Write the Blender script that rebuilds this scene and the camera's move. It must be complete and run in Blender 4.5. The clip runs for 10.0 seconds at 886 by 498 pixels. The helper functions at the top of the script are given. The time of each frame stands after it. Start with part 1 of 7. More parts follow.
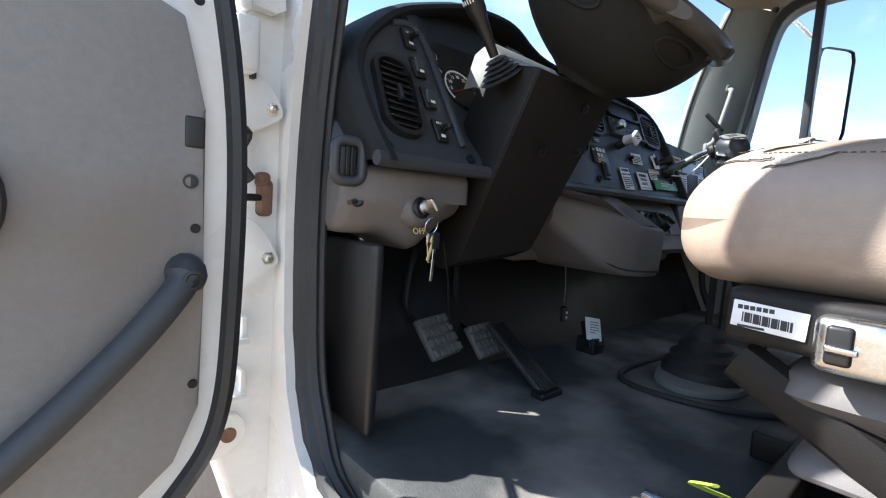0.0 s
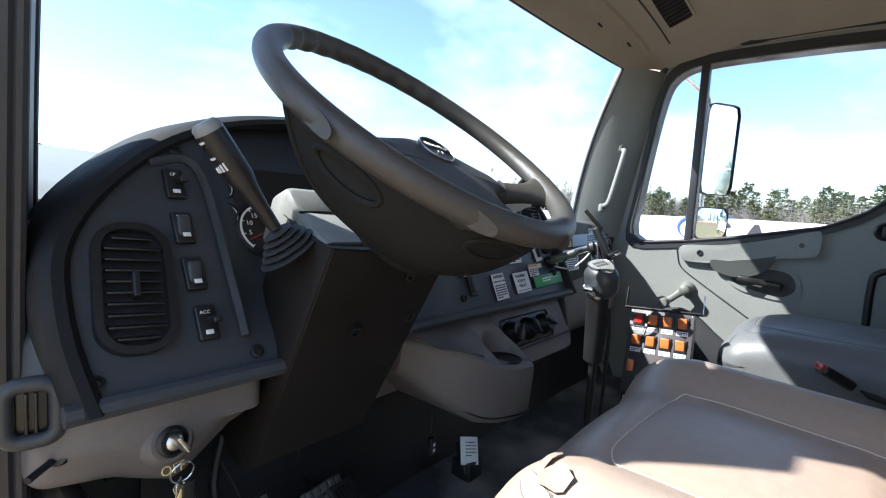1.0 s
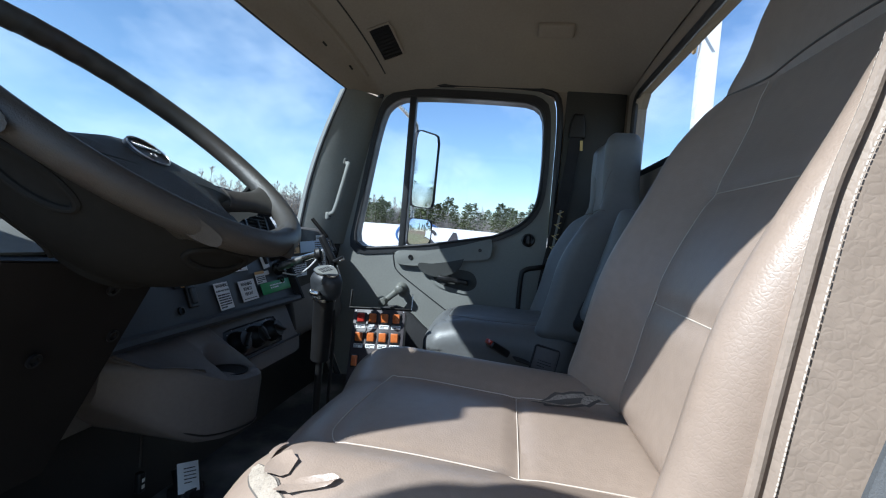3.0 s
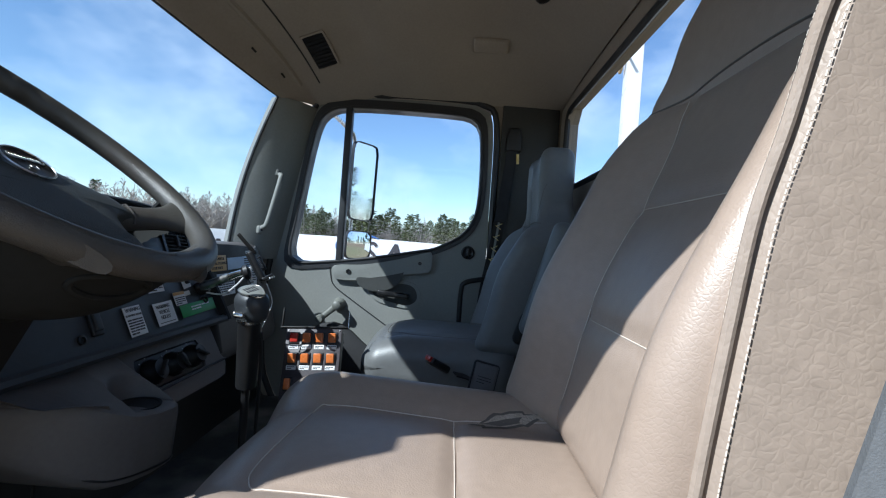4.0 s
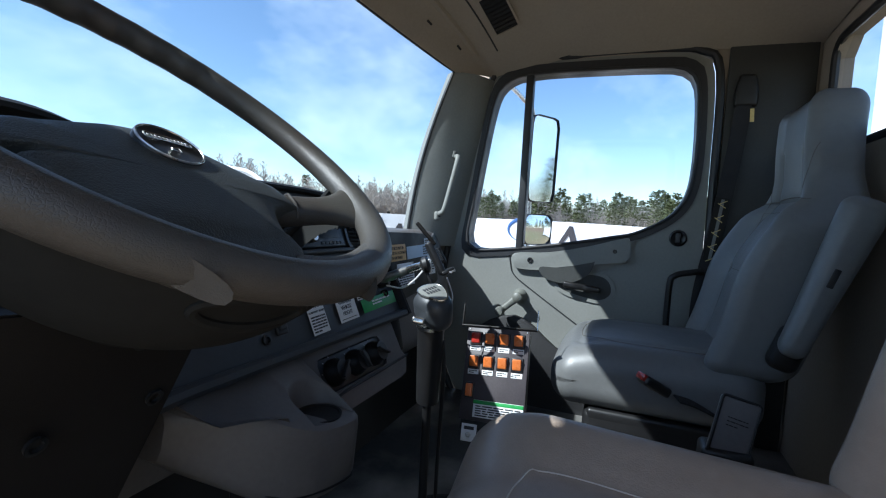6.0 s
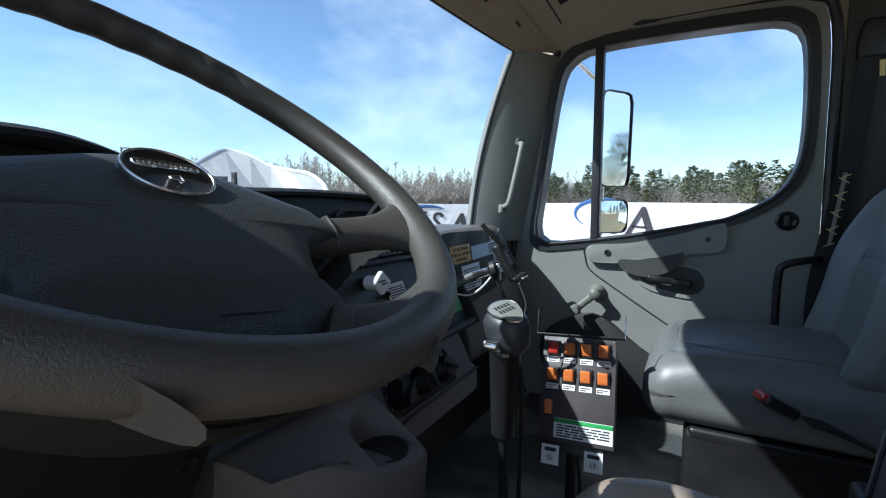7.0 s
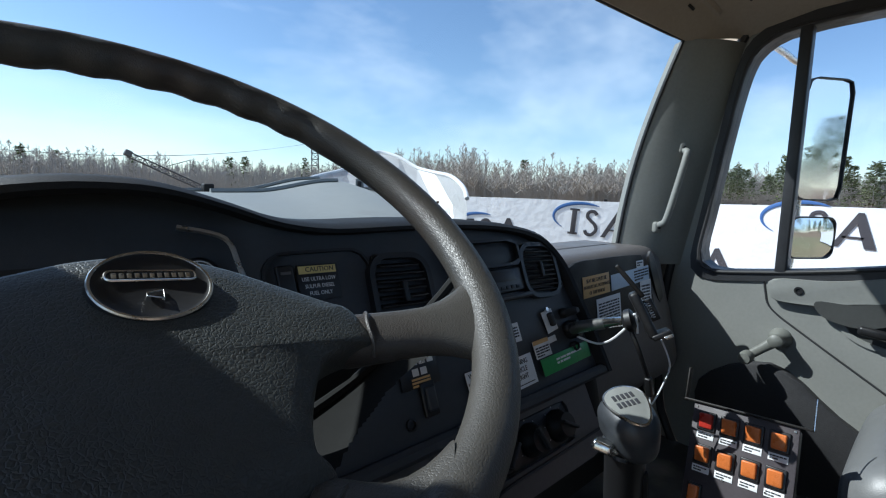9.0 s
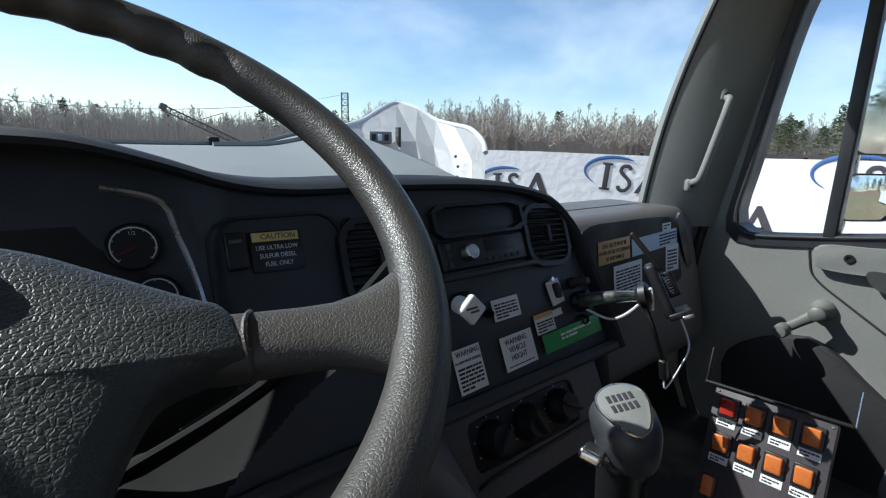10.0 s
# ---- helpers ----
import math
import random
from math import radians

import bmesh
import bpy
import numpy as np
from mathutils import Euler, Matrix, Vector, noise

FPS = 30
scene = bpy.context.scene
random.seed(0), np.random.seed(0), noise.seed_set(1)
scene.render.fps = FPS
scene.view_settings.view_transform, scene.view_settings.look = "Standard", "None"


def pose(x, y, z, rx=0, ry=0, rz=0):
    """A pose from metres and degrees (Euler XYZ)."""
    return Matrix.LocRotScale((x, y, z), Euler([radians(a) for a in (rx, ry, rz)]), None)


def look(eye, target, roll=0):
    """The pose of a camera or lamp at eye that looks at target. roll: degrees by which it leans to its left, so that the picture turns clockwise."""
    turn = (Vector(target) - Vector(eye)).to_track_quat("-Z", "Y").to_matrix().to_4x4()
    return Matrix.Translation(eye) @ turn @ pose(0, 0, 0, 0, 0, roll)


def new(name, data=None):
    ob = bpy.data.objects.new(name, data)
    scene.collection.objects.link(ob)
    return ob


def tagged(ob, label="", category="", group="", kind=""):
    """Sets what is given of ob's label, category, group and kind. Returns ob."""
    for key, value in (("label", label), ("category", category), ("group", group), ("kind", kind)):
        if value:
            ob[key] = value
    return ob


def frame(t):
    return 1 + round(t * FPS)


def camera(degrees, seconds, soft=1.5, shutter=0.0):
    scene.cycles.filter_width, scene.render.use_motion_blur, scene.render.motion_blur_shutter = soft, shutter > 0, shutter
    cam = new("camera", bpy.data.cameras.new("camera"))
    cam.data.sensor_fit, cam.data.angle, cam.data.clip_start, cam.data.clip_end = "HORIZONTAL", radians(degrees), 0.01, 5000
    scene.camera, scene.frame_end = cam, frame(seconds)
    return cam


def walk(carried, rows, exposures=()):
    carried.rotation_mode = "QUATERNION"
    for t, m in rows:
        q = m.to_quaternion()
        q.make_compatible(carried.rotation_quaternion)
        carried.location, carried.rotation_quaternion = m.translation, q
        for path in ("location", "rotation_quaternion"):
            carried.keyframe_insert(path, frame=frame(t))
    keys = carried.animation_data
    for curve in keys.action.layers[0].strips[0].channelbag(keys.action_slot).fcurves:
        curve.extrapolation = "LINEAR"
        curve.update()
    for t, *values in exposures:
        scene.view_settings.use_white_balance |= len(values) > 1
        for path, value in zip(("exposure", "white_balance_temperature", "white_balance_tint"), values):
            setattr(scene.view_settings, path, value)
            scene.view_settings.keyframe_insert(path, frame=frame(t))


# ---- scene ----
cam = camera(86.8, 10.0, soft=1.15)
PATH = [
    (0, (-0.022, -0.014, 0.405), (1.312, 1.465, 0.226), 3.8),
    (0.2, (0.064, 0.037, 0.502), (1.409, 1.508, 0.341), 3.8),
    (0.4, (0.14, 0.065, 0.587), (1.514, 1.511, 0.444), 3.4),
    (0.5, (0.183, 0.062, 0.617), (1.569, 1.496, 0.477), 3.4),
    (0.6, (0.213, 0.053, 0.645), (1.620, 1.466, 0.501), 3.3),
    (1, (0.265, 0.006, 0.707), (1.788, 1.290, 0.530), 3.4),
    (1.5, (0.215, -0.054, 0.709), (1.917, 0.973, 0.496), 4.7),
    (2, (0.184, -0.037, 0.707), (2.042, 0.683, 0.542), 5.4),
    (2.5, (0.197, -0.026, 0.706), (2.136, 0.453, 0.593), 5.0),
    (3, (0.214, -0.024, 0.715), (2.193, 0.255, 0.644), 4.9),
    (3.2, (0.220, -0.046, 0.733), (2.205, 0.192, 0.675), 4.9),
    (4.3, (0.249, -0.031, 0.724), (2.249, -0.021, 0.725), 4.1),
    (4.5, (0.240, -0.032, 0.723), (2.239, 0.027, 0.712), 4.1),
    (5, (0.237, -0.029, 0.699), (2.220, 0.231, 0.661), 3.6),
    (5.5, (0.304, -0.001, 0.706), (2.231, 0.528, 0.625), 3.7),
    (5.7, (0.369, 0.027, 0.718), (2.267, 0.647, 0.617), 3.6),
    (6.8, (0.564, 0.117, 0.76), (2.328, 1.039, 0.573), 0.9),
    (7, (0.56, 0.12, 0.764), (2.299, 1.088, 0.573), -0.0),
    (7.5, (0.587, 0.092, 0.806), (2.219, 1.235, 0.632), -1.2),
    (8, (0.661, 0.093, 0.83), (2.19, 1.369, 0.643), -1.5),
    (8.5, (0.692, 0.132, 0.847), (2.134, 1.503, 0.644), -0.5),
    (9, (0.695, 0.138, 0.84), (2.035, 1.603, 0.602), 1.4),
    (9.5, (0.723, 0.135, 0.824), (1.979, 1.66, 0.513), 0.9),
    (10, (0.809, 0.167, 0.843), (2.035, 1.688, 0.411), 1.4),
]
EXPOSURES = [(0.0, 2.0, 6300, 10), (0.5, 2.25, 6450, 10), (1.0, 1.95, 6200, 10), (1.5, 1.38, 5750, 9), (2.0, 1.12, 5650, 7), (2.5, 0.92, 5650, 6), (4.5, 0.9, 5700, 6), (5.5, 1.15, 5750, 7),
             (7.0, 1.05, 5850, 6), (8.0, 0.85, 5900, 7), (8.5, 0.78, 5850, 7), (9.0, 0.8, 5950, 7), (10.0, 0.82, 6150, 8)]
walk(cam, [(t, look(eye, target, roll)) for t, eye, target, roll in PATH], EXPOSURES)

# ---- world, sun, exposure ----
SUN_FROM = Vector((-0.74, 0.79, 1.0)).normalized()
world = bpy.data.worlds.new("sky")
scene.world = world
world.use_nodes = True
wn, wl = world.node_tree.nodes, world.node_tree.links
wn.clear()
sky = wn.new("ShaderNodeTexSky")
sky.sky_type, sky.sun_disc = "NISHITA", False
sky.sun_elevation = math.asin(SUN_FROM.z)
sky.sun_rotation = math.atan2(SUN_FROM.x, SUN_FROM.y)
sky.air_density, sky.dust_density, sky.ozone_density = 1.0, 0.2, 1.8
coord = wn.new("ShaderNodeTexCoord")
stretch = wn.new("ShaderNodeMapping")
stretch.inputs["Scale"].default_value = (1.2, 3.2, 5.0)
stretch.inputs["Rotation"].default_value = (0.5, 0.3, 0.9)
cloud = wn.new("ShaderNodeTexNoise")
cloud.inputs["Scale"].default_value, cloud.inputs["Detail"].default_value = 1.3, 7.0
cloud.inputs["Roughness"].default_value = 0.55
cloud_ramp = wn.new("ShaderNodeMapRange")
for key, value in (("From Min", 0.45), ("From Max", 0.85), ("To Min", 0.0), ("To Max", 0.5)):
    cloud_ramp.inputs[key].default_value = value
cloud_mix = wn.new("ShaderNodeMixRGB")
cloud_mix.inputs["Color2"].default_value = (9.0, 9.3, 9.6, 1)
background = wn.new("ShaderNodeBackground")
background.inputs["Strength"].default_value = 0.115
wout = wn.new("ShaderNodeOutputWorld")
wl.new(coord.outputs["Generated"], stretch.inputs["Vector"])
wl.new(stretch.outputs["Vector"], cloud.inputs["Vector"])
wl.new(cloud.outputs["Fac"], cloud_ramp.inputs["Value"])
wl.new(cloud_ramp.outputs["Result"], cloud_mix.inputs["Fac"])
wl.new(sky.outputs["Color"], cloud_mix.inputs["Color1"])
wl.new(cloud_mix.outputs["Color"], background.inputs["Color"])
wl.new(background.outputs["Background"], wout.inputs["Surface"])
sun = new("sun", bpy.data.lights.new("sun", "SUN"))
sun.data.energy, sun.data.angle, sun.data.color = 5.0, radians(0.53), (1.0, 0.94, 0.86)
sun.matrix_world = look(SUN_FROM * 50, (0, 0, 0))


# ---- materials ----
def material(name, color, rough=0.5, metal=0.0, vary=0.12, scale=8.0, bump=0.0, bump_scale=300.0, spec=0.5,
             spots=None, spot_scale=5.0, spot_at=0.6, voronoi=False, coat=0.0):
    """A surface with colour variation at two scales, fine relief and, if asked, stains of another colour."""
    m = bpy.data.materials.new(name)
    m.use_nodes = True
    n, l = m.node_tree.nodes, m.node_tree.links
    b = n["Principled BSDF"]
    b.inputs["Roughness"].default_value, b.inputs["Metallic"].default_value = rough, metal
    b.inputs["Specular IOR Level"].default_value = spec
    b.inputs["Coat Weight"].default_value = coat
    co = n.new("ShaderNodeTexCoord")
    big, fine = n.new("ShaderNodeTexNoise"), n.new("ShaderNodeTexNoise")
    big.inputs["Scale"].default_value, big.inputs["Detail"].default_value = scale, 5
    fine.inputs["Scale"].default_value, fine.inputs["Detail"].default_value = scale * 14, 3
    for t in (big, fine):
        l.new(co.outputs["Object"], t.inputs["Vector"])
    add = n.new("ShaderNodeMath")
    add.operation = "ADD"
    l.new(big.outputs["Fac"], add.inputs[0]), l.new(fine.outputs["Fac"], add.inputs[1])
    rng = n.new("ShaderNodeMapRange")
    for key, value in (("From Min", 0.7), ("From Max", 1.3), ("To Min", 1 - vary), ("To Max", 1 + vary)):
        rng.inputs[key].default_value = value
    l.new(add.outputs[0], rng.inputs["Value"])
    mul = n.new("ShaderNodeVectorMath")
    mul.operation = "SCALE"
    mul.inputs[0].default_value = color
    l.new(rng.outputs["Result"], mul.inputs["Scale"])
    out = mul.outputs["Vector"]
    if spots:
        st = n.new("ShaderNodeTexNoise")
        st.inputs["Scale"].default_value, st.inputs["Detail"].default_value = spot_scale, 8
        l.new(co.outputs["Object"], st.inputs["Vector"])
        sr = n.new("ShaderNodeMapRange")
        sr.inputs["From Min"].default_value, sr.inputs["From Max"].default_value = spot_at, spot_at + 0.18
        l.new(st.outputs["Fac"], sr.inputs["Value"])
        mix = n.new("ShaderNodeMixRGB")
        mix.inputs["Color2"].default_value = (*spots, 1)
        l.new(sr.outputs["Result"], mix.inputs["Fac"]), l.new(out, mix.inputs["Color1"])
        out = mix.outputs["Color"]
    l.new(out, b.inputs["Base Color"])
    rv = n.new("ShaderNodeMapRange")
    for key, value in (("From Min", 0.35), ("From Max", 0.65), ("To Min", max(rough - 0.08, 0.02)), ("To Max", min(rough + 0.1, 1))):
        rv.inputs[key].default_value = value
    l.new(big.outputs["Fac"], rv.inputs["Value"]), l.new(rv.outputs["Result"], b.inputs["Roughness"])
    if bump:
        if voronoi:
            g = n.new("ShaderNodeTexVoronoi")
            g.feature = "DISTANCE_TO_EDGE"
            warp = n.new("ShaderNodeTexNoise")
            warp.inputs["Scale"].default_value = bump_scale * 0.7
            l.new(co.outputs["Object"], warp.inputs["Vector"])
            wmix = n.new("ShaderNodeVectorMath")
            wmix.operation = "MULTIPLY_ADD"
            wmix.inputs[1].default_value = (1.2 / bump_scale,) * 3
            l.new(warp.outputs["Color"], wmix.inputs[0]), l.new(co.outputs["Object"], wmix.inputs[2])
            l.new(wmix.outputs["Vector"], g.inputs["Vector"])
            cap = n.new("ShaderNodeMath")
            cap.operation = "MINIMUM"
            cap.inputs[1].default_value = 0.22
            l.new(g.outputs["Distance"], cap.inputs[0])
            height = cap.outputs[0]
        else:
            g = n.new("ShaderNodeTexNoise")
            g.inputs["Detail"].default_value = 4
            l.new(co.outputs["Object"], g.inputs["Vector"])
            height = g.outputs["Fac"]
        g.inputs["Scale"].default_value = bump_scale
        bp = n.new("ShaderNodeBump")
        bp.inputs["Strength"].default_value, bp.inputs["Distance"].default_value = bump, 1.2 / bump_scale
        l.new(height, bp.inputs["Height"]), l.new(bp.outputs["Normal"], b.inputs["Normal"])
    return m


def glass_material(name, tint, gloss=1.0):
    m = bpy.data.materials.new(name)
    m.use_nodes = True
    n, l = m.node_tree.nodes, m.node_tree.links
    n.remove(n["Principled BSDF"])
    clear, shine, mix, rim, power, amount = (n.new(k) for k in ("ShaderNodeBsdfTransparent", "ShaderNodeBsdfGlossy", "ShaderNodeMixShader", "ShaderNodeLayerWeight", "ShaderNodeMath", "ShaderNodeMath"))
    clear.inputs["Color"].default_value = (*tint, 1)
    shine.inputs["Roughness"].default_value = 0.01
    rim.inputs["Blend"].default_value = 0.5
    power.operation, amount.operation = "POWER", "MULTIPLY_ADD"
    power.inputs[1].default_value = 5.0
    amount.inputs[1].default_value, amount.inputs[2].default_value = 0.5 * gloss, 0.02 * gloss
    l.new(rim.outputs["Facing"], power.inputs[0]), l.new(power.outputs[0], amount.inputs[0])
    l.new(amount.outputs[0], mix.inputs[0]), l.new(clear.outputs[0], mix.inputs[1]), l.new(shine.outputs[0], mix.inputs[2])
    l.new(mix.outputs[0], n["Material Output"].inputs["Surface"])
    return m


M_DASH = material("charcoal_plastic", (0.037, 0.041, 0.047), 0.5, vary=0.1, bump=0.12, bump_scale=900)
M_DASH_SOFT = material("dash_top_vinyl", (0.014, 0.0145, 0.016), 0.66, spec=0.22, vary=0.12, bump=0.2, bump_scale=500)
M_TAUPE = material("taupe_plastic", (0.125, 0.114, 0.11), 0.5, vary=0.08, bump=0.15, bump_scale=700)
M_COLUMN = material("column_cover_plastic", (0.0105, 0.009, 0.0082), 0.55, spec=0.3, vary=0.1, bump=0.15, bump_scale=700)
M_GREY = material("grey_trim_plastic", (0.205, 0.21, 0.196), 0.55, vary=0.06, bump=0.12, bump_scale=800)
M_DOORTRIM = material("door_panel_vinyl", (0.22, 0.213, 0.21), 0.6, vary=0.08, bump=0.15, bump_scale=600,
                      spots=(0.19, 0.155, 0.13), spot_scale=2.2, spot_at=0.58)
M_HEADLINER = material("beige_headliner", (0.36, 0.315, 0.26), 0.9, vary=0.06, bump=0.1, bump_scale=900)
M_LEATHER = material("taupe_leatherette", (0.285, 0.226, 0.183), 0.36, vary=0.07, scale=5, bump=0.12, bump_scale=260, voronoi=True,
                     spots=(0.26, 0.2, 0.155), spot_scale=3.0, spot_at=0.62)
M_LEATHER_ROUGH = material("crinkled_leatherette", (0.28, 0.23, 0.19), 0.42, vary=0.1, scale=5, bump=0.1, bump_scale=150, voronoi=True)
M_SEAT_GREY = material("grey_leatherette", (0.135, 0.138, 0.138), 0.42, vary=0.06, scale=5, bump=0.1, bump_scale=260, voronoi=True)
M_FOAM = material("torn_vinyl_backing", (0.34, 0.3, 0.25), 0.95, vary=0.2, scale=60, bump=0.6, bump_scale=200)
M_WHEEL = material("wheel_leather_grain", (0.041, 0.044, 0.041), 0.42, vary=0.1, scale=6, bump=0.42, bump_scale=360, voronoi=True)
M_WHEEL_RIM = material("wheel_rim_grain", (0.054, 0.05, 0.044), 0.42, vary=0.12, scale=6, bump=0.3, bump_scale=420, voronoi=True,
                       spots=(0.05, 0.034, 0.028), spot_scale=4.0, spot_at=0.52)
M_RUBBER = material("black_rubber", (0.026, 0.026, 0.028), 0.6, vary=0.15, bump=0.2, bump_scale=400)
M_SEAL = material("door_seal_rubber", (0.02, 0.021, 0.024), 0.5, vary=0.15, bump=0.1, bump_scale=600)
M_MAT = material("rubber_floor_mat", (0.045, 0.05, 0.053), 0.65, vary=0.2, scale=4, bump=0.3, bump_scale=350,
                 spots=(0.26, 0.245, 0.225), spot_scale=3.0, spot_at=0.47)
M_WHITE = material("white_paint", (0.7, 0.7, 0.69), 0.3, vary=0.04, scale=4, bump=0.05, bump_scale=60, coat=0.3,
                   spots=(0.62, 0.58, 0.52), spot_scale=7.0, spot_at=0.68)
M_BLACK = material("black_plastic", (0.012, 0.012, 0.013), 0.4, vary=0.15, bump=0.06, bump_scale=900)
M_VENT = material("black_vent_plastic", (0.01, 0.01, 0.011), 0.45, vary=0.1)
M_CHROME = material("brushed_steel", (0.62, 0.62, 0.6), 0.28, 1.0, vary=0.12, scale=30)
M_RUST = material("rusty_steel", (0.16, 0.09, 0.06), 0.85, 0.2, vary=0.4, scale=60, bump=0.4, bump_scale=300)
M_PAPER = material("white_label_paper", (0.78, 0.79, 0.8), 0.55, vary=0.04, scale=10)
M_INK = material("black_print", (0.03, 0.03, 0.035), 0.6, vary=0.05)
M_PRINT = material("white_print", (0.75, 0.75, 0.74), 0.6, vary=0.05)
M_ORANGE_LABEL = material("orange_label", (0.65, 0.4, 0.16), 0.55, vary=0.06, scale=10)
M_YELLOW_LABEL = material("yellow_label", (0.75, 0.58, 0.22), 0.55, vary=0.06, scale=10)
M_GREEN_LABEL = material("green_label", (0.03, 0.3, 0.07), 0.45, vary=0.1, scale=10)
M_AMBER = material("amber_switch_lens", (0.62, 0.17, 0.04), 0.3, vary=0.12, scale=40, coat=0.4)
M_RED = material("red_switch_lens", (0.42, 0.03, 0.02), 0.3, vary=0.12, scale=40, coat=0.4)
M_MIRROR = material("mirror_silver", (0.82, 0.85, 0.88), 0.02, 1.0, vary=0.01)
M_GLASS = glass_material("windscreen_glass", (0.72, 0.77, 0.8))
M_SIDE_GLASS = glass_material("side_window_glass", (0.83, 0.86, 0.9), 0.8)


# ---- mesh helpers ----
def thing(name, base, label, category, group="", kind="", turn=0):
    e = new(name)
    e.empty_display_size = 0.05
    e.matrix_basis = pose(*base, 0, 0, turn)
    return tagged(e, label, category, group, kind)


def shell(name, bm, mat, smooth=True):
    """A mesh object from bm, which is freed; faces are smooth but at edges sharper than 40 degrees."""
    bmesh.ops.recalc_face_normals(bm, faces=bm.faces)
    me = bpy.data.meshes.new(name)
    if smooth:
        for f in bm.faces:
            f.smooth = True
        for ed in bm.edges:
            if len(ed.link_faces) == 2 and ed.calc_face_angle(0) > radians(40):
                ed.smooth = False
    bm.to_mesh(me)
    bm.free()
    me.materials.append(mat)
    return me


def part(name, bm, mat, parent, label="", smooth=True):
    ob = new(name, shell(name, bm, mat, smooth))
    ob.parent = parent
    if parent.parent is None:
        ob.matrix_parent_inverse = parent.matrix_basis.inverted()
    return tagged(ob, label)


def solid(name, bm, mat, label, category, group="", kind="", smooth=True):
    """A thing or piece of the setting that is one mesh; its origin goes to the middle of its base."""
    lo = Vector([min(v.co[i] for v in bm.verts) for i in range(3)])
    hi = Vector([max(v.co[i] for v in bm.verts) for i in range(3)])
    base = Vector(((lo.x + hi.x) / 2, (lo.y + hi.y) / 2, lo.z))
    bmesh.ops.translate(bm, vec=-base, verts=bm.verts)
    ob = new(name, shell(name, bm, mat, smooth))
    ob.location = base
    return tagged(ob, label, category, group, kind)


def join(*bms):
    """All the given bmeshes in the first one."""
    out = bmesh.new()
    for b in bms:
        vs = [out.verts.new(v.co) for v in b.verts]
        b.verts.index_update()
        for f in b.faces:
            out.faces.new([vs[v.index] for v in f.verts])
        b.free()
    return out


def moved(bm, m):
    bmesh.ops.transform(bm, matrix=m, verts=bm.verts)
    return bm


def axis_samples(h, r, mid, k):
    edge = [r * math.tan(radians(45 * i / k)) for i in range(k + 1)]
    lo = [-(h - r) - e for e in reversed(edge)]
    core = [-(h - r) + 2 * (h - r) * i / mid for i in range(1, mid)] if h - r > 1e-5 else []
    return lo + core + [-v for v in reversed(lo)] if h - r > 1e-5 else lo + [-v for v in reversed(lo)][1:]


def rbox(hx, hy, hz, r, mid=(1, 1, 1), k=2, fn=None, m=None):
    """A box of half sizes hx, hy, hz with rounded edges of radius r, shaped by fn(x, y, z) -> (x, y, z), at m."""
    h = (hx, hy, hz)
    r = min(r, 0.999 * min(h))
    ax = [axis_samples(h[i], r, mid[i], k) for i in range(3)]
    bm, seen = bmesh.new(), {}

    def vert(q):
        c = [max(-(h[i] - r), min(h[i] - r, q[i])) for i in range(3)]
        d = Vector([q[i] - c[i] for i in range(3)])
        p = Vector(c) + (d.normalized() * r if d.length > 1e-9 else d)
        if fn:
            p = Vector(fn(*p))
        key = tuple(round(v, 5) for v in q)
        if key not in seen:
            seen[key] = bm.verts.new(p)
        return seen[key]

    for i in range(3):
        j, l = (i + 1) % 3, (i + 2) % 3
        for s in (-1, 1):
            for a in range(len(ax[j]) - 1):
                for b in range(len(ax[l]) - 1):
                    quad = []
                    for u, w in ((a, b), (a + 1, b), (a + 1, b + 1), (a, b + 1)):
                        q = [0, 0, 0]
                        q[i], q[j], q[l] = s * h[i], ax[j][u], ax[l][w]
                        quad.append(vert(q))
                    if len(set(quad)) == 4:
                        bm.faces.new(quad if s > 0 else quad[::-1])
    if m is not None:
        moved(bm, m)
    return bm


def box(x0, x1, y0, y1, z0, z1, r=0.004, mid=(1, 1, 1), k=2, fn=None):
    return rbox((x1 - x0) / 2, (y1 - y0) / 2, (z1 - z0) / 2, r, mid, k, fn, Matrix.Translation(((x0 + x1) / 2, (y0 + y1) / 2, (z0 + z1) / 2)))


def loft(rings, closed=True, caps=True):
    bm = bmesh.new()
    vs = [[bm.verts.new(p) for p in ring] for ring in rings]
    n = len(vs[0])
    for a, b in zip(vs, vs[1:]):
        for i in range(n if closed else n - 1):
            bm.faces.new((a[i], a[(i + 1) % n], b[(i + 1) % n], b[i]))
    if caps and closed:
        bm.faces.new(vs[0][::-1])
        bm.faces.new(vs[-1])
    return bm


def smooth_path(pts, per=6, loop=False):
    """Points on a smooth curve (Catmull-Rom) through pts."""
    pts = [Vector(p) for p in pts]
    n, out = len(pts), []
    for i in range(n if loop else n - 1):
        p0, p1, p2, p3 = (pts[(i + j) % n] if loop else pts[max(0, min(n - 1, i + j))] for j in (-1, 0, 1, 2))
        for s in range(per):
            t = s / per
            out.append(0.5 * (2 * p1 + (p2 - p0) * t + (2 * p0 - 5 * p1 + 4 * p2 - p3) * t * t + (3 * p1 - p0 - 3 * p2 + p3) * t ** 3))
    return out if loop else out + [pts[-1]]


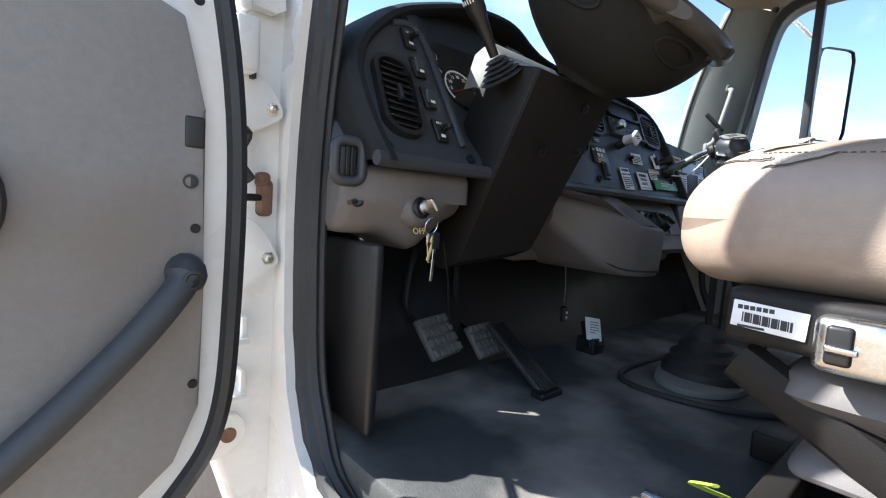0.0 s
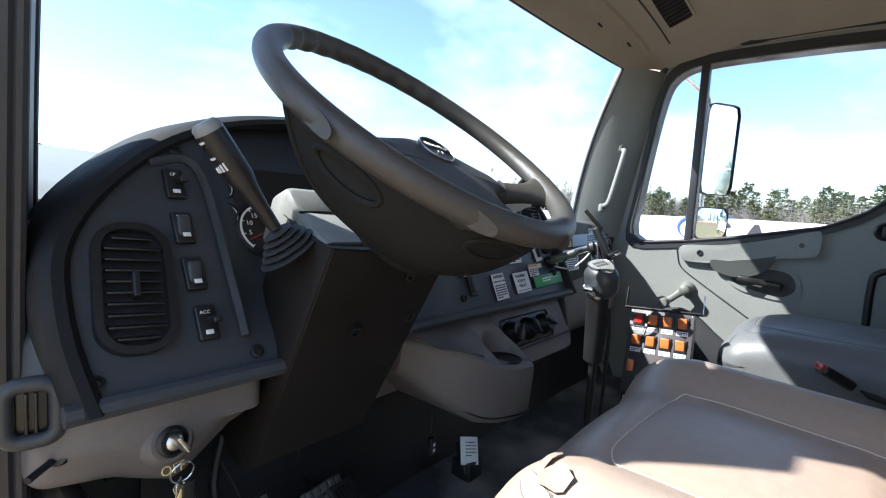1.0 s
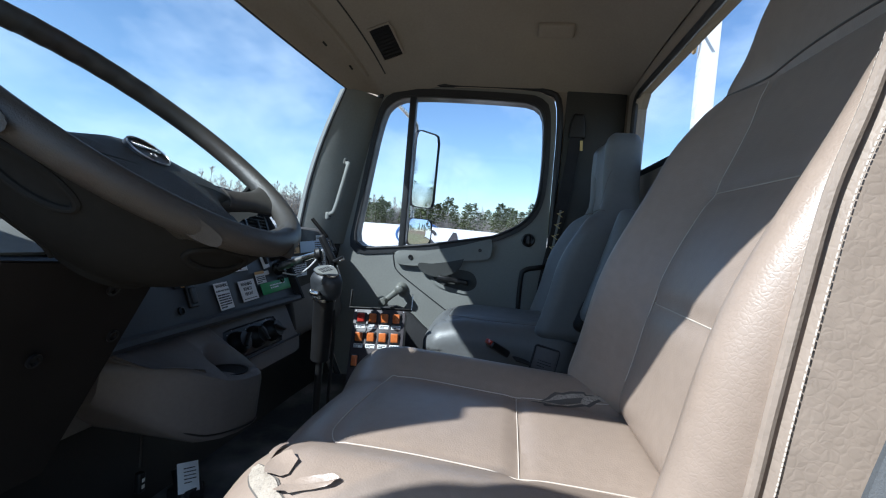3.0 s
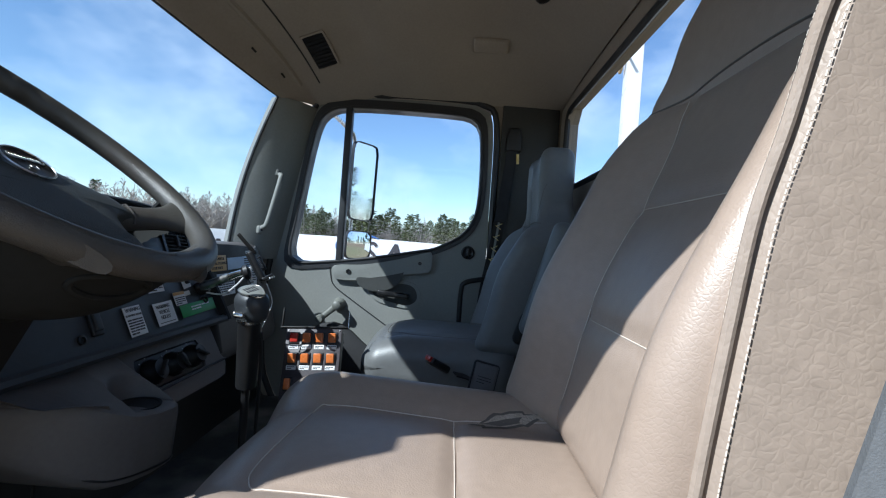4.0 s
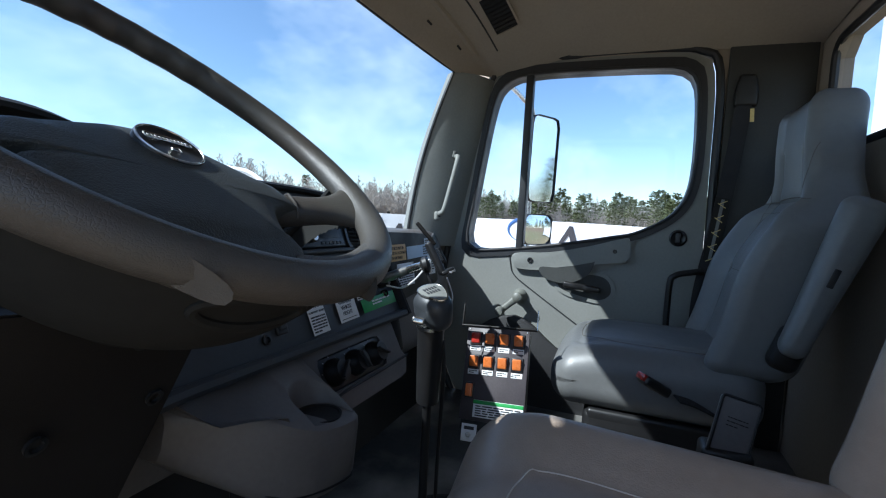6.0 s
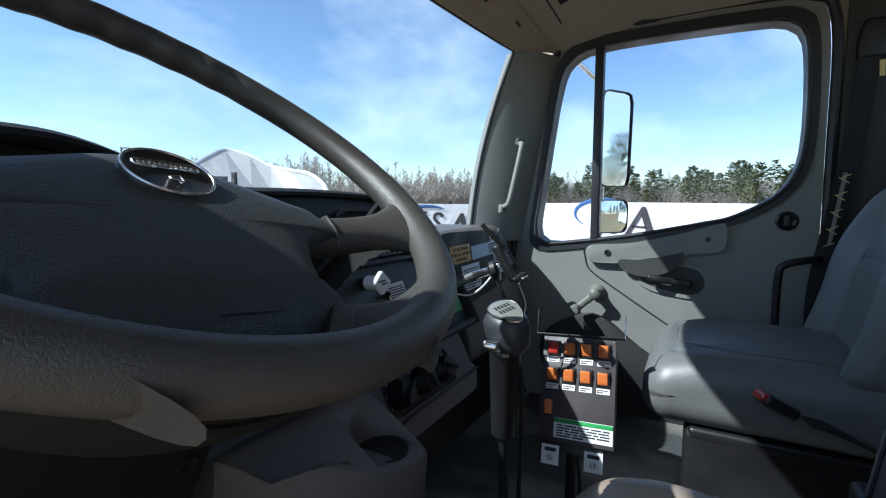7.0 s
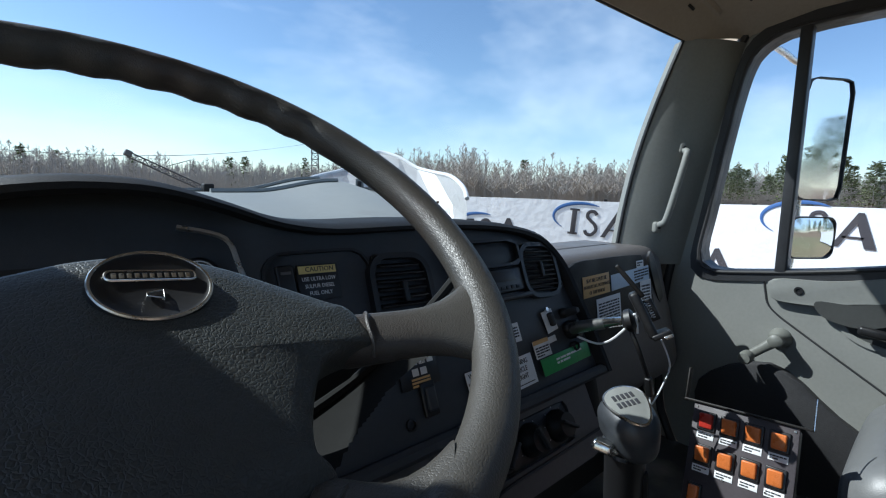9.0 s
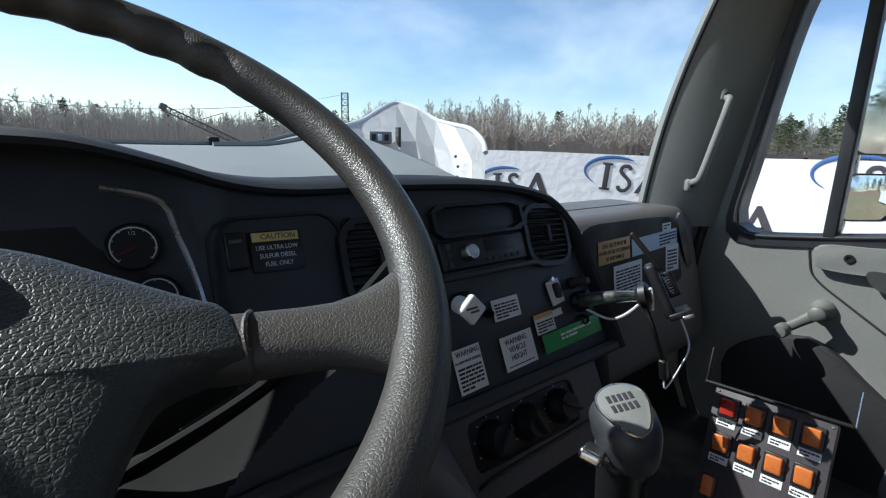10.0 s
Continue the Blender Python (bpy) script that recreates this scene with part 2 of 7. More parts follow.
def tube(path, radius, sides=10, loop=False, up=(0, 0, 1), flat=1.0):
    """A tube along path; radius is a number or one number a point; flat scales it along its own up."""
    path = [Vector(p) for p in path]
    n, rings, last = len(path), [], Vector(up)
    for i, p in enumerate(path):
        a = path[(i - 1) % n] if loop or i else p
        b = path[(i + 1) % n] if loop or i < n - 1 else p
        d = (b - a).normalized()
        s = d.cross(last)
        if s.length < 1e-4:
            s = d.orthogonal()
        s.normalize()
        last = s.cross(d).normalized()
        r = radius[i] if isinstance(radius, (list, tuple)) else radius
        rings.append([p + r * (math.cos(2 * math.pi * j / sides) * s + flat * math.sin(2 * math.pi * j / sides) * last) for j in range(sides)])
    if loop:
        rings.append(rings[0])
        bm = loft(rings, caps=False)
        bmesh.ops.remove_doubles(bm, verts=bm.verts, dist=1e-6)
        return bm
    return loft(rings)


def lathe(profile, m=None, sides=24):
    """A turned body: profile is a list of (radius, height), about z, ends closed."""
    bm = loft([[(max(r, 1e-5) * math.cos(2 * math.pi * j / sides), max(r, 1e-5) * math.sin(2 * math.pi * j / sides), z) for j in range(sides)] for r, z in profile])
    return moved(bm, m) if m is not None else bm


def rod(a, b, r, sides=12, r2=None):
    return tube([a, b], [r, r if r2 is None else r2], sides)


def prism(pts, axis, lo, hi, r=0.0):
    """A polygon pts (in the two axes left, in order) pulled from lo to hi along axis, edges rounded by r."""
    def at(p, v):
        return {"x": (v, p[0], p[1]), "y": (p[0], v, p[1]), "z": (p[0], p[1], v)}[axis]
    bm = loft([[at(p, lo) for p in pts], [at(p, hi) for p in pts]])
    if r:
        bmesh.ops.bevel(bm, geom=list(bm.edges), offset=r, segments=2, affect="EDGES", profile=0.6, clamp_overlap=True)
    return bm


def outline(pts, per=5, loop=True):
    return [(p.x, p.y) for p in smooth_path([(*p, 0) for p in pts], per, loop)]


def rounded(w, h, r, k=5, cx=0, cy=0):
    out = []
    for sx, sy, a0 in ((1, 1, 0), (-1, 1, 90), (-1, -1, 180), (1, -1, 270)):
        for i in range(k + 1):
            a = radians(a0 + 90 * i / k)
            out.append((cx + sx * (w / 2 - r) + r * math.cos(a), cy + sy * (h / 2 - r) + r * math.sin(a)))
    return out


def radial(poly, center, n=96):
    """Where n rays from center leave the polygon: n points, so that two outlines pair up."""
    out = []
    for i in range(n):
        a = 2 * math.pi * i / n
        d, best = (math.cos(a), math.sin(a)), None
        for (x1, y1), (x2, y2) in zip(poly, poly[1:] + poly[:1]):
            ex, ey = x2 - x1, y2 - y1
            det = d[0] * -ey + ex * d[1]
            if abs(det) < 1e-12:
                continue
            bx, by = x1 - center[0], y1 - center[1]
            t, s = (bx * -ey + ex * by) / det, (d[0] * by - d[1] * bx) / det
            if t > 0 and -1e-6 <= s <= 1 + 1e-6 and (best is None or t > best):
                best = t
        out.append((center[0] + best * d[0], center[1] + best * d[1]))
    return out


def ring_plate(outer, inner, place, lo, hi, center, n=96):
    """A plate with a hole: outlines outer and inner, in 2D, put in space by place(u, v, depth)."""
    o, i = radial(outer, center, n), radial(inner, center, n)
    rings = [[place(*p, lo) for p in o], [place(*p, hi) for p in o], [place(*p, hi) for p in i], [place(*p, lo) for p in i]]
    bm = loft(rings + [rings[0]], caps=False)
    bmesh.ops.remove_doubles(bm, verts=bm.verts, dist=1e-6)
    return bm


def sheet(fn, nu, nv, thick=0.0):
    """A surface fn(u, v), u and v from 0 to 1, given a thickness along its normals."""
    bm = bmesh.new()
    g = [[bm.verts.new(fn(i / nu, j / nv)) for j in range(nv + 1)] for i in range(nu + 1)]
    for i in range(nu):
        for j in range(nv):
            bm.faces.new((g[i][j], g[i + 1][j], g[i + 1][j + 1], g[i][j + 1]))
    if thick:
        bmesh.ops.recalc_face_normals(bm, faces=bm.faces)
        bmesh.ops.solidify(bm, geom=list(bm.faces), thickness=thick)
    return bm


def text_mesh(body, size, mat, depth=0.0003):
    """Lettering in the built-in font, as a mesh centred on its place, lying in x and y."""
    cu = bpy.data.curves.new("lettering", "FONT")
    cu.body, cu.size, cu.extrude, cu.align_x, cu.align_y = body, size, depth, "CENTER", "CENTER"
    cu.resolution_u = 2
    ob = new("lettering", cu)
    bpy.context.view_layer.update()
    me = bpy.data.meshes.new_from_object(ob.evaluated_get(bpy.context.evaluated_depsgraph_get()))
    bpy.data.objects.remove(ob)
    bpy.data.curves.remove(cu)
    me.materials.clear()
    me.materials.append(mat)
    return me


def lettering(body, size, mat, m, parent, squeeze=1.0):
    me = text_mesh(body, size, mat)
    me.transform(m @ Matrix.Diagonal((squeeze, 1, 1, 1)))
    ob = new("lettering", me)
    ob.parent = parent
    if parent.parent is None:
        ob.matrix_parent_inverse = parent.matrix_basis.inverted()
    return ob


def bars(m, w, h, rows, seed=0, fill=0.55):
    """Rows of unreadable print as thin bars, in a field w by h about m."""
    rnd, bms = random.Random(seed), []
    for r in range(rows):
        y = h / 2 - h * (r + 0.5) / rows
        x = -w / 2
        while x < w / 2 - 0.002:
            e = min(w / 2, x + rnd.uniform(0.08, 0.3) * w)
            if r == rows - 1 and x > 0:
                break
            bms.append(rbox((e - x) / 2, h / rows * fill / 2, 0.0002, 0.0001, k=1, m=m @ Matrix.Translation(((x + e) / 2, y, 0))))
            x = e + 0.03 * w
    return join(*bms)


# ---- the setting: ground ----
GROUND_Z = -1.15
bm = bmesh.new()
bmesh.ops.create_grid(bm, x_segments=40, y_segments=40, size=2500)
bmesh.ops.translate(bm, vec=(0, 0, GROUND_Z), verts=bm.verts)
M_GROUND = material("dry_field", (0.24, 0.165, 0.1), 0.95, vary=0.25, scale=0.15, bump=0.4, bump_scale=2, spots=(0.2, 0.19, 0.09), spot_scale=0.03, spot_at=0.5)
solid("ground", bm, M_GROUND, "dry brown field of soil and short grass", "ground", kind="structure", smooth=False)

# ---- the cab's shell ----
X0, X1 = 0.33, 2.36
XC = (0.40 + 2.20) / 2


def ws_top(s):
    return Vector((XC + 0.9 * s, 0.745 + 0.17 * (1 - s * s), 1.31 + 0.09 * (1 - s * s)))


def ws_bottom(s):
    return Vector((XC + 0.9 * s, 0.915 + 0.2 * (1 - s * s), 0.62))


def windscreen(u, v):
    s = 2 * u - 1
    return ws_top(s).lerp(ws_bottom(s), v) + Vector((0, 0.03 * math.sin(math.pi * v), 0))


w = thing("window_1", (XC, 1.1, 0.62), "wide curved laminated windscreen with a black rubber seal", "windscreen", kind="structure")
part("pane", sheet(windscreen, 24, 10), M_GLASS, w)
seal_path = [windscreen(i / 30, 0) for i in range(31)] + [windscreen(1, i / 12) for i in range(1, 13)] + [windscreen(1 - i / 30, 1) for i in range(1, 31)] + [windscreen(0, 1 - i / 12) for i in range(1, 12)]
part("seal", tube(seal_path, 0.006, 8, loop=True), M_SEAL, w)


def floor_relief(x, y, z):
    if z > 0 and abs(x) < 0.98 and abs(y) < 0.73:
        z += 0.004 * noise.noise(Vector((x * 3, y * 3, 0.3))) + 0.03 * max(0, (y - 0.35) / 0.4) ** 2
    return x, y, z


solid("floor", rbox(1.0, 0.77, 0.03, 0.01, (40, 30, 1), 1, floor_relief, Matrix.Translation((1.36, 0.24, -0.03))), M_MAT, "dusty black rubber floor mat with pale dirt", "floor", kind="structure")
solid("wall_front", sheet(lambda u, v: (X0 + 0.02 + 2.02 * u, 0.8 + 0.2 * min(1, v * 1.6) + 0.006 * noise.noise(Vector((u * 9, v * 5, 0))), -0.03 + 0.68 * v), 30, 12, 0.03),
      M_BLACK, "dark moulded insulation of the firewall below the dashboard", "firewall", kind="structure")

REAR = rounded(1.82, 0.345, 0.06, 5, 1.34, 1.168)
rear_outer = [(X1 + 0.05, -0.1), (X1 + 0.05, 1.46), (X0 - 0.03, 1.46), (X0 - 0.03, -0.1)]
solid("wall_rear", ring_plate(rear_outer, REAR, lambda u, v, d: (u, -0.48 - d, v), 0.0, 0.05, (1.34, 1.168)), M_HEADLINER, "beige trimmed rear cab wall with a wide window opening", "wall", kind="structure")
w = thing("window_2", (1.34, -0.5, 1.0), "wide fixed rear cab window in a black rubber seal", "window", kind="structure")
part("pane", sheet(lambda u, v: (0.43 + 1.82 * u, -0.505, 0.995 + 0.345 * v), 1, 1), M_SIDE_GLASS, w)
part("seal", tube([(x, -0.483, z) for x, z in REAR], 0.012, 8, loop=True), M_SEAL, w)


def ceiling(u, v, lift=0.0):
    s = 2 * u - 1
    x = XC + s * (0.9 + 0.158 * min(1, 11 * v))
    front = ws_top(s).y
    y = front + (-0.48 - front) * v
    g = min(1, 0.25 * min(1, v / 0.022) + 2.4 * v) * (1 - max(0, (v - 0.72) / 0.28) ** 2 * 0.9)
    side = 1.31 + 0.075 * min(1, 3 * v)
    fold = 0.006 * math.exp(-((v - 0.33) / 0.03) ** 2) * (abs(s) > 0.5) * math.sin(s * 26) if lift == 0 else 0
    z = side + 0.09 * max(0, 1 - 2.5 * v) * (1 - abs(s) ** (2 + 1.5 * min(1, v / 0.1))) + (0.005 * min(1, v / 0.022) + 0.235 * g) * (1 - abs(s) ** 3.5) + lift + fold
    return Vector((x, y, z))


ceil = sheet(ceiling, 60, 44, 0.012)
solid("ceiling", ceil, M_HEADLINER, "beige moulded fabric headliner with soft creases", "headliner", kind="structure")
solid("cab_roof", sheet(lambda u, v: ceiling(u, v, 0.05), 20, 16, 0.006), M_WHITE, "white painted cab roof skin", "roof", kind="structure")
solid("trim", tube([ceiling(i / 40, 0.15) + Vector((0, 0, -0.0125)) for i in range(2, 39)], 0.0035, 6), M_RUBBER, "dark seam between overhead header and headliner", "trim", kind="structure")
solid("trim", tube([ceiling(i / 40, 0.085) + Vector((0, 0, -0.006)) for i in range(2, 39)], 0.014, 8), M_HEADLINER, "raised moulding across the overhead header", "trim", kind="structure")
M_CRANK = material("winder_plastic", (0.14, 0.145, 0.13), 0.5, vary=0.1, bump=0.1, bump_scale=700)
# pillar trim colour, also used as painted shade in the door's scoop and cup
M_BPOST_SHADE = material("pillar_trim_and_recess_shade", (0.04, 0.042, 0.04), 0.6, vary=0.1, bump=0.12, bump_scale=700)
solid("trim", box(X1 - 0.014, X1 - 0.002, -0.47, -0.215, 0.0, 1.39, 0.005), M_BPOST_SHADE, "dark grey trim of the pillar behind the passenger door", "pillar trim", kind="structure")
side_seam = [Vector((X1 - 0.005, 0.6 - 0.045 * i, 1.4 + 0.006 * math.sin(i * 0.4))) for i in range(25)]
solid("trim", tube(side_seam, 0.004, 6), M_RUBBER, "dark seam where the headliner meets the side wall", "trim", kind="structure")

# door outlines (y, z)
GLASS = outline([(0.62, 1.2), (0.565, 1.3), (0.47, 1.325), (0.3, 1.33), (0.0, 1.325), (-0.09, 1.308), (-0.13, 1.23), (-0.136, 0.93), (-0.085, 0.8), (0.03, 0.725),
                 (0.12, 0.7), (0.335, 0.655), (0.55, 0.622), (0.66, 0.615), (0.697, 0.66), (0.68, 0.8)], 4)
DOOR = [(0.80, 0.5), (0.76, 0.75), (0.66, 1.22), (0.61, 1.35), (0.5, 1.385), (0.0, 1.39), (-0.13, 1.375), (-0.19, 1.3), (-0.2, 0.9), (-0.2, 0.1), (-0.15, -0.07),
        (0.6, -0.07), (0.76, 0.05), (0.80, 0.25)]
PANEL = [(0.785, 0.5), (0.745, 0.75), (0.645, 1.21), (0.6, 1.335), (0.5, 1.37), (0.0, 1.375), (-0.12, 1.36), (-0.175, 1.29), (-0.185, 0.9), (-0.185, 0.1), (-0.14, -0.055),
         (0.6, -0.055), (0.745, 0.06), (0.785, 0.25)]
LEFT = [(y - (0.07 if y > 0.55 else 0), z) for y, z in DOOR]
WALL = [(0.97, -0.14), (0.97, 0.6), (0.78, 1.33), (0.7, 1.46), (-0.53, 1.46), (-0.53, -0.14)]
MID = (0.28, 0.95)
wall = ring_plate(WALL, outline(DOOR, 4), lambda u, v, d: (X1 + d, u, v), 0.0, 0.06, MID)
solid("wall_right", wall, M_HEADLINER, "beige trimmed cab side wall round the passenger door", "wall", kind="structure")
wall = ring_plate(WALL, outline(LEFT, 4), lambda u, v, d: (X0 - d, u, v), 0.0, 0.03, MID)
solid("wall_left", wall, M_WHITE, "white painted cab side round the driver door opening", "wall", kind="structure")
seal = thing("door_seal", (X0, 0.3, -0.07), "black rubber weatherstrip round the driver door opening", "door seal", kind="structure")
part("outer_bead", tube([(X0 + 0.002, y, z) for y, z in outline(LEFT, 6)], 0.017, 8, loop=True), M_SEAL, seal)
part("inner_bead", tube([(X0 + 0.014, y - 0.014, z) for y, z in outline(LEFT, 6)], 0.014, 8, loop=True), M_SEAL, seal)
part("lip", tube([(X0 + 0.025, y - 0.026 if y > 0.5 else y + 0.02, z) for y, z in outline(LEFT, 6)], 0.0065, 8, loop=True), M_RUBBER, seal)
jamb = box(0.175, 0.335, 0.772, 0.85, -0.16, 1.32, 0.012, (2, 2, 10), 3, lambda x, y, z: (x + (0.12 * max(0, -0.42 - z) if x > 0 else 0.3 * max(0, -0.5 - z)), y - 0.16 * max(0, z - 0.1), z))
solid("trim", jamb, M_WHITE, "white painted door jamb below the windscreen pillar", "door jamb", kind="structure")
solid("trim", box(0.39, 0.41, 0.6, 0.95, 0.02, 0.34, 0.008), M_BLACK, "dark grey kick panel beside the pedals", "kick panel", kind="structure")

# pillars of the windscreen
for side in (1, -1):
    rings = []
    for i in range(13):
        v = i / 12
        g = windscreen(1 if side > 0 else 0, v)
        far = Vector((X1 + 0.01 if side > 0 else X0 - 0.0, 0.615 + 0.13 * v, g.z))
        mid = [g + Vector(((far.x - g.x) * a, (far.y - g.y) * b, 0)) for a, b in ((0, 0), (0.03, 0.1), (0.17, 0.34), (0.33, 0.57), (0.42, 0.66), (0.6, 0.78), (0.96, 0.99), (1, 1))]
        out = Vector((0.04 * side, 0.05, 0))
        rings.append(mid + [far + out, g + out * 0.7])
    solid("trim", loft(rings), M_GREY, "grey plastic trim of the windscreen pillar", "pillar trim", kind="structure")

# ---- passenger door ----
d2 = thing("door_2", (X1, 0.3, -0.07), "closed passenger door with grey inner panel and window", "truck door", kind="structure")
DX = X1 - 0.012
part("inner_panel", ring_plate(outline(PANEL, 4), GLASS, lambda u, v, d: (DX + d, u, v), 0.0, 0.05, MID), M_GREY, d2)
part("outer_skin", ring_plate(outline(PANEL, 4), GLASS, lambda u, v, d: (X1 + 0.07 + d, u, v), 0.0, 0.005, MID), M_WHITE, d2)
part("seal", tube([(X1 - 0.008, y, z) for y, z in outline(DOOR, 4)], 0.014, 8, loop=True), M_SEAL, d2)
ring_in = [(0.28 + (y - 0.28) * 0.985, 0.95 + (z - 0.95) * 0.985) for y, z in GLASS]
ring_out = [(0.28 + (y - 0.28) * 1.06, 0.955 + (z - 0.955) * 1.09) for y, z in GLASS]
part("window_frame", ring_plate(ring_out, ring_in, lambda u, v, d: (DX - 0.006 + d, u, v), 0.0, 0.075, MID), M_SEAL, d2)
part("window_seal", tube([(DX - 0.006, y, z) for y, z in GLASS], 0.006, 8, loop=True), M_RUBBER, d2)
part("pane", prism(GLASS, "x", X1 + 0.012, X1 + 0.016), M_SIDE_GLASS, d2)
part("divider", box(X1 - 0.024, X1 + 0.02, 0.457, 0.487, 0.63, 1.325, 0.006), M_SEAL, d2)
# sill under the glass, darker top strip, armrest strip, release cup and handle
strip = outline([(0.485, 0.612), (0.35, 0.625), (0.2, 0.66), (0.08, 0.698), (0.055, 0.69), (0.055, 0.625), (0.08, 0.607), (0.2, 0.59), (0.3, 0.572), (0.38, 0.553), (0.47, 0.552), (0.49, 0.57)], 4)
st = part("pull_strip", prism(strip, "x", DX - 0.022, DX + 0.004, 0.006), M_GREY, d2)
# flat dark piece: the shade of a scoop under the strip, as colour
part("recess", prism(outline([(0.38, 0.565), (0.3, 0.57), (0.19, 0.598), (0.175, 0.6), (0.2, 0.545), (0.28, 0.51), (0.36, 0.525)], 4), "x", DX - 0.0235, DX - 0.0225), M_BPOST_SHADE, st)
part("screw", lathe([(0.011, 0), (0.011, 0.004), (0.006, 0.004), (0.005, 0.001), (0, 0.001)], pose(DX - 0.022, 0.421, 0.589, 0, -90, 0), 12), M_BLACK, st)
part("screw", lathe([(0.008, 0), (0.008, 0.004), (0.004, 0.004), (0.003, 0.001), (0, 0.001)], pose(DX - 0.022, 0.105, 0.648, 0, -90, 0), 12), M_BLACK, st)
cup = outline([(0.31, 0.5), (0.29, 0.535), (0.22, 0.55), (0.14, 0.545), (0.11, 0.51), (0.115, 0.475), (0.15, 0.455), (0.2, 0.46), (0.27, 0.475)], 4)
ru = part("release_cup", ring_plate(outline([(0.325, 0.5), (0.3, 0.55), (0.22, 0.563), (0.13, 0.557), (0.095, 0.51), (0.1, 0.465), (0.145, 0.443), (0.2, 0.447), (0.28, 0.463)], 4), cup, lambda u, v, d: (DX - 0.006 + d, u, v), 0, 0.01, (0.2, 0.505), 48), M_GREY, d2)
# dark sheet paints the shade inside the release cup
part("cup_back", prism(cup, "x", DX - 0.002, DX - 0.001), M_BPOST_SHADE, ru)
part("lever", rbox(0.01, 0.07, 0.012, 0.008, (1, 6, 1), 2, lambda x, y, z: (x - 0.012 * (y > 0.02), y, z), Matrix.Translation((DX - 0.022, 0.215, 0.502)) @ pose(0, 0, 0, 6)), M_BLACK, ru)
# moulded crease lines and lower pocket
part("crease", tube(smooth_path([(DX - 0.001, 0.512, 0.62), (DX - 0.001, 0.505, 0.57), (DX - 0.001, 0.485, 0.52), (DX - 0.001, 0.4, 0.46), (DX - 0.001, 0.174, 0.317), (DX - 0.001, 0.02, 0.22)], 6), 0.0028, 6), M_RUBBER, d2)
part("lower_bulge", prism(outline([(0.47, 0.36), (0.3, 0.25), (0.1, 0.13), (0.0, 0.02), (0.45, 0.0), (0.62, 0.06), (0.66, 0.25)], 4), "x", DX - 0.025, DX + 0.004, 0.012), M_RUBBER, d2)
lk = part("lock_bezel", lathe([(0.03, 0), (0.03, 0.006), (0.024, 0.009), (0.018, 0.004), (0, 0.003)], pose(DX, -0.104, 0.712, 0, -90, 0), 24), M_BLACK, d2)
part("lock_knob", rbox(0.006, 0.009, 0.018, 0.004, m=Matrix.Translation((DX - 0.008, -0.104, 0.712))), M_SEAL, lk)
cr = part("window_crank", lathe([(0.03, 0), (0.029, 0.01), (0.019, 0.02), (0.017, 0.042), (0.019, 0.052), (0.019, 0.062), (0.012, 0.067), (0, 0.068)], pose(DX, 0.455, 0.438, 0, -90, 0), 20), M_CRANK, d2, "dark grey plastic window winder")
arm_pts = [Vector((DX - 0.052 - 0.008 * f, 0.455 + 0.062 * f, 0.438 - 0.058 * f)) for f in (-0.12, 0.2, 0.5, 0.8, 1.08)]
part("arm", tube(arm_pts, [0.013, 0.015, 0.013, 0.013, 0.012], 12, up=(1, 0, 0), flat=0.6), M_CRANK, cr)
part("grip", lathe([(0.012, 0), (0.017, 0.008), (0.019, 0.02), (0.019, 0.042), (0.015, 0.052), (0, 0.054)], pose(DX - 0.052, 0.517, 0.38, 0, -90, 0), 18), M_CRANK, cr)
# side mirrors outside the passenger door
mi = thing("side_mirror", (2.9, 0.49, 0.62), "tall black-framed truck mirror above a round-cornered convex mirror", "mirror")


MIRROR = Matrix.Translation((2.9, 0.49, 1.0)) @ pose(0, 0, 0, 0, 0, -32) @ pose(0, 0, 0, 1.0) @ Matrix.Translation((0, 0, -1.0))


def mirror_at(u, v, d):
    return MIRROR @ Vector((u, d, v))


def mirror_glass(w, h, cz, r, bulge):
    def fn(u, v):
        a, b = 2 * u - 1, 2 * v - 1
        e = (abs(a) ** 6 + abs(b) ** 6) ** (1 / 6)
        k = max(abs(a), abs(b)) / e if e > 0 else 1
        return mirror_at(a * k * w / 2, cz + b * k * h / 2, 0.012 - bulge * (1 - (a * a + b * b) / 2))
    return sheet(fn, 12, 16)


for cz, h, bulge, cat in ((1.065, 0.43, 0.0, "flat_glass"), (0.705, 0.15, 0.012, "convex_glass")):
    hs = ring_plate(rounded(0.202, h + 0.01, 0.035, 5, 0, cz), rounded(0.194, h, 0.03, 5, 0, cz), mirror_at, 0.004, 0.024, (0, cz), 48)
    hs = part("housing", hs, M_BLACK, mi)
    part(cat, mirror_glass(0.194, h + 0.002, cz, 0.03, bulge), M_MIRROR, hs)
    part("back", moved(prism(rounded(0.19, h, 0.03, 5, 0, cz), "y", 0.02, 0.03), MIRROR), M_BLACK, hs)
part("arm", tube(smooth_path([(2.42, 0.62, 1.34), (2.6, 0.62, 1.36), (2.82, 0.6, 1.35), (2.93, 0.57, 1.3), (2.94, 0.565, 0.98), (2.94, 0.565, 0.6), (2.85, 0.6, 0.5), (2.42, 0.66, 0.45)], 6), 0.011, 10), M_CHROME, mi)
ob = part("clamp", rbox(0.02, 0.02, 0.035, 0.01, m=Matrix.Translation((2.94, 0.55, 1.05))), M_BLACK, mi)

# ---- driver door, standing open ----
TH = radians(84)
D_OUT, D_IN, HINGE = Vector((-math.sin(TH), -math.cos(TH), 0)), Vector((math.cos(TH), -math.sin(TH), 0)), Vector((0.18, 0.616, 0))


def door_place(u, v, d):
    return HINGE + D_OUT * (0.80 - u) + D_IN * d + Vector((0, 0, v))


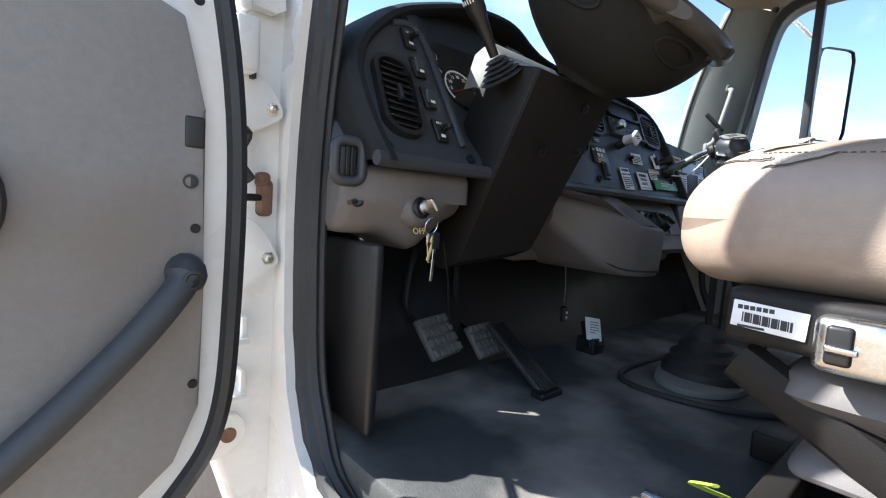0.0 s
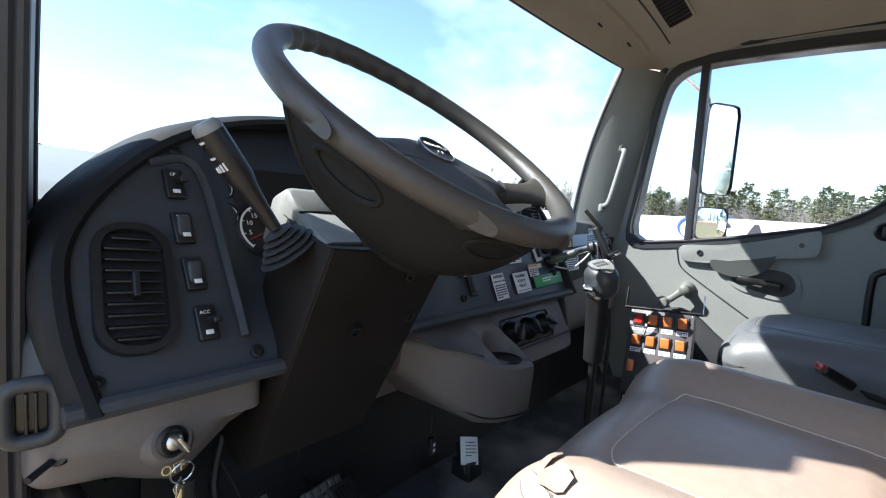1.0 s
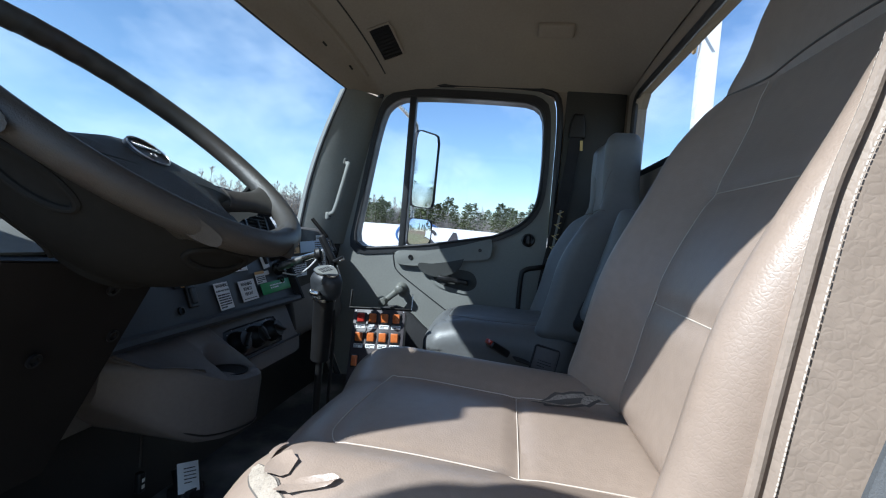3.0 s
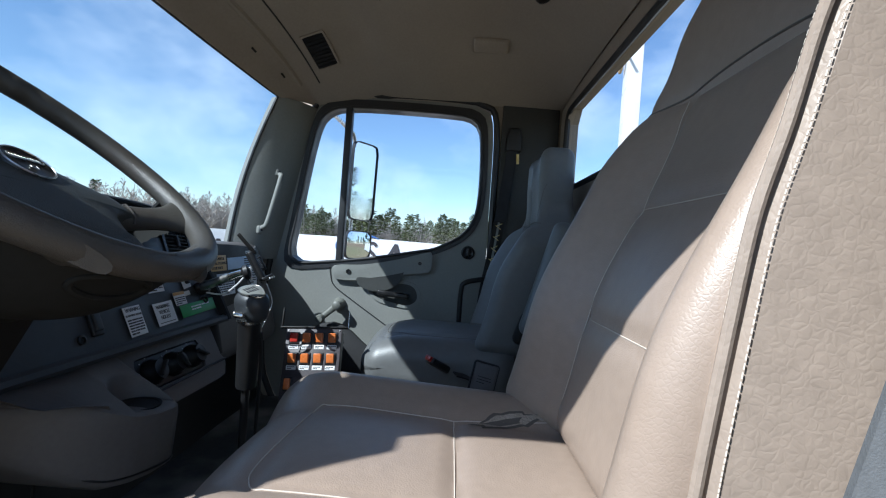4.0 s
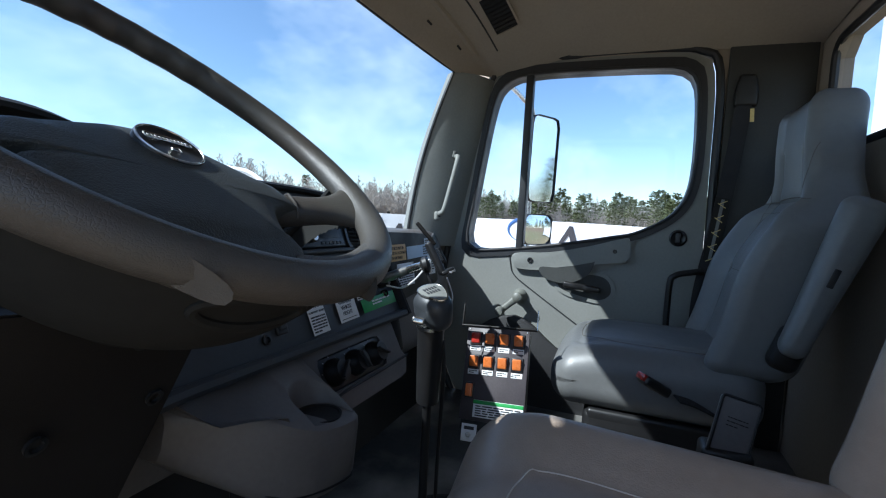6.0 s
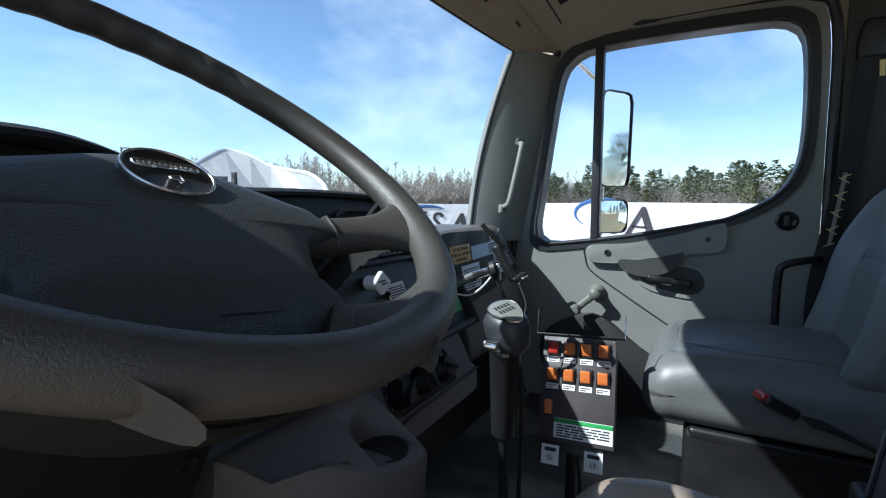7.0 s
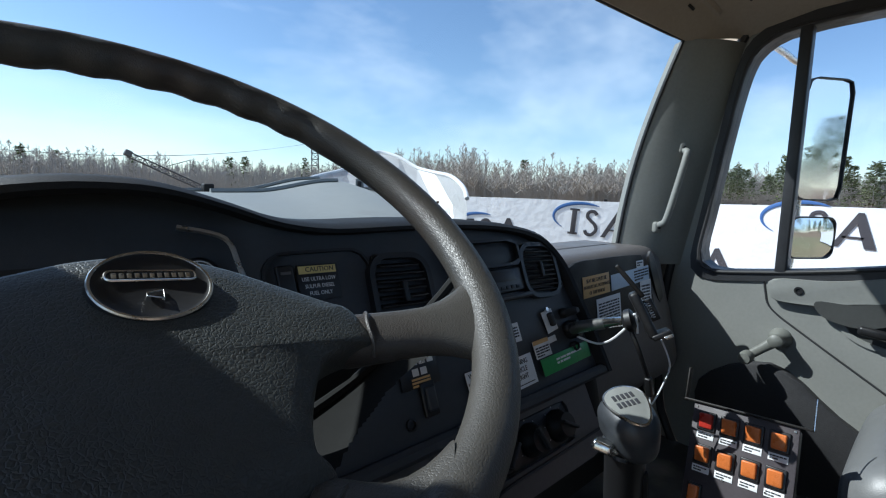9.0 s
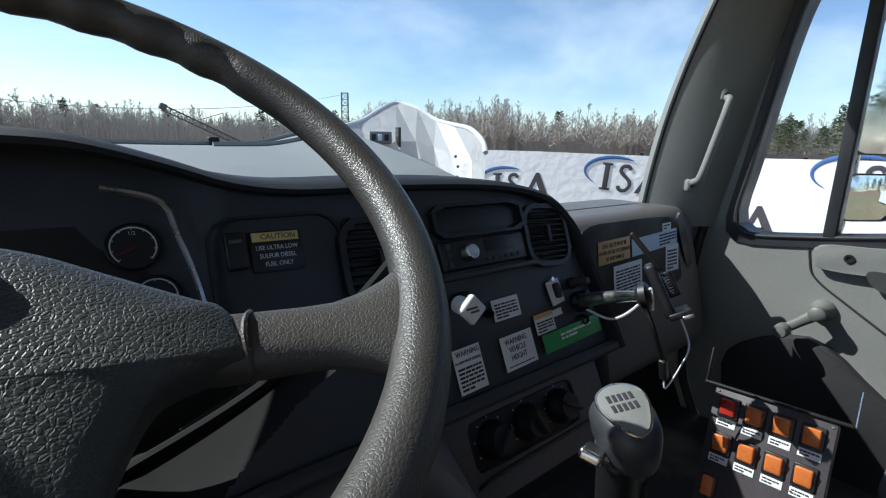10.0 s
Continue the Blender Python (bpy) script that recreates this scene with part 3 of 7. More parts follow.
TRIM = [(0.759, 0.5), (0.735, 0.6), (0.7, 0.612), (0.4, 0.63), (0.1, 0.69), (-0.05, 0.74), (-0.13, 0.6), (-0.13, 0.1), (-0.1, 0.0), (0.55, 0.0), (0.66, 0.02), (0.729, 0.075), (0.757, 0.14), (0.759, 0.3)]
DOOR_1 = [p for p in DOOR if p not in ((0.6, -0.07), (0.76, 0.05))][:-1] + [(0.55, -0.07), (0.66, -0.04), (0.743, 0.033), (0.786, 0.11), (0.80, 0.25)]
d1 = thing("door_1", (-0.3, 0.47, -0.07), "open driver door, grey trimmed inside and white at the edge", "truck door", kind="structure", turn=0)
part("frame", ring_plate(outline(DOOR_1, 4), GLASS, door_place, -0.06, 0.0, MID), M_WHITE, d1)
part("seal", tube([door_place(0.28 + (y - 0.28) * 1.0, z, 0.0) for y, z in outline(DOOR_1, 6)], 0.013, 8, loop=True), M_SEAL, d1)
part("pane", sheet(lambda u, v: door_place(0.7 - 0.83 * u, 0.62 + 0.71 * v, -0.03), 1, 1), M_SIDE_GLASS, d1)
trim_pts = [(y, z) for y, z in TRIM]
tp = prism(trim_pts, "y", -0.002, 0.016, 0.006)
for v in tp.verts:
    v.co = door_place(v.co.x, v.co.z, v.co.y)
tr = part("trim_panel", tp, M_DOORTRIM, d1, "grey vinyl door panel with brown scuffs")
part("latch_slot", moved(rbox(0.011, 0.004, 0.018, 0.003), Matrix.Translation(door_place(0.746, 0.472, 0.015))), M_BLACK, tr)
part("hole", lathe([(0.008, 0), (0.0085, 0.002), (0.006, 0.002), (0.005, -0.004), (0, -0.004)], Matrix.Translation(door_place(0.742, 0.415, 0.016)) @ pose(0, 0, 0, 90, 0, -6), 16), M_BLACK, tr)
bar = smooth_path([door_place(0.737, 0.31, 0.01), door_place(0.734, 0.305, 0.03), door_place(0.712, 0.278, 0.04), door_place(0.66, 0.22, 0.042), door_place(0.57, 0.135, 0.042), door_place(0.45, 0.04, 0.04), door_place(0.43, 0.02, 0.012)], 6)
gb = part("grab_bar", tube(bar, [0.022 if i < 8 else 0.017 for i in range(len(bar))], 14), M_DASH, d1, "dark grey moulded grab bar")
part("screw_hole", lathe([(0.011, 0), (0.011, 0.002), (0.008, 0.003), (0.006, 0.0), (0, 0.0)], Matrix.Translation(door_place(0.735, 0.304, 0.05)) @ pose(0, 0, 0, 90, 0, -6), 14), M_BLACK, gb)
part("speaker_grille", lathe([(0.07, 0), (0.068, 0.012), (0.05, 0.018), (0.0, 0.02)], Matrix.Translation(door_place(0.515, 0.383, 0.014)) @ pose(0, 0, 0, 90, 0, -6), 28), M_BLACK, tr)
for v in (0.62, 0.36, 0.17):
    part("clip", lathe([(0.006, 0), (0.005, 0.003), (0, 0.003)], Matrix.Translation(door_place(0.748, v, 0.016)) @ pose(0, 0, 0, 90, 0, -6), 10), M_COLUMN, tr)

# hinges and check strap between jamb and door
def hinge(z, h):
    pl = outline([(0.165, z - h * 0.55), (0.21, z - h * 0.5), (0.285, z - 0.016), (0.295, z), (0.285, z + 0.02), (0.25, z + h * 0.5), (0.165, z + h * 0.55)], 3)
    g = part("hinge", prism(pl, "y", 0.746, 0.772, 0.003), M_WHITE, d1, "white painted steel hinge plate")
    part("bolt", lathe([(0.011, 0), (0.011, 0.003), (0.007, 0.003), (0.007, 0.008), (0.004, 0.009), (0, 0.009)], pose(0.277, 0.746, z + 0.002, 90, 0, 0), 6), M_CHROME, g)


hinge(0.54, 0.11)
hinge(0.3, 0.13)
for z in (0.19, 0.1):
    g = part("hinge", join(box(0.175, 0.245, 0.725, 0.772, z - 0.022, z - 0.014, 0.002), box(0.235, 0.245, 0.735, 0.772, z - 0.02, z + 0.02, 0.002)), M_WHITE, d1, "white painted angle of the lower hinge")
    part("bolt", lathe([(0.009, 0), (0.009, 0.006), (0.005, 0.009), (0, 0.009)], pose(0.225, 0.755, z + 0.003, 90, 0, 0), 6), M_CHROME, g)
g = part("check_strap", tube([(0.17, 0.66, 0.403), (0.24, 0.74, 0.4), (0.275, 0.765, 0.4)], 0.006, 8), M_COLUMN, d1, "dark steel check strap")
part("bracket", join(rbox(0.012, 0.012, 0.03, 0.008, m=Matrix.Translation((0.275, 0.764, 0.4))), rbox(0.011, 0.012, 0.012, 0.008, m=Matrix.Translation((0.27, 0.76, 0.43)))), M_RUST, g, "rusty bracket")
part("harness_boot", tube(smooth_path([(0.2, 0.72, 0.5), (0.235, 0.745, 0.5), (0.22, 0.745, 0.46), (0.245, 0.75, 0.425)], 5), 0.012, 8, flat=0.6), M_RUBBER, d1, "black rubber wiring boot")
g = part("jamb_plate", prism(outline([(0.19, 0.03), (0.24, 0.04), (0.252, 0.0), (0.2, -0.03)], 3), "y", 0.757, 0.772, 0.002), M_WHITE, d1)
part("plug", lathe([(0.013, 0), (0.012, 0.003), (0, 0.003)], pose(0.226, 0.757, 0.008, 90, 0, 0), 16), M_RUST, g, "round rusty plug")
g = part("hinge", prism([(0.224, 0.863), (0.222, 0.727), (0.233, 0.711), (0.236, 0.689), (0.277, 0.687), (0.292, 0.696), (0.289, 0.722), (0.271, 0.769), (0.267, 0.88)], "y", 0.738, 0.76, 0.003), M_WHITE, d1, "white painted upper hinge plate")
part("bolt", lathe([(0.007, 0), (0.007, 0.003), (0.004, 0.005), (0, 0.005)], pose(0.277, 0.738, 0.757, 90, 0, 0), 10), M_CHROME, g)
part("hinge_knuckle", box(0.212, 0.231, 0.71, 0.745, 0.67, 0.704, 0.006), M_WHITE, g)
kn = part("hinge_knuckle", box(0.208, 0.243, 0.71, 0.745, 0.585, 0.664, 0.006), M_WHITE, g)
# dark strip set at the gap behind the knuckle
part("knuckle_gap", box(0.239, 0.247, 0.735, 0.752, 0.581, 0.668, 0.002), M_RUBBER, g, "dark strip at the gap behind the knuckle")

# ---- dashboard ----
ARCH = [(0.384, 0.47), (0.37, 0.54), (0.369, 0.61), (0.38, 0.65), (0.408, 0.692), (0.453, 0.736), (0.51, 0.779), (0.568, 0.809), (0.636, 0.832), (0.715, 0.845), (0.78, 0.846), (0.83, 0.839),
        (0.9, 0.818), (0.96, 0.798), (1.04, 0.788), (1.18, 0.789), (1.34, 0.785), (1.45, 0.774), (1.525, 0.752), (1.57, 0.71), (1.59, 0.66), (1.615, 0.56), (1.63, 0.47)]


def face_y(x, z):
    t = max(0.0, min(1.0, (x - 0.62) / 0.3))
    return (0.6 + 0.6 * (z - 0.49)) * (1 - t) + (0.645 + 0.42 * (z - 0.52)) * t


def face(x, z, lift=0.0, turn=0.0):
    """A pose on the fascia: its x to the right, its y up along the face, its z towards the driver."""
    t = max(0.0, min(1.0, (x - 0.62) / 0.3))
    up = Vector((0, 0.6 * (1 - t) + 0.42 * t, 1)).normalized()
    right = Vector((1, 0, 0))
    out = right.cross(up)
    m = Matrix((right, up, out)).transposed().to_4x4()
    return Matrix.Translation(Vector((x, face_y(x, z), z)) + out * lift) @ m @ pose(0, 0, 0, 0, 0, turn)


arch = smooth_path([(x, 0, z) for x, z in ARCH], 3)
dash = thing("dashboard", (1.0, 0.8, 0.25), "dark charcoal wraparound truck dashboard with instrument panel", "dashboard")
rings = []
for grow, back in ((0.955, 0.012), (0.96, -0.01), (0.972, -0.02), (0.99, -0.02), (1.005, -0.008), (1.012, 0.02), (1.012, 0.1)):
    hoodlip = [0.035 * math.exp(-((p.x - 0.76) / 0.13) ** 4) * (p.z > 0.7) for p in arch]
    rings.append([Vector((1.0 + (p.x - 1.0) * grow, face_y(p.x, p.z) + back - hl * (back < 0.09), 0.47 + (p.z - 0.47) * grow)) for p, hl in zip(arch, hoodlip)])
rings.append([Vector((1.0 + (p.x - 1.0) * 1.0, 0.93, 0.5 + (p.z - 0.47) * 0.78)) for p in arch])
rings.append([Vector((1.0 + (p.x - 1.0) * 0.98, 1.08, 0.5 + (p.z - 0.47) * 0.4)) for p in arch])
part("hood", loft(rings, closed=False), M_DASH_SOFT, dash)


def fascia(u, v):
    p = arch[round(u * (len(arch) - 1))]
    z = 0.47 + (p.z - 0.47) * 0.965 * v
    recess = 0.03 * math.exp(-((p.x - 0.755) / 0.178) ** 10) * min(1, max(0, (z - 0.5) / 0.05))
    return Vector((1.0 + (p.x - 1.0) * 0.965, face_y(p.x, z) + 0.002 + recess, z))


part("fascia", sheet(fascia, len(arch) - 1, 24), M_DASH, dash)
part("fascia_lip", tube([Vector((p.x, face_y(p.x, 0.47) - 0.004, 0.472)) for p in (Vector((0.372 + 1.25 * i / 40, 0, 0)) for i in range(41))], 0.012, 8), M_DASH, dash)

# raised rib to the right of the switches, screws
rib = smooth_path([face(0.5, 0.745, 0.0).translation, face(0.55, 0.755, 0.0).translation, face(0.572, 0.72, 0.0).translation, face(0.577, 0.6, 0.0).translation, face(0.578, 0.515, 0.0).translation], 6)
part("rib", tube(rib, 0.007, 8), M_DASH, dash)
for x, z in ((0.403, 0.494), (0.587, 0.494), (0.54, 0.765), (1.1, 0.735), (1.55, 0.652), (1.1, 0.505)):
    part("screw", lathe([(0.009, -0.002), (0.0095, 0.003), (0.006, 0.004), (0.005, 0.0), (0, 0.0)], face(x, z), 14), M_BLACK, dash)


def air_vent(x, z, w, h, turn, slats, level=True, round_=0.028):
    m = face(x, z, 0.0, turn)
    ring = ring_plate(rounded(w + 0.018, h + 0.018, round_ + 0.008), rounded(w, h, round_), lambda u, v, d: m @ Vector((u, v, d)), -0.004, 0.012, (0, 0), 64)
    v = part("air_vent", ring, M_BLACK, dash, "black air vent with slats")
    part("well", prism([p for p in rounded(w, h, round_)], "z", -0.001, 0.0005), M_VENT, v)
    v.children[0].data.transform(m)
    for i in range(slats):
        t = (i + 0.5) / slats * 2 - 1
        half = w / 2 - 0.004 if abs(t) < 0.75 else w / 2 - 0.012
        part("slat", rbox(half, 0.0014, 0.006, 0.001, k=1, m=m @ Matrix.Translation((0, t * (h / 2 - 0.004), 0.006)) @ pose(0, 0, 0, 28)), M_BLACK, v)
    part("thumb_wheel", rbox(0.004, 0.016, 0.006, 0.002, m=m @ Matrix.Translation((0, 0, 0.011))), M_BLACK, v)
    return v


air_vent(0.455, 0.586, 0.068, 0.152, -5, 10)
air_vent(1.135, 0.683, 0.1, 0.108, -2, 8)
air_vent(1.487, 0.685, 0.1, 0.098, -3, 9)

# rocker switches left of the wheel
def rocker(x, z, top, bottom, paddle):
    m = face(x, z, 0.003)
    s = part("rocker_switch", rbox(0.013, 0.024, 0.004, 0.003, m=m), M_BLACK, dash)
    if paddle:
        part("paddle", rbox(0.006, 0.004, 0.013, 0.003, m=m @ Matrix.Translation((0.006, 0.0, 0.012)) @ pose(0, 0, 0, 20)), M_BLACK, s)
    else:
        part("rocker", rbox(0.009, 0.015, 0.005, 0.004, (1, 4, 1), 2, lambda a, b, c: (a, b, c + 0.004 * (b / 0.015) * (c > 0)), m @ Matrix.Translation((0, 0, 0.003))), M_DASH, s)
    if top:
        lettering(top, 0.0065, M_PRINT, m @ Matrix.Translation((-0.001, 0.013, 0.0085 if not paddle else 0.0045)), s)
    if bottom:
        part("symbol", rbox(0.005, 0.003, 0.0003, 0.0002, k=1, m=m @ Matrix.Translation((0, -0.014, 0.0085 if not paddle else 0.0045))), M_PRINT, s)


rocker(0.527, 0.716, "CP", True, True)
rocker(0.526, 0.656, "INCR", True, False)
rocker(0.527, 0.597, "", True, False)
rocker(0.529, 0.537, "ACC", True, True)

# gauges
def gauge(x, z, r, marks, numbers=(), sweep=270):
    m = face(x, z, -0.024)
    g = part("gauge", lathe([(r, 0), (r, 0.004), (r * 0.96, 0.005), (r * 0.94, 0.001), (0, 0.001)], m, 32), M_BLACK, dash, "round dial with pale markings")
    part("scale", tube([m @ Vector((0.82 * r * math.cos(a), 0.82 * r * math.sin(a), 0.0015)) for a in (radians(225 - sweep * i / 30) for i in range(31))], r * 0.04, 4), M_PRINT, g)
    for i in range(marks):
        a = radians(225 - sweep * i / (marks - 1))
        d = Vector((math.cos(a), math.sin(a), 0))
        part("mark", tube([m @ (d * 0.72 * r + Vector((0, 0, 0.002))), m @ (d * 0.86 * r + Vector((0, 0, 0.002)))], r * 0.018, 4), M_PRINT, g)
    for i, txt in enumerate(numbers):
        a = radians(225 - sweep * i / (marks - 1))
        lettering(txt, r * 0.22, M_PRINT, m @ Matrix.Translation((0.56 * r * math.cos(a), 0.56 * r * math.sin(a), 0.002)), g)
    part("needle", tube([m @ Vector((0.1 * r, -0.06 * r, 0.004)), m @ Vector((-0.62 * r, -0.36 * r, 0.004))], r * 0.025, 4), M_RED, g)


part("cluster_lens", moved(prism(rounded(0.33, 0.2, 0.05, 5, 0, 0), "z", -0.0275, -0.0265), face(0.76, 0.675)), M_BLACK, dash)
gauge(0.665, 0.665, 0.052, 9, ("", "5", "10", "15", "20", "25", "30"))
gauge(0.607, 0.728, 0.02, 5)
gauge(0.605, 0.688, 0.021, 5)
gauge(0.8, 0.66, 0.05, 9, ("", "10", "20", "30", "40"))
gauge(0.858, 0.738, 0.026, 9, ("", "", "", "", "1/2"))
gauge(0.872, 0.685, 0.024, 7)
part("cluster_rim", tube(smooth_path([face(0.835, 0.79, 0.004).translation, face(0.885, 0.775, 0.006).translation, face(0.897, 0.74, 0.006).translation, face(0.91, 0.68, 0.005).translation, face(0.915, 0.6, 0.004).translation], 6), 0.0035, 6), M_CHROME, dash)

# recessed panel with a rocker and the fuel notice
mp = face(1.005, 0.66, 0.0)
part("switch_panel_rim", ring_plate(rounded(0.166, 0.206, 0.032), rounded(0.158, 0.198, 0.028), lambda u, v, d: mp @ Vector((u, v, d)), -0.002, 0.004, (0, 0), 48), M_BLACK, dash)
s = part("rocker_switch", rbox(0.012, 0.022, 0.004, 0.003, m=face(0.953, 0.717, 0.003)), M_BLACK, dash)
part("symbol", rbox(0.007, 0.002, 0.0003, 0.0002, k=1, m=face(0.953, 0.727, 0.0075)), M_TAUPE, s)

# radio and storage slot above it
mr = face(1.333, 0.675, 0.0)
part("storage_slot", ring_plate(rounded(0.2, 0.055, 0.008), rounded(0.186, 0.044, 0.006), lambda u, v, d: face(1.335, 0.725) @ Vector((u, v, d)), 0.0, 0.012, (0, 0), 40), M_BLACK, dash)
part("slot_back", rbox(0.093, 0.022, 0.002, 0.001, k=1, m=face(1.335, 0.725, 0.001)), M_VENT, dash)
ra = part("radio", rbox(0.095, 0.024, 0.008, 0.004, m=mr), M_BLACK, dash, "black car radio with silver knob")
part("display", rbox(0.038, 0.01, 0.0006, 0.0005, k=1, m=mr @ Matrix.Translation((0.035, 0.008, 0.0082))), M_VENT, ra)
part("volume_knob", lathe([(0.014, 0), (0.014, 0.012), (0.011, 0.016), (0, 0.0165)], mr @ Matrix.Translation((-0.042, 0.0, 0.008)), 20), M_CHROME, ra)
for i in range(6):
    part("key", rbox(0.006, 0.0035, 0.0015, 0.001, k=1, m=mr @ Matrix.Translation((0.0 + 0.0145 * i, -0.014, 0.0085))), M_DASH, ra)
for i in range(3):
    part("key", rbox(0.005, 0.005, 0.0015, 0.001, k=1, m=mr @ Matrix.Translation((-0.08, -0.014 + 0.014 * i, 0.0085))), M_DASH, ra)
part("radio_shelf", rbox(0.105, 0.005, 0.012, 0.004, m=face(1.335, 0.644, 0.004)), M_DASH, dash)

# ---- notices stuck on the fascia ----
def notice(name, label, m, w, h, mat, lines=(), print_mat=None, bar_rows=0, bar_box=None, extra=None, seed=1):
    t = thing(name, m.translation, label, "label", "dashboard labels")
    part("sheet", rbox(w / 2, h / 2, 0.0005, 0.0004, k=1, m=m @ Matrix.Translation((0, 0, 0.0012))), mat, t)
    for txt, size, x, y in lines:
        lettering(txt, size, print_mat or M_INK, m @ Matrix.Translation((x, y, 0.0021)), t, 0.85)
    if bar_rows:
        bx, by, bw, bh = bar_box
        part("print", bars(m @ Matrix.Translation((bx, by, 0.0019)), bw, bh, bar_rows, seed), print_mat or M_INK, t)
    return t


n = notice("fuel_notice", "yellow and black ultra low sulfur diesel caution label", face(1.0, 0.713, 0.002, -1), 0.062, 0.05, M_BLACK,
           [("USE ULTRA LOW", 0.0078, 0, 0.004), ("SULFUR DIESEL", 0.0078, 0, -0.006), ("FUEL ONLY", 0.0078, 0, -0.016)], M_PRINT)
part("header", rbox(0.028, 0.0055, 0.0004, 0.0002, k=1, m=face(1.0, 0.729, 0.0041, -1)), M_YELLOW_LABEL, n)
lettering("CAUTION", 0.0095, M_INK, face(1.003, 0.729, 0.0047, -1), n)
n = notice("warning_label", "white printed alarm warning label on the dark fascia", face(1.249, 0.517, 0.002, 2), 0.055, 0.066, M_PAPER,
           [("WARNING", 0.0115, 0.002, 0.025), ("ALARM MUST SOUND", 0.0062, 0, 0.013)], M_INK, 6, (0, -0.012, 0.047, 0.036), seed=2)
n = notice("height_label", "white vehicle height warning label on the dark fascia", face(1.357, 0.519, 0.002, 2), 0.075, 0.055, M_PAPER,
           [("WARNING", 0.0125, -0.003, 0.017), ("VEHICLE", 0.0125, -0.003, 0.004), ("HEIGHT", 0.0125, -0.003, -0.009)])
part("line", rbox(0.03, 0.0008, 0.0003, 0.0002, k=1, m=face(1.357, 0.499, 0.0042, 2)), M_INK, n)
n = notice("green_sticker", "glossy green printed sticker with a leaf", face(1.495, 0.515, 0.006, 2), 0.165, 0.032, M_GREEN_LABEL, (), M_PRINT, 2, (0.01, 0.002, 0.09, 0.014), seed=3)
part("leaf", prism(outline([(-0.075, -0.012), (-0.062, 0.0), (-0.06, 0.012), (-0.072, 0.004), (-0.08, -0.004)], 3), "z", 0.0018, 0.0022), M_PRINT, n)
notice("info_label", "small white printed notice with dark header", face(1.35, 0.584, 0.002, 1), 0.062, 0.035, M_PAPER, (), M_INK, 5, (0, -0.002, 0.052, 0.026), seed=4)
n = notice("orange_notice", "small white notice with an orange header", face(1.432, 0.545, 0.002, 2), 0.05, 0.034, M_PAPER, (), M_INK, 4, (0, -0.005, 0.042, 0.02), seed=5)
part("header", rbox(0.024, 0.004, 0.0004, 0.0002, k=1, m=face(1.431, 0.5575, 0.0041, 2)), M_ORANGE_LABEL, n)
n = notice("gear_diagram", "black shift pattern plate with white and orange marks", face(1.133, 0.571, 0.001), 0.075, 0.05, M_BLACK, [("LO", 0.01, -0.028, 0.012)], M_PRINT)
for i, (x, z) in enumerate(((-0.008, 0.014), (0.008, 0.014), (0.024, 0.014), (-0.008, -0.002), (0.008, -0.002))):
    part("cell", rbox(0.006, 0.0055, 0.0003, 0.0002, k=1, m=face(1.133, 0.571, 0.0032) @ Matrix.Translation((x, z, 0))), M_PRINT, n)
for i in range(3):
    part("stripe", rbox(0.018, 0.0016, 0.0003, 0.0002, k=1, m=face(1.133, 0.571, 0.0032) @ Matrix.Translation((0.0, -0.012 - 0.005 * i, 0))), M_ORANGE_LABEL, n)
n = notice("maker_badge", "small oval badge with pale unreadable print", face(1.136, 0.612, 0.001), 0.03, 0.012, M_BLACK)
part("ring", tube([face(1.136, 0.612, 0.003) @ Vector((0.014 * math.cos(a), 0.005 * math.sin(a), 0)) for a in (2 * math.pi * i / 24 for i in range(24))], 0.0006, 4, loop=True), M_PRINT, n)
part("print", rbox(0.009, 0.0015, 0.0003, 0.0002, k=1, m=face(1.136, 0.612, 0.0032)), M_PRINT, n)

# brake knobs, push-pull valve, plugs and toggle on the centre fascia
kn = thing("brake_valve_knob", face(1.25, 0.61).translation, "square white push-pull brake knob on a dark stem", "knob")
part("stem", lathe([(0.012, 0), (0.011, 0.03), (0.008, 0.035), (0, 0.035)], face(1.255, 0.612), 16), M_BLACK, kn)
km = Matrix.Translation((1.222, 0.616, 0.625)) @ (face(1.25, 0.61).to_3x3().to_4x4()) @ pose(0, 0, 0, 8, -18, 42)
part("collar", lathe([(0.013, -0.03), (0.013, -0.005), (0.016, 0.0), (0, 0.0)], km, 16), M_PAPER, kn)
part("cap", rbox(0.0165, 0.0165, 0.006, 0.005, (2, 2, 1), 3, None, km @ Matrix.Translation((0, 0, 0.003))), M_PAPER, kn, "white plastic cap")
part("print", join(*[rbox(0.009 - 0.002 * i, 0.0016, 0.0003, 0.0002, k=1, m=km @ Matrix.Translation((0, 0.005 - 0.007 * i, 0.0092)) @ pose(0, 0, 0, 0, 0, -40)) for i in range(2)]), M_TAUPE, kn)
tg = thing("toggle_switch", face(1.477, 0.59).translation, "white plated toggle switch with a small tag", "switch")
part("plate", rbox(0.018, 0.022, 0.001, 0.0008, k=1, m=face(1.478, 0.588, 0.003, 8)), M_PAPER, tg)
part("guard", rbox(0.006, 0.014, 0.006, 0.004, m=face(1.478, 0.59, 0.009, 8)), M_BLACK, tg)
part("tag", rbox(0.013, 0.006, 0.0008, 0.0005, k=1, m=face(1.47, 0.555, 0.003, 4)), M_PAPER, tg)
part("top_bolt", lathe([(0.005, 0), (0.004, 0.005), (0, 0.005)], face(1.475, 0.61, 0.003), 8), M_CHROME, tg)
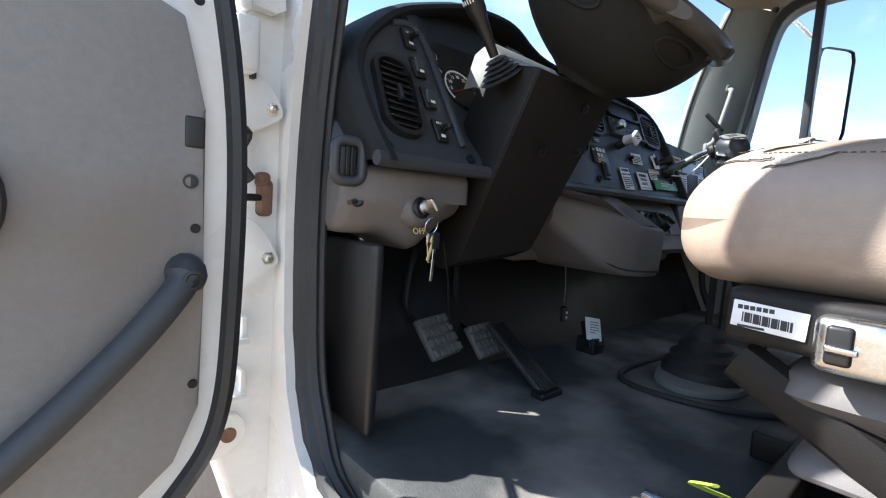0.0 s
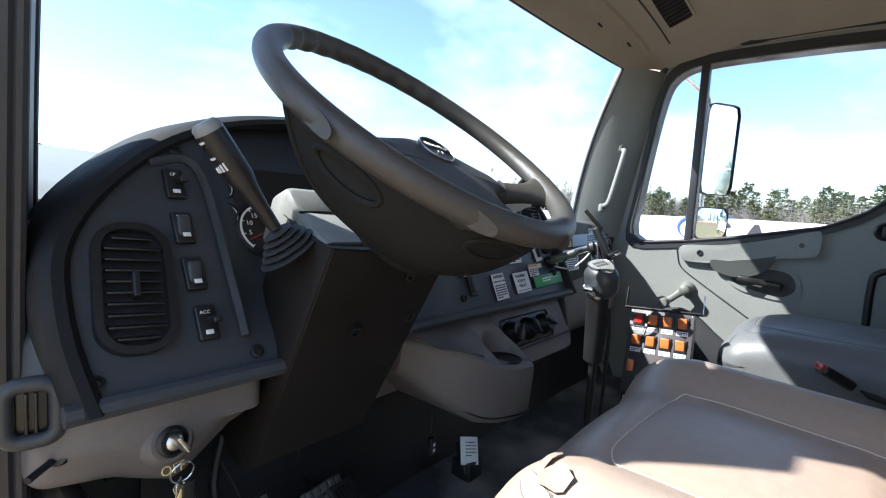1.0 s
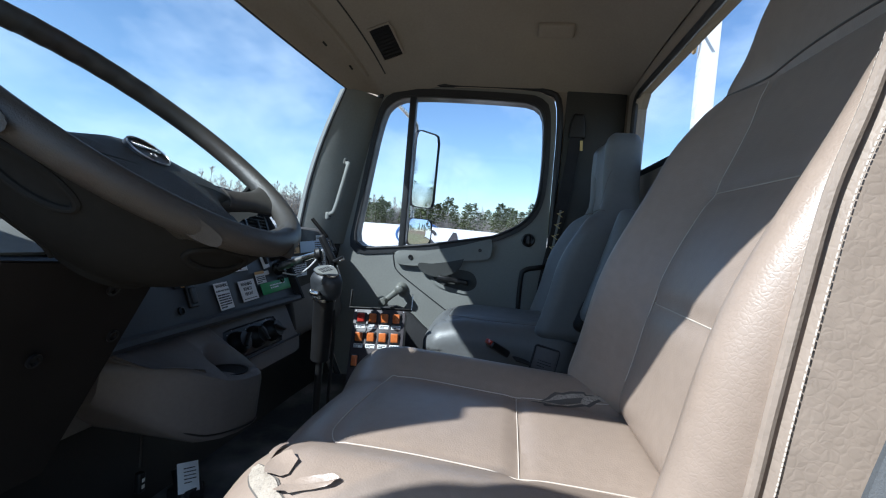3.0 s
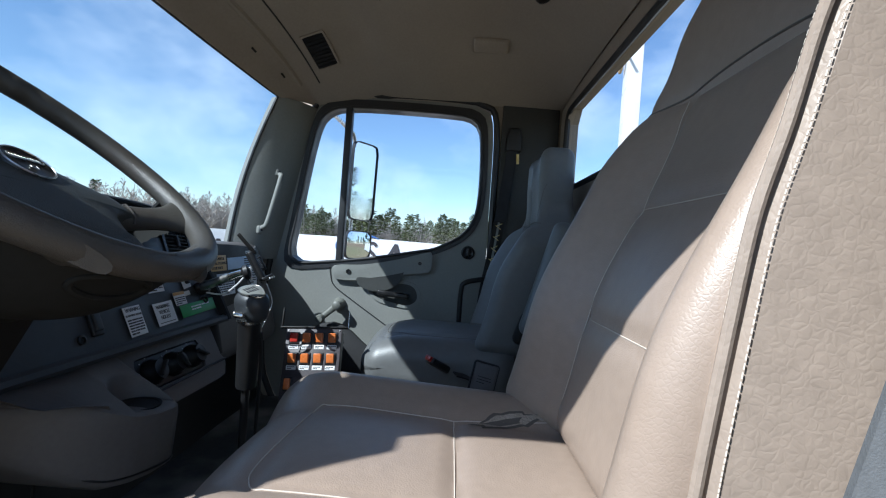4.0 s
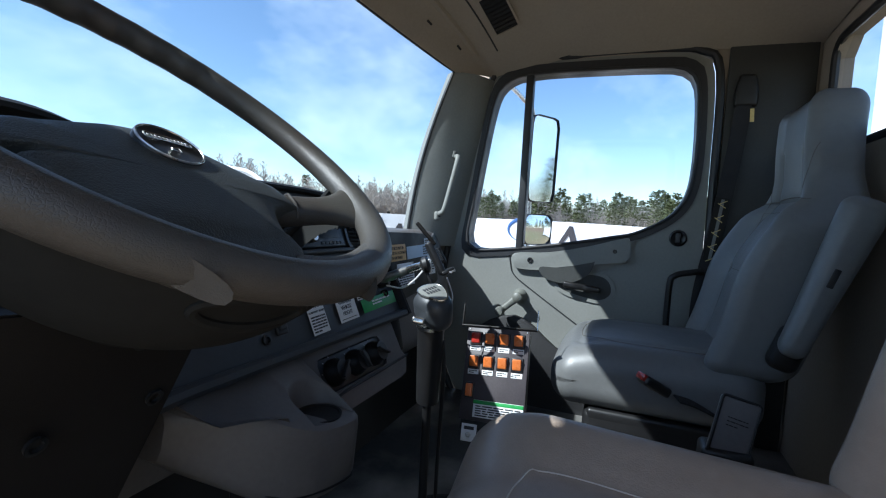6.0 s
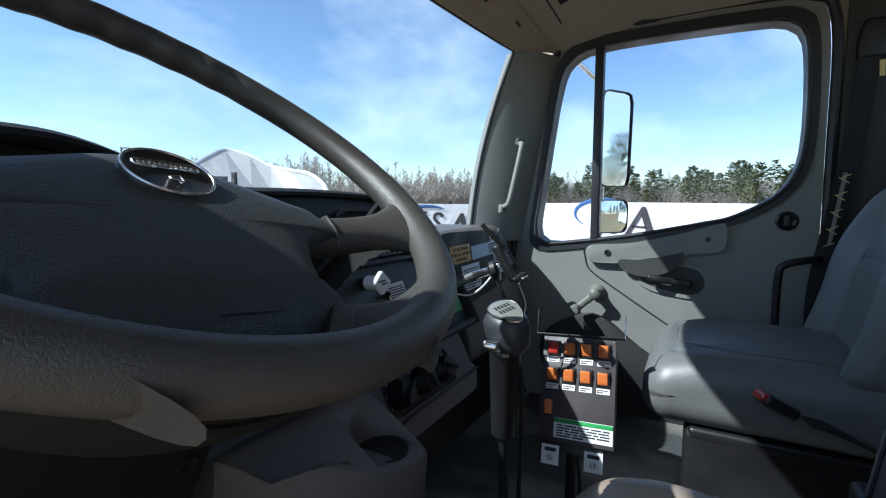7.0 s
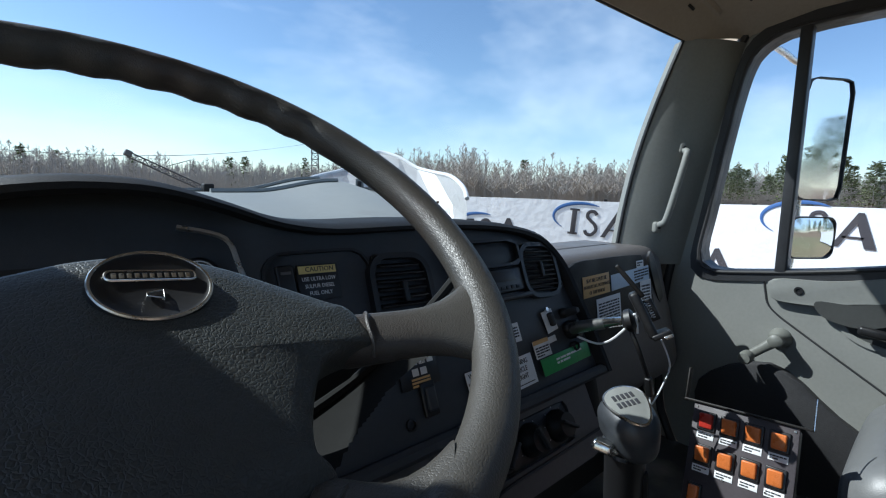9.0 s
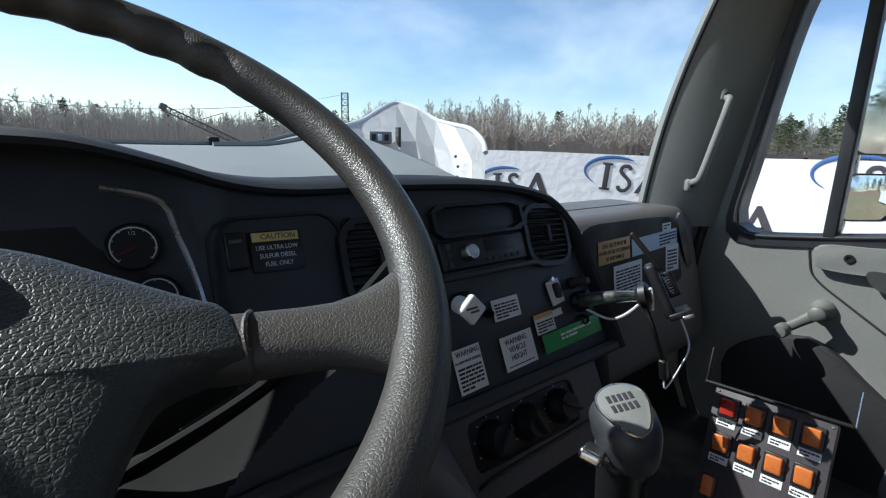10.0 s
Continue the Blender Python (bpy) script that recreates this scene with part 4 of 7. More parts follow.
for x, z, r in ((1.53, 0.595, 0.011), (1.53, 0.565, 0.013), (1.535, 0.53, 0.01), (1.309, 0.582, 0.006)):
    p = thing("power_socket", face(x, z).translation, "round black power socket in the fascia", "socket", "power sockets")
    part("ring", lathe([(r, 0), (r, 0.008), (r * 0.8, 0.012), (r * 0.7, 0.004), (0, 0.004)], face(x, z), 18), M_BLACK, p)
    if r > 0.0105:
        part("plug", lathe([(r * 0.75, 0.004), (r * 0.8, 0.03), (r * 0.5, 0.04), (0, 0.04)], face(x, z), 14), M_RUBBER, p)
p = thing("rocker_control", face(1.14, 0.535).translation, "tall black rocker control in a recessed bezel", "switch")
part("bezel", rbox(0.014, 0.026, 0.004, 0.003, m=face(1.14, 0.53, 0.002)), M_BLACK, p)
part("rocker", rbox(0.009, 0.018, 0.006, 0.004, m=face(1.14, 0.53, 0.006)), M_DASH, p)

# phone holder on a chrome arm with cables
ph = thing("phone_holder", (1.5, 0.55, 0.6), "black spring phone clamp on a chrome ball-joint arm", "phone holder")
ma = Matrix.Translation((1.482, 0.485, 0.64)) @ pose(0, 0, 0, 62, 8, 30)
part("arm", tube([(1.535, 0.66, 0.565), (1.525, 0.61, 0.585), (1.505, 0.56, 0.605), (1.49, 0.52, 0.62)], [0.013, 0.012, 0.011, 0.009], 14), M_CHROME, ph, "polished chrome arm")
part("socket_knob", lathe([(0.017, 0), (0.02, 0.01), (0.019, 0.03), (0.012, 0.034), (0, 0.034)], Matrix.Translation((1.537, 0.67, 0.558)) @ pose(0, 0, 0, 70, 0, 20), 18), M_BLACK, ph)
part("ball_collar", lathe([(0.012, 0), (0.02, 0.006), (0.021, 0.016), (0.012, 0.022), (0, 0.022)], Matrix.Translation((1.493, 0.525, 0.617)) @ pose(0, 0, 0, 70, 0, 20), 18), M_BLACK, ph)
bk = part("cradle", rbox(0.021, 0.042, 0.008, 0.006, (2, 4, 1), 2, None, ma), M_BLACK, ph)
part("upper_jaw", rbox(0.009, 0.034, 0.004, 0.003, m=ma @ Matrix.Translation((-0.01, 0.062, 0.004)) @ pose(0, 0, 0, -14)), M_COLUMN, bk)
part("lower_jaw", rbox(0.023, 0.005, 0.016, 0.003, m=ma @ Matrix.Translation((0, -0.04, 0.012))), M_BLACK, bk)
part("side_jaw", rbox(0.005, 0.02, 0.014, 0.003, m=ma @ Matrix.Translation((0.024, 0.0, 0.012))), M_BLACK, bk)
part("spring", tube([ma @ Vector((0.006 + 0.0035 * math.cos(i * 1.1), -0.012 + 0.0012 * i * 0.6, 0.014 + 0.0035 * math.sin(i * 1.1))) for i in range(40)], 0.0009, 5), M_CHROME, bk)
for dx in (-0.02, 0.022):
    part("wing_screw", rbox(0.004, 0.003, 0.008, 0.002, m=ma @ Matrix.Translation((dx, -0.045, 0.02))), M_CHROME, bk)
cb = thing("charging_cable", (1.5, 0.5, 0.5), "black charging cable with a ribbed plug and pale lead", "cable")
part("loop", tube(smooth_path([(1.535, 0.64, 0.553), (1.525, 0.59, 0.553), (1.5, 0.55, 0.575), (1.49, 0.52, 0.605), (1.495, 0.505, 0.635), (1.5, 0.5, 0.6)], 8), 0.0022, 6), M_PAPER, cb)
part("cord", tube(smooth_path([(1.5, 0.52, 0.615), (1.5, 0.5, 0.58), (1.51, 0.49, 0.545), (1.52, 0.485, 0.52)], 8), 0.0045, 8), M_BLACK, cb)
part("plug", rbox(0.006, 0.006, 0.02, 0.003, m=Matrix.Translation((1.525, 0.483, 0.5)) @ pose(0, 0, 0, 0, -20, 0)), M_BLACK, cb)
part("lead", tube(smooth_path([(1.531, 0.483, 0.482), (1.535, 0.48, 0.465), (1.552, 0.47, 0.5), (1.556, 0.462, 0.54), (1.53, 0.47, 0.59)], 8), 0.0016, 6), M_PAPER, cb)

# ---- ignition panel below the left fascia ----
def lower_panel(x, y, z):
    left = max(0, -x / 0.118)
    return x, y + 0.03 * left ** 2 + (0.035 * max(0, -z / 0.058)), z - 0.03 * max(0, 1 - abs((x - 0.02) / 0.07)) * (z < 0) + (0.035 * max(0, x - 0.02) / 0.1 if z < 0 else 0.012 * x)


ip = thing("ignition_panel", (0.485, 0.62, 0.33), "taupe lower dash panel holding the ignition switch", "dash panel")
part("panel", rbox(0.125, 0.075, 0.058, 0.02, (14, 3, 8), 3, lower_panel, Matrix.Translation((0.48, 0.685, 0.409))), M_TAUPE, ip)
im = Matrix.Translation((0.481, 0.618, 0.398)) @ pose(0, 0, 0, 78, 0, 4)
part("boss", lathe([(0.033, -0.01), (0.03, 0.006), (0.024, 0.012), (0.0, 0.012)], im, 24), M_TAUPE, ip)
lk = part("ignition_lock", lathe([(0.019, 0.006), (0.019, 0.014), (0.015, 0.017), (0.014, 0.012), (0, 0.012)], im, 24), M_BLACK, ip, "black ignition lock with steel barrel")
part("barrel", lathe([(0.0105, 0.012), (0.01, 0.02), (0.006, 0.023), (0, 0.023)], im, 16), M_CHROME, lk)
for txt, x, y in (("OFF", 0.004, -0.038),):
    lettering(txt, 0.017, M_YELLOW_LABEL, im @ Matrix.Translation((x, y, -0.002)) @ pose(0, 0, 0, -8), ip)
ky = thing("key_ring", (0.483, 0.545, 0.3), "bunch of keys on a ring hanging from the ignition", "keys")
part("ignition_key", join(rbox(0.0025, 0.012, 0.012, 0.002, m=im @ Matrix.Translation((0, 0, 0.034)) @ pose(0, 0, 0, 0, 0, 30)), rbox(0.001, 0.004, 0.012, 0.0008, m=im @ Matrix.Translation((0, 0, 0.026)) @ pose(0, 0, 0, 0, 0, 30))), M_CHROME, ky)
part("ring", tube([(0.483 + 0.013 * math.cos(a), 0.578 - 0.004 * math.sin(a), 0.372 + 0.014 * math.sin(a)) for a in (2 * math.pi * i / 28 for i in range(28))], 0.0011, 6, loop=True), M_CHROME, ky)
for k, (dx, dy, tilt, mat) in enumerate(((0.002, 0.0, 3, M_CHROME), (0.006, -0.004, 28, M_YELLOW_LABEL), (-0.004, 0.004, -22, M_CHROME))):
    mk_ = Matrix.Translation((0.483 + dx, 0.578 + dy, 0.358)) @ pose(0, 0, 0, 0, tilt, 20 * k)
    part("key", join(rbox(0.009, 0.0012, 0.009, 0.001, m=mk_ @ Matrix.Translation((0, 0, -0.008))), rbox(0.0032, 0.001, 0.017, 0.0006, m=mk_ @ Matrix.Translation((0.0, 0, -0.031)))), mat, ky)
part("fob", rbox(0.009, 0.005, 0.014, 0.004, m=Matrix.Translation((0.487, 0.573, 0.348))), M_BLACK, ky)
part("long_key", rbox(0.003, 0.0012, 0.028, 0.001, m=Matrix.Translation((0.486, 0.573, 0.308)) @ pose(0, 0, 0, 0, 4, 0)), M_CHROME, ky)
lp = thing("belt_loop_handle", (0.355, 0.63, 0.43), "dark rubber loop latch on the dash end", "latch")
lm = Matrix.Translation((0.355, 0.635, 0.466)) @ pose(0, 0, 0, 90, 0, -12)
part("loop", tube([lm @ Vector((p[0], p[1], 0)) for p in rounded(0.044, 0.062, 0.014)], 0.0085, 10, loop=True), M_DASH, lp)
part("inside", rbox(0.014, 0.024, 0.003, 0.002, m=lm @ Matrix.Translation((0, 0, -0.006))), M_BLACK, lp)
for dx in (-0.004, 0.004):
    part("fin", rbox(0.0015, 0.022, 0.004, 0.001, k=1, m=lm @ Matrix.Translation((dx, 0, 0))), M_BLACK, lp)
p = thing("hood_release", (0.36, 0.62, 0.43), "small black push knob on a stem", "knob")
part("stem", rod((0.38, 0.645, 0.406), (0.348, 0.615, 0.402), 0.004), M_BLACK, p)
part("disc", lathe([(0.012, 0), (0.012, 0.006), (0.009, 0.008), (0, 0.008)], Matrix.Translation((0.38, 0.644, 0.406)) @ pose(0, 0, 0, 60, 0, -45), 16), M_BLACK, p)
# taupe dash end beside the pillar
part("end_panel", loft([[Vector((0.356 + dx, face_y(0.4, z) + dy, z)) for dx, dy in ((0.014, 0.06), (0.002, 0.075), (-0.002, 0.12), (0.004, 0.25), (0.03, 0.25), (0.03, 0.07))] for z in (0.46, 0.55, 0.62, 0.66)]), M_DASH, dash)

# ---- passenger side of the dashboard, glove box ----
def right_dash(x, y, z):
    round_end = max(0, (x - 0.2) / 0.17) ** 2
    return x, y + 0.05 * round_end * (y < 0) + 0.05 * (z / 0.2) * (y < 0), z - 0.03 * round_end * (z > 0)


pd = thing("passenger_dash", (1.98, 0.86, 0.28), "taupe passenger side dashboard with a glove box door", "dashboard")
part("body", rbox(0.375, 0.17, 0.2, 0.05, (12, 6, 8), 3, right_dash, Matrix.Translation((1.975, 0.905, 0.485))), M_TAUPE, pd)
gm = Matrix.Translation((1.86, 0.733, 0.575)) @ pose(0, 0, 0, 82, 0, 3)


def glove(u, v, d):
    return gm @ Vector((u, v, d))


GL = outline([(-0.225, 0.1), (-0.05, 0.108), (0.16, 0.1), (0.195, 0.085), (0.24, 0.0), (0.262, -0.06), (0.23, -0.085), (0.0, -0.1), (-0.18, -0.11), (-0.21, -0.08), (-0.225, 0.0)], 4)
gd = prism(GL, "z", -0.006, 0.004, 0.003)
part("glove_box_door", moved(gd, gm), M_COLUMN, pd)
hd = part("pull", moved(prism(outline([(0.262, 0.095), (0.285, 0.095), (0.345, -0.03), (0.335, -0.055), (0.31, -0.05), (0.258, 0.07)], 4), "z", -0.004, 0.003), gm @ Matrix.Translation((0.0, 0, -0.004))), M_BLACK, pd)


def glove_label(name, label, u, v, w, h, mat, turn=0, **kw):
    return notice(name, label, gm @ Matrix.Translation((u, v, 0.004)) @ pose(0, 0, 0, 0, 0, turn), w, h, mat, **kw)


glove_label("seat_belt_label", "orange seat belt notice on the glove box", -0.1, 0.045, 0.14, 0.052, M_ORANGE_LABEL, 0,
            lines=[("SEAT BELTS MUST BE", 0.0135, 0, 0.014), ("WORN BY ALL OCCUPANTS", 0.0125, 0, -0.001), ("OF THIS VEHICLE", 0.0125, 0, -0.016)])
glove_label("load_label", "pale blue printed sheet on the glove box", 0.105, 0.042, 0.25, 0.042, material("pale_blue_paper", (0.55, 0.66, 0.78), 0.55, vary=0.05, scale=10), 1,
            bar_rows=4, bar_box=(0.07, 0, 0.1, 0.032), seed=6)
glove_label("operation_label", "white printed operating instructions on the glove box", -0.04, -0.028, 0.135, 0.074, M_PAPER, 0, bar_rows=8, bar_box=(0, -0.004, 0.115, 0.06), seed=7)
glove_label("part_label", "small white printed label on the glove box", 0.2, -0.012, 0.078, 0.072, M_PAPER, -2, bar_rows=6, bar_box=(0, -0.004, 0.06, 0.055), seed=8)
glove_label("corner_label", "tiny white printed label on the glove box edge", 0.17, 0.074, 0.05, 0.02, M_PAPER, 0, bar_rows=2, bar_box=(0, 0, 0.04, 0.014), seed=9)

# ---- centre console below the fascia ----
cc = thing("centre_console", (1.2, 0.66, 0.24), "taupe lower console with cup holder and heater panel", "console")


POD = [(0.9, 0.63, 0.452, 0.376), (0.95, 0.588, 0.44, 0.335), (1.0, 0.54, 0.425, 0.29), (1.03, 0.515, 0.408, 0.27), (1.06, 0.495, 0.394, 0.266), (1.1, 0.481, 0.388, 0.265), (1.145, 0.476, 0.386, 0.265), (1.165, 0.485, 0.384, 0.266), (1.174, 0.505, 0.38, 0.27)]
CUP = (1.112, 0.533, 0.047)


def pod_ring(x):
    for a, b in zip(POD, POD[1:]):
        if a[0] <= x <= b[0]:
            f = (x - a[0]) / (b[0] - a[0])
            yf, zt, zb = (a[i] + (b[i] - a[i]) * f for i in (1, 2, 3))
            break
    slope = lambda y: zt + (0.472 - zt) * max(0, (y - yf) / (0.645 - yf))
    span = CUP[2] ** 2 - (x - CUP[0]) ** 2
    if span > 0:
        wy = CUP[1] + math.sqrt(span)
        shelf = [(CUP[1] - math.sqrt(span) * 0.4, zt + 0.002), (wy - 0.004, zt + 0.002), (wy, zt + 0.006), (wy + 0.003, slope(wy) - 0.004), (wy + 0.008, slope(wy + 0.008))]
    else:
        shelf = [(CUP[1] + d, slope(CUP[1] + d)) for d in (-0.004, -0.002, 0.0, 0.003, 0.008)]
    pts = [(0.76, 0.476), (0.645, 0.472)] + shelf[::-1] + [(yf + 0.01, zt + 0.001), (yf + 0.002, zt - 0.006), (yf, zt - 0.02), (yf + 0.006, zb + 0.02), (yf + 0.014, zb + 0.004), (yf + 0.03, zb), (0.76, zb)]
    return [Vector((x, y, z)) for y, z in pts]


xs = [0.9, 0.92, 0.95, 0.98, 1.0, 1.03, 1.05, 1.064] + [CUP[0] - CUP[2] * math.cos(math.pi * i / 14) * 0.999 for i in range(15)] + [1.163, 1.169, 1.174]
part("cup_bin", loft([pod_ring(x) for x in xs]), M_TAUPE, cc)
part("bin_lip", tube(smooth_path([(0.99, 0.566, 0.31), (1.03, 0.523, 0.287), (1.08, 0.494, 0.282), (1.14, 0.481, 0.281), (1.172, 0.505, 0.283)], 6), 0.0022, 6), M_BLACK, cc)
well = lathe([(0.039, 0.0), (0.04, 0.003), (0.036, 0.003), (0.034, 0.001), (0, 0.001)], Matrix.Translation((1.112, 0.533, 0.389)), 28)
part("cup_well", well, M_COLUMN, cc)
hp = Matrix.Translation((1.365, 0.618, 0.398)) @ pose(0, 0, 0, 63.4)
part("heater_surround", moved(ring_plate(rounded(0.42, 0.17, 0.03), rounded(0.255, 0.078, 0.014), lambda u, v, d: Vector((u, v, d)), -0.05, 0.0, (0, 0), 64), hp), M_TAUPE, cc)
hpanel = part("heater_panel", moved(rbox(0.127, 0.038, 0.006, 0.004), hp @ Matrix.Translation((0, 0, -0.01))), M_BLACK, cc)
for i, x in enumerate((-0.082, -0.002, 0.082)):
    k = part("heater_knob", lathe([(0.03, 0), (0.029, 0.012), (0.024, 0.018), (0.022, 0.03), (0, 0.031)], hp @ Matrix.Translation((x, 0.0, -0.004)), 24), M_BLACK, cc)
    part("pointer", rbox(0.0028, 0.022, 0.006, 0.002, m=hp @ Matrix.Translation((x, 0, 0.03)) @ pose(0, 0, 0, 0, 0, (-50, 20, 60)[i])), M_RUBBER, k)
    for a in range(7):
        t = radians(210 - 40 * a)
        part("tick", rbox(0.0012, 0.0012, 0.0003, 0.0002, k=1, m=hp @ Matrix.Translation((x + 0.035 * math.cos(t), 0.035 * math.sin(t), -0.0035))), M_PRINT, hpanel)
part("lower_box", box(1.2, 1.62, 0.6, 0.9, 0.27, 0.37, 0.03, (8, 4, 4), 3, lambda x, y, z: (x, y + 0.05 * (z < 0) * (y < 0), z)), M_TAUPE, cc)
part("box_line", tube(smooth_path([(1.225, 0.597, 0.34), (1.27, 0.588, 0.362), (1.42, 0.587, 0.366), (1.58, 0.59, 0.366)], 6), 0.003, 6), M_RUBBER, cc)
w2 = lathe([(0.04, 0.0), (0.042, 0.1), (0.038, 0.1), (0.036, 0.004), (0, 0.004)], Matrix.Translation((1.6, 0.655, 0.36)) @ pose(0, 0, 0, -14), 28)
part("cup_well", w2, M_COLUMN, cc)
part("rear_wall", box(0.9, 1.64, 0.74, 0.8, 0.28, 0.48, 0.01), M_TAUPE, cc)

# ---- steering column, stalk and wheel ----
WC = Vector((0.763, 0.4625, 0.8144))
WM = Matrix.Translation(WC) @ Euler((radians(35.3), 0, radians(5.4))).to_matrix().to_4x4() @ pose(0, 0, 0, 0, 0, -12)
co = thing("steering_column", (0.72, 0.62, 0.3), "dark brown plastic steering column cover with top shroud coloured as sunlit", "steering column")
A, B, C, D = Vector((0.62, 0.501, 0.65)), Vector((0.848, 0.485, 0.637)), Vector((0.79, 0.61, 0.33)), Vector((0.606, 0.655, 0.30))
back = Vector((0.02, 0.13, 0.035))


def cover_ring(p, q, f, back):
    pts = []
    for a, b in ((0.0, 0.0), (0.03, -0.08), (0.97, -0.08), (1.0, 0.0), (1.0, 1.0), (0.0, 1.0)):
        pts.append(p.lerp(q, a) + back * b * f)
    return pts


cov = loft([cover_ring(A + Vector((0, 0.03, 0.006)), B + Vector((0, 0.03, 0.006)), 0.8, back), cover_ring(A, B, 1, back), cover_ring(A.lerp(D, 0.5), B.lerp(C, 0.5), 1, back), cover_ring(D, C, 1.0, back), cover_ring(D + Vector((0, 0.04, -0.02)), C + Vector((0, 0.04, -0.02)), 0.6, back)])
bmesh.ops.bevel(cov, geom=list(cov.edges), offset=0.006, segments=2, affect="EDGES", clamp_overlap=True)
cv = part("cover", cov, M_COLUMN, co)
for x, y, z in ((0.697, 0.528, 0.52), (0.762, 0.487, 0.604), (0.8, 0.52, 0.53)):
    part("screw_hole", lathe([(0.009, 0), (0.0095, 0.004), (0.006, 0.004), (0.005, -0.002), (0, -0.002)], Matrix.Translation((x, y, z)) @ pose(0, 0, 0, 112, 0, 0), 14), M_BLACK, cv)
# sunlight on the shroud is put into this lighter grey
M_SHROUD_SUNLIT = material("sunlit_shroud_plastic", (0.19, 0.19, 0.175), 0.5, vary=0.08, bump=0.12, bump_scale=700)


def shroud_ring(y, z, x0, x1, deep):
    return [Vector(p) for p in ((x0, y + 0.03, z - deep), (x0, y + 0.004, z - 0.008), (x0 + 0.004, y + 0.001, z - 0.002), (x0 + 0.012, y, z), (x1 - 0.012, y, z - 0.004), (x1, y + 0.004, z - 0.012), (x1, y + 0.03, z - deep))]


shr = loft([shroud_ring(0.66, 0.712, 0.64, 0.846, 0.07), shroud_ring(0.628, 0.722, 0.637, 0.848, 0.08), shroud_ring(0.618, 0.718, 0.637, 0.85, 0.08), shroud_ring(0.594, 0.6915, 0.638, 0.852, 0.06), shroud_ring(0.591, 0.688, 0.64, 0.85, 0.06),
            shroud_ring(0.588, 0.688, 0.637, 0.852, 0.06), shroud_ring(0.55, 0.672, 0.63, 0.853, 0.05), shroud_ring(0.508, 0.6535, 0.626, 0.853, 0.03)])
part("shroud", shr, M_SHROUD_SUNLIT, co, "upper shroud with sunlight put into its lighter grey")
part("parting_line", tube(smooth_path([(0.64, 0.5905, 0.6882), (0.7, 0.5895, 0.689), (0.84, 0.5905, 0.684)], 5), 0.0018, 6), M_BLACK, co)
sm = Vector((0.585, 0.56, 0.668))
tip = Vector((0.497, 0.567, 0.787))
st = thing("indicator_stalk", sm, "black indicator stalk with white symbols and pale tip", "stalk")
axis = (tip - sm).normalized()
stm = Matrix.Translation(sm) @ axis.to_track_quat("Z", "Y").to_matrix().to_4x4()
L = (tip - sm).length
part("lever", lathe([(0.008, 0.0), (0.0095, 0.03), (0.0125, L * 0.4), (0.0165, L * 0.52), (0.0172, L - 0.012), (0.0, L - 0.012)], stm, 20), M_BLACK, st)
part("tip", lathe([(0.0172, L - 0.012), (0.0165, L - 0.004), (0.0125, L), (0, L)], stm, 20), M_GREY, st, "pale grey push button tip")
for k in range(7):
    a = radians(-135 + 15 * k)
    part("mark", tube([stm @ Vector((0.0176 * math.cos(a), 0.0176 * math.sin(a), L * 0.62 + 0.002 * f)) for f in (0, 2.0 + 0.5 * k)], 0.0006 + 0.00012 * k, 4), M_PRINT, st)
for k in range(2):
    part("symbol", tube([stm @ Vector((0.0176 * math.cos(a), 0.0176 * math.sin(a), L * 0.74 + 0.02 * k)) for a in (radians(-85 + d) for d in (0, 12, 24))], 0.0016, 4), M_PRINT, st)
for k in range(5):
    part("bellows_rib", lathe([(0.012 + 0.004 * k, -0.004 - 0.0075 * k), (0.0165 + 0.0045 * k, -0.0065 - 0.0075 * k), (0.012 + 0.004 * k, -0.010 - 0.0075 * k), (0.005, -0.010 - 0.0075 * k)], stm @ Matrix.Diagonal((1.0, 1.3, 1, 1)), 20), M_RUBBER, st)

def step(a, b, v):
    t = max(0.0, min(1.0, (v - a) / (b - a)))
    return t * t * (3 - 2 * t)


M_BOWL = material("smooth_wheel_back", (0.02, 0.0205, 0.02), 0.7, spec=0.08, vary=0.1, scale=6, bump=0.06, bump_scale=500)
sw = thing("steering_wheel", WC, "large worn dark grey truck steering wheel with grained hub", "steering wheel")
NR = 144
RIM = 0.2303
rim_path = [(RIM * math.cos(a), RIM * math.sin(a), 0) for a in (2 * math.pi * i / NR for i in range(NR))]
rim = tube(rim_path, 0.0168, 16, loop=True)
for v in rim.verts:  # finger grips on the inner underside
    r = math.hypot(v.co.x, v.co.y)
    a = math.atan2(v.co.y, v.co.x)
    if r < RIM + 0.004:
        inward = min(1, (RIM + 0.004 - r) / 0.012)
        k = 0.0042 * (0.5 + 0.5 * math.cos(a * 34)) * inward * step(0.75, 1.0, a) * (1 - step(2.3, 2.6, a))
        v.co.x += v.co.x / r * k * 1.5
        v.co.y += v.co.y / r * k * 1.5
part("rim", moved(rim, WM), M_WHEEL_RIM, sw)


HALF_PAD = [(-0.006, -0.003), (0.03, -0.009), (0.065, -0.025), (0.1, -0.042), (0.114, -0.048), (0.121, -0.062), (0.125, -0.08), (0.105, -0.084), (0.084, -0.093), (0.072, -0.113),
            (0.064, -0.137), (0.063, -0.155), (0.071, -0.166), (0.055, -0.178), (0.034, -0.187), (0.012, -0.191), (-0.006, -0.192)]
PAD = outline(HALF_PAD + [(-0.012 - x - (0.03 if -0.16 < y < -0.09 else 0), y) for x, y in HALF_PAD[-2:0:-1]], 5)
PAD_MID = Vector((-0.006, -0.088, 0))


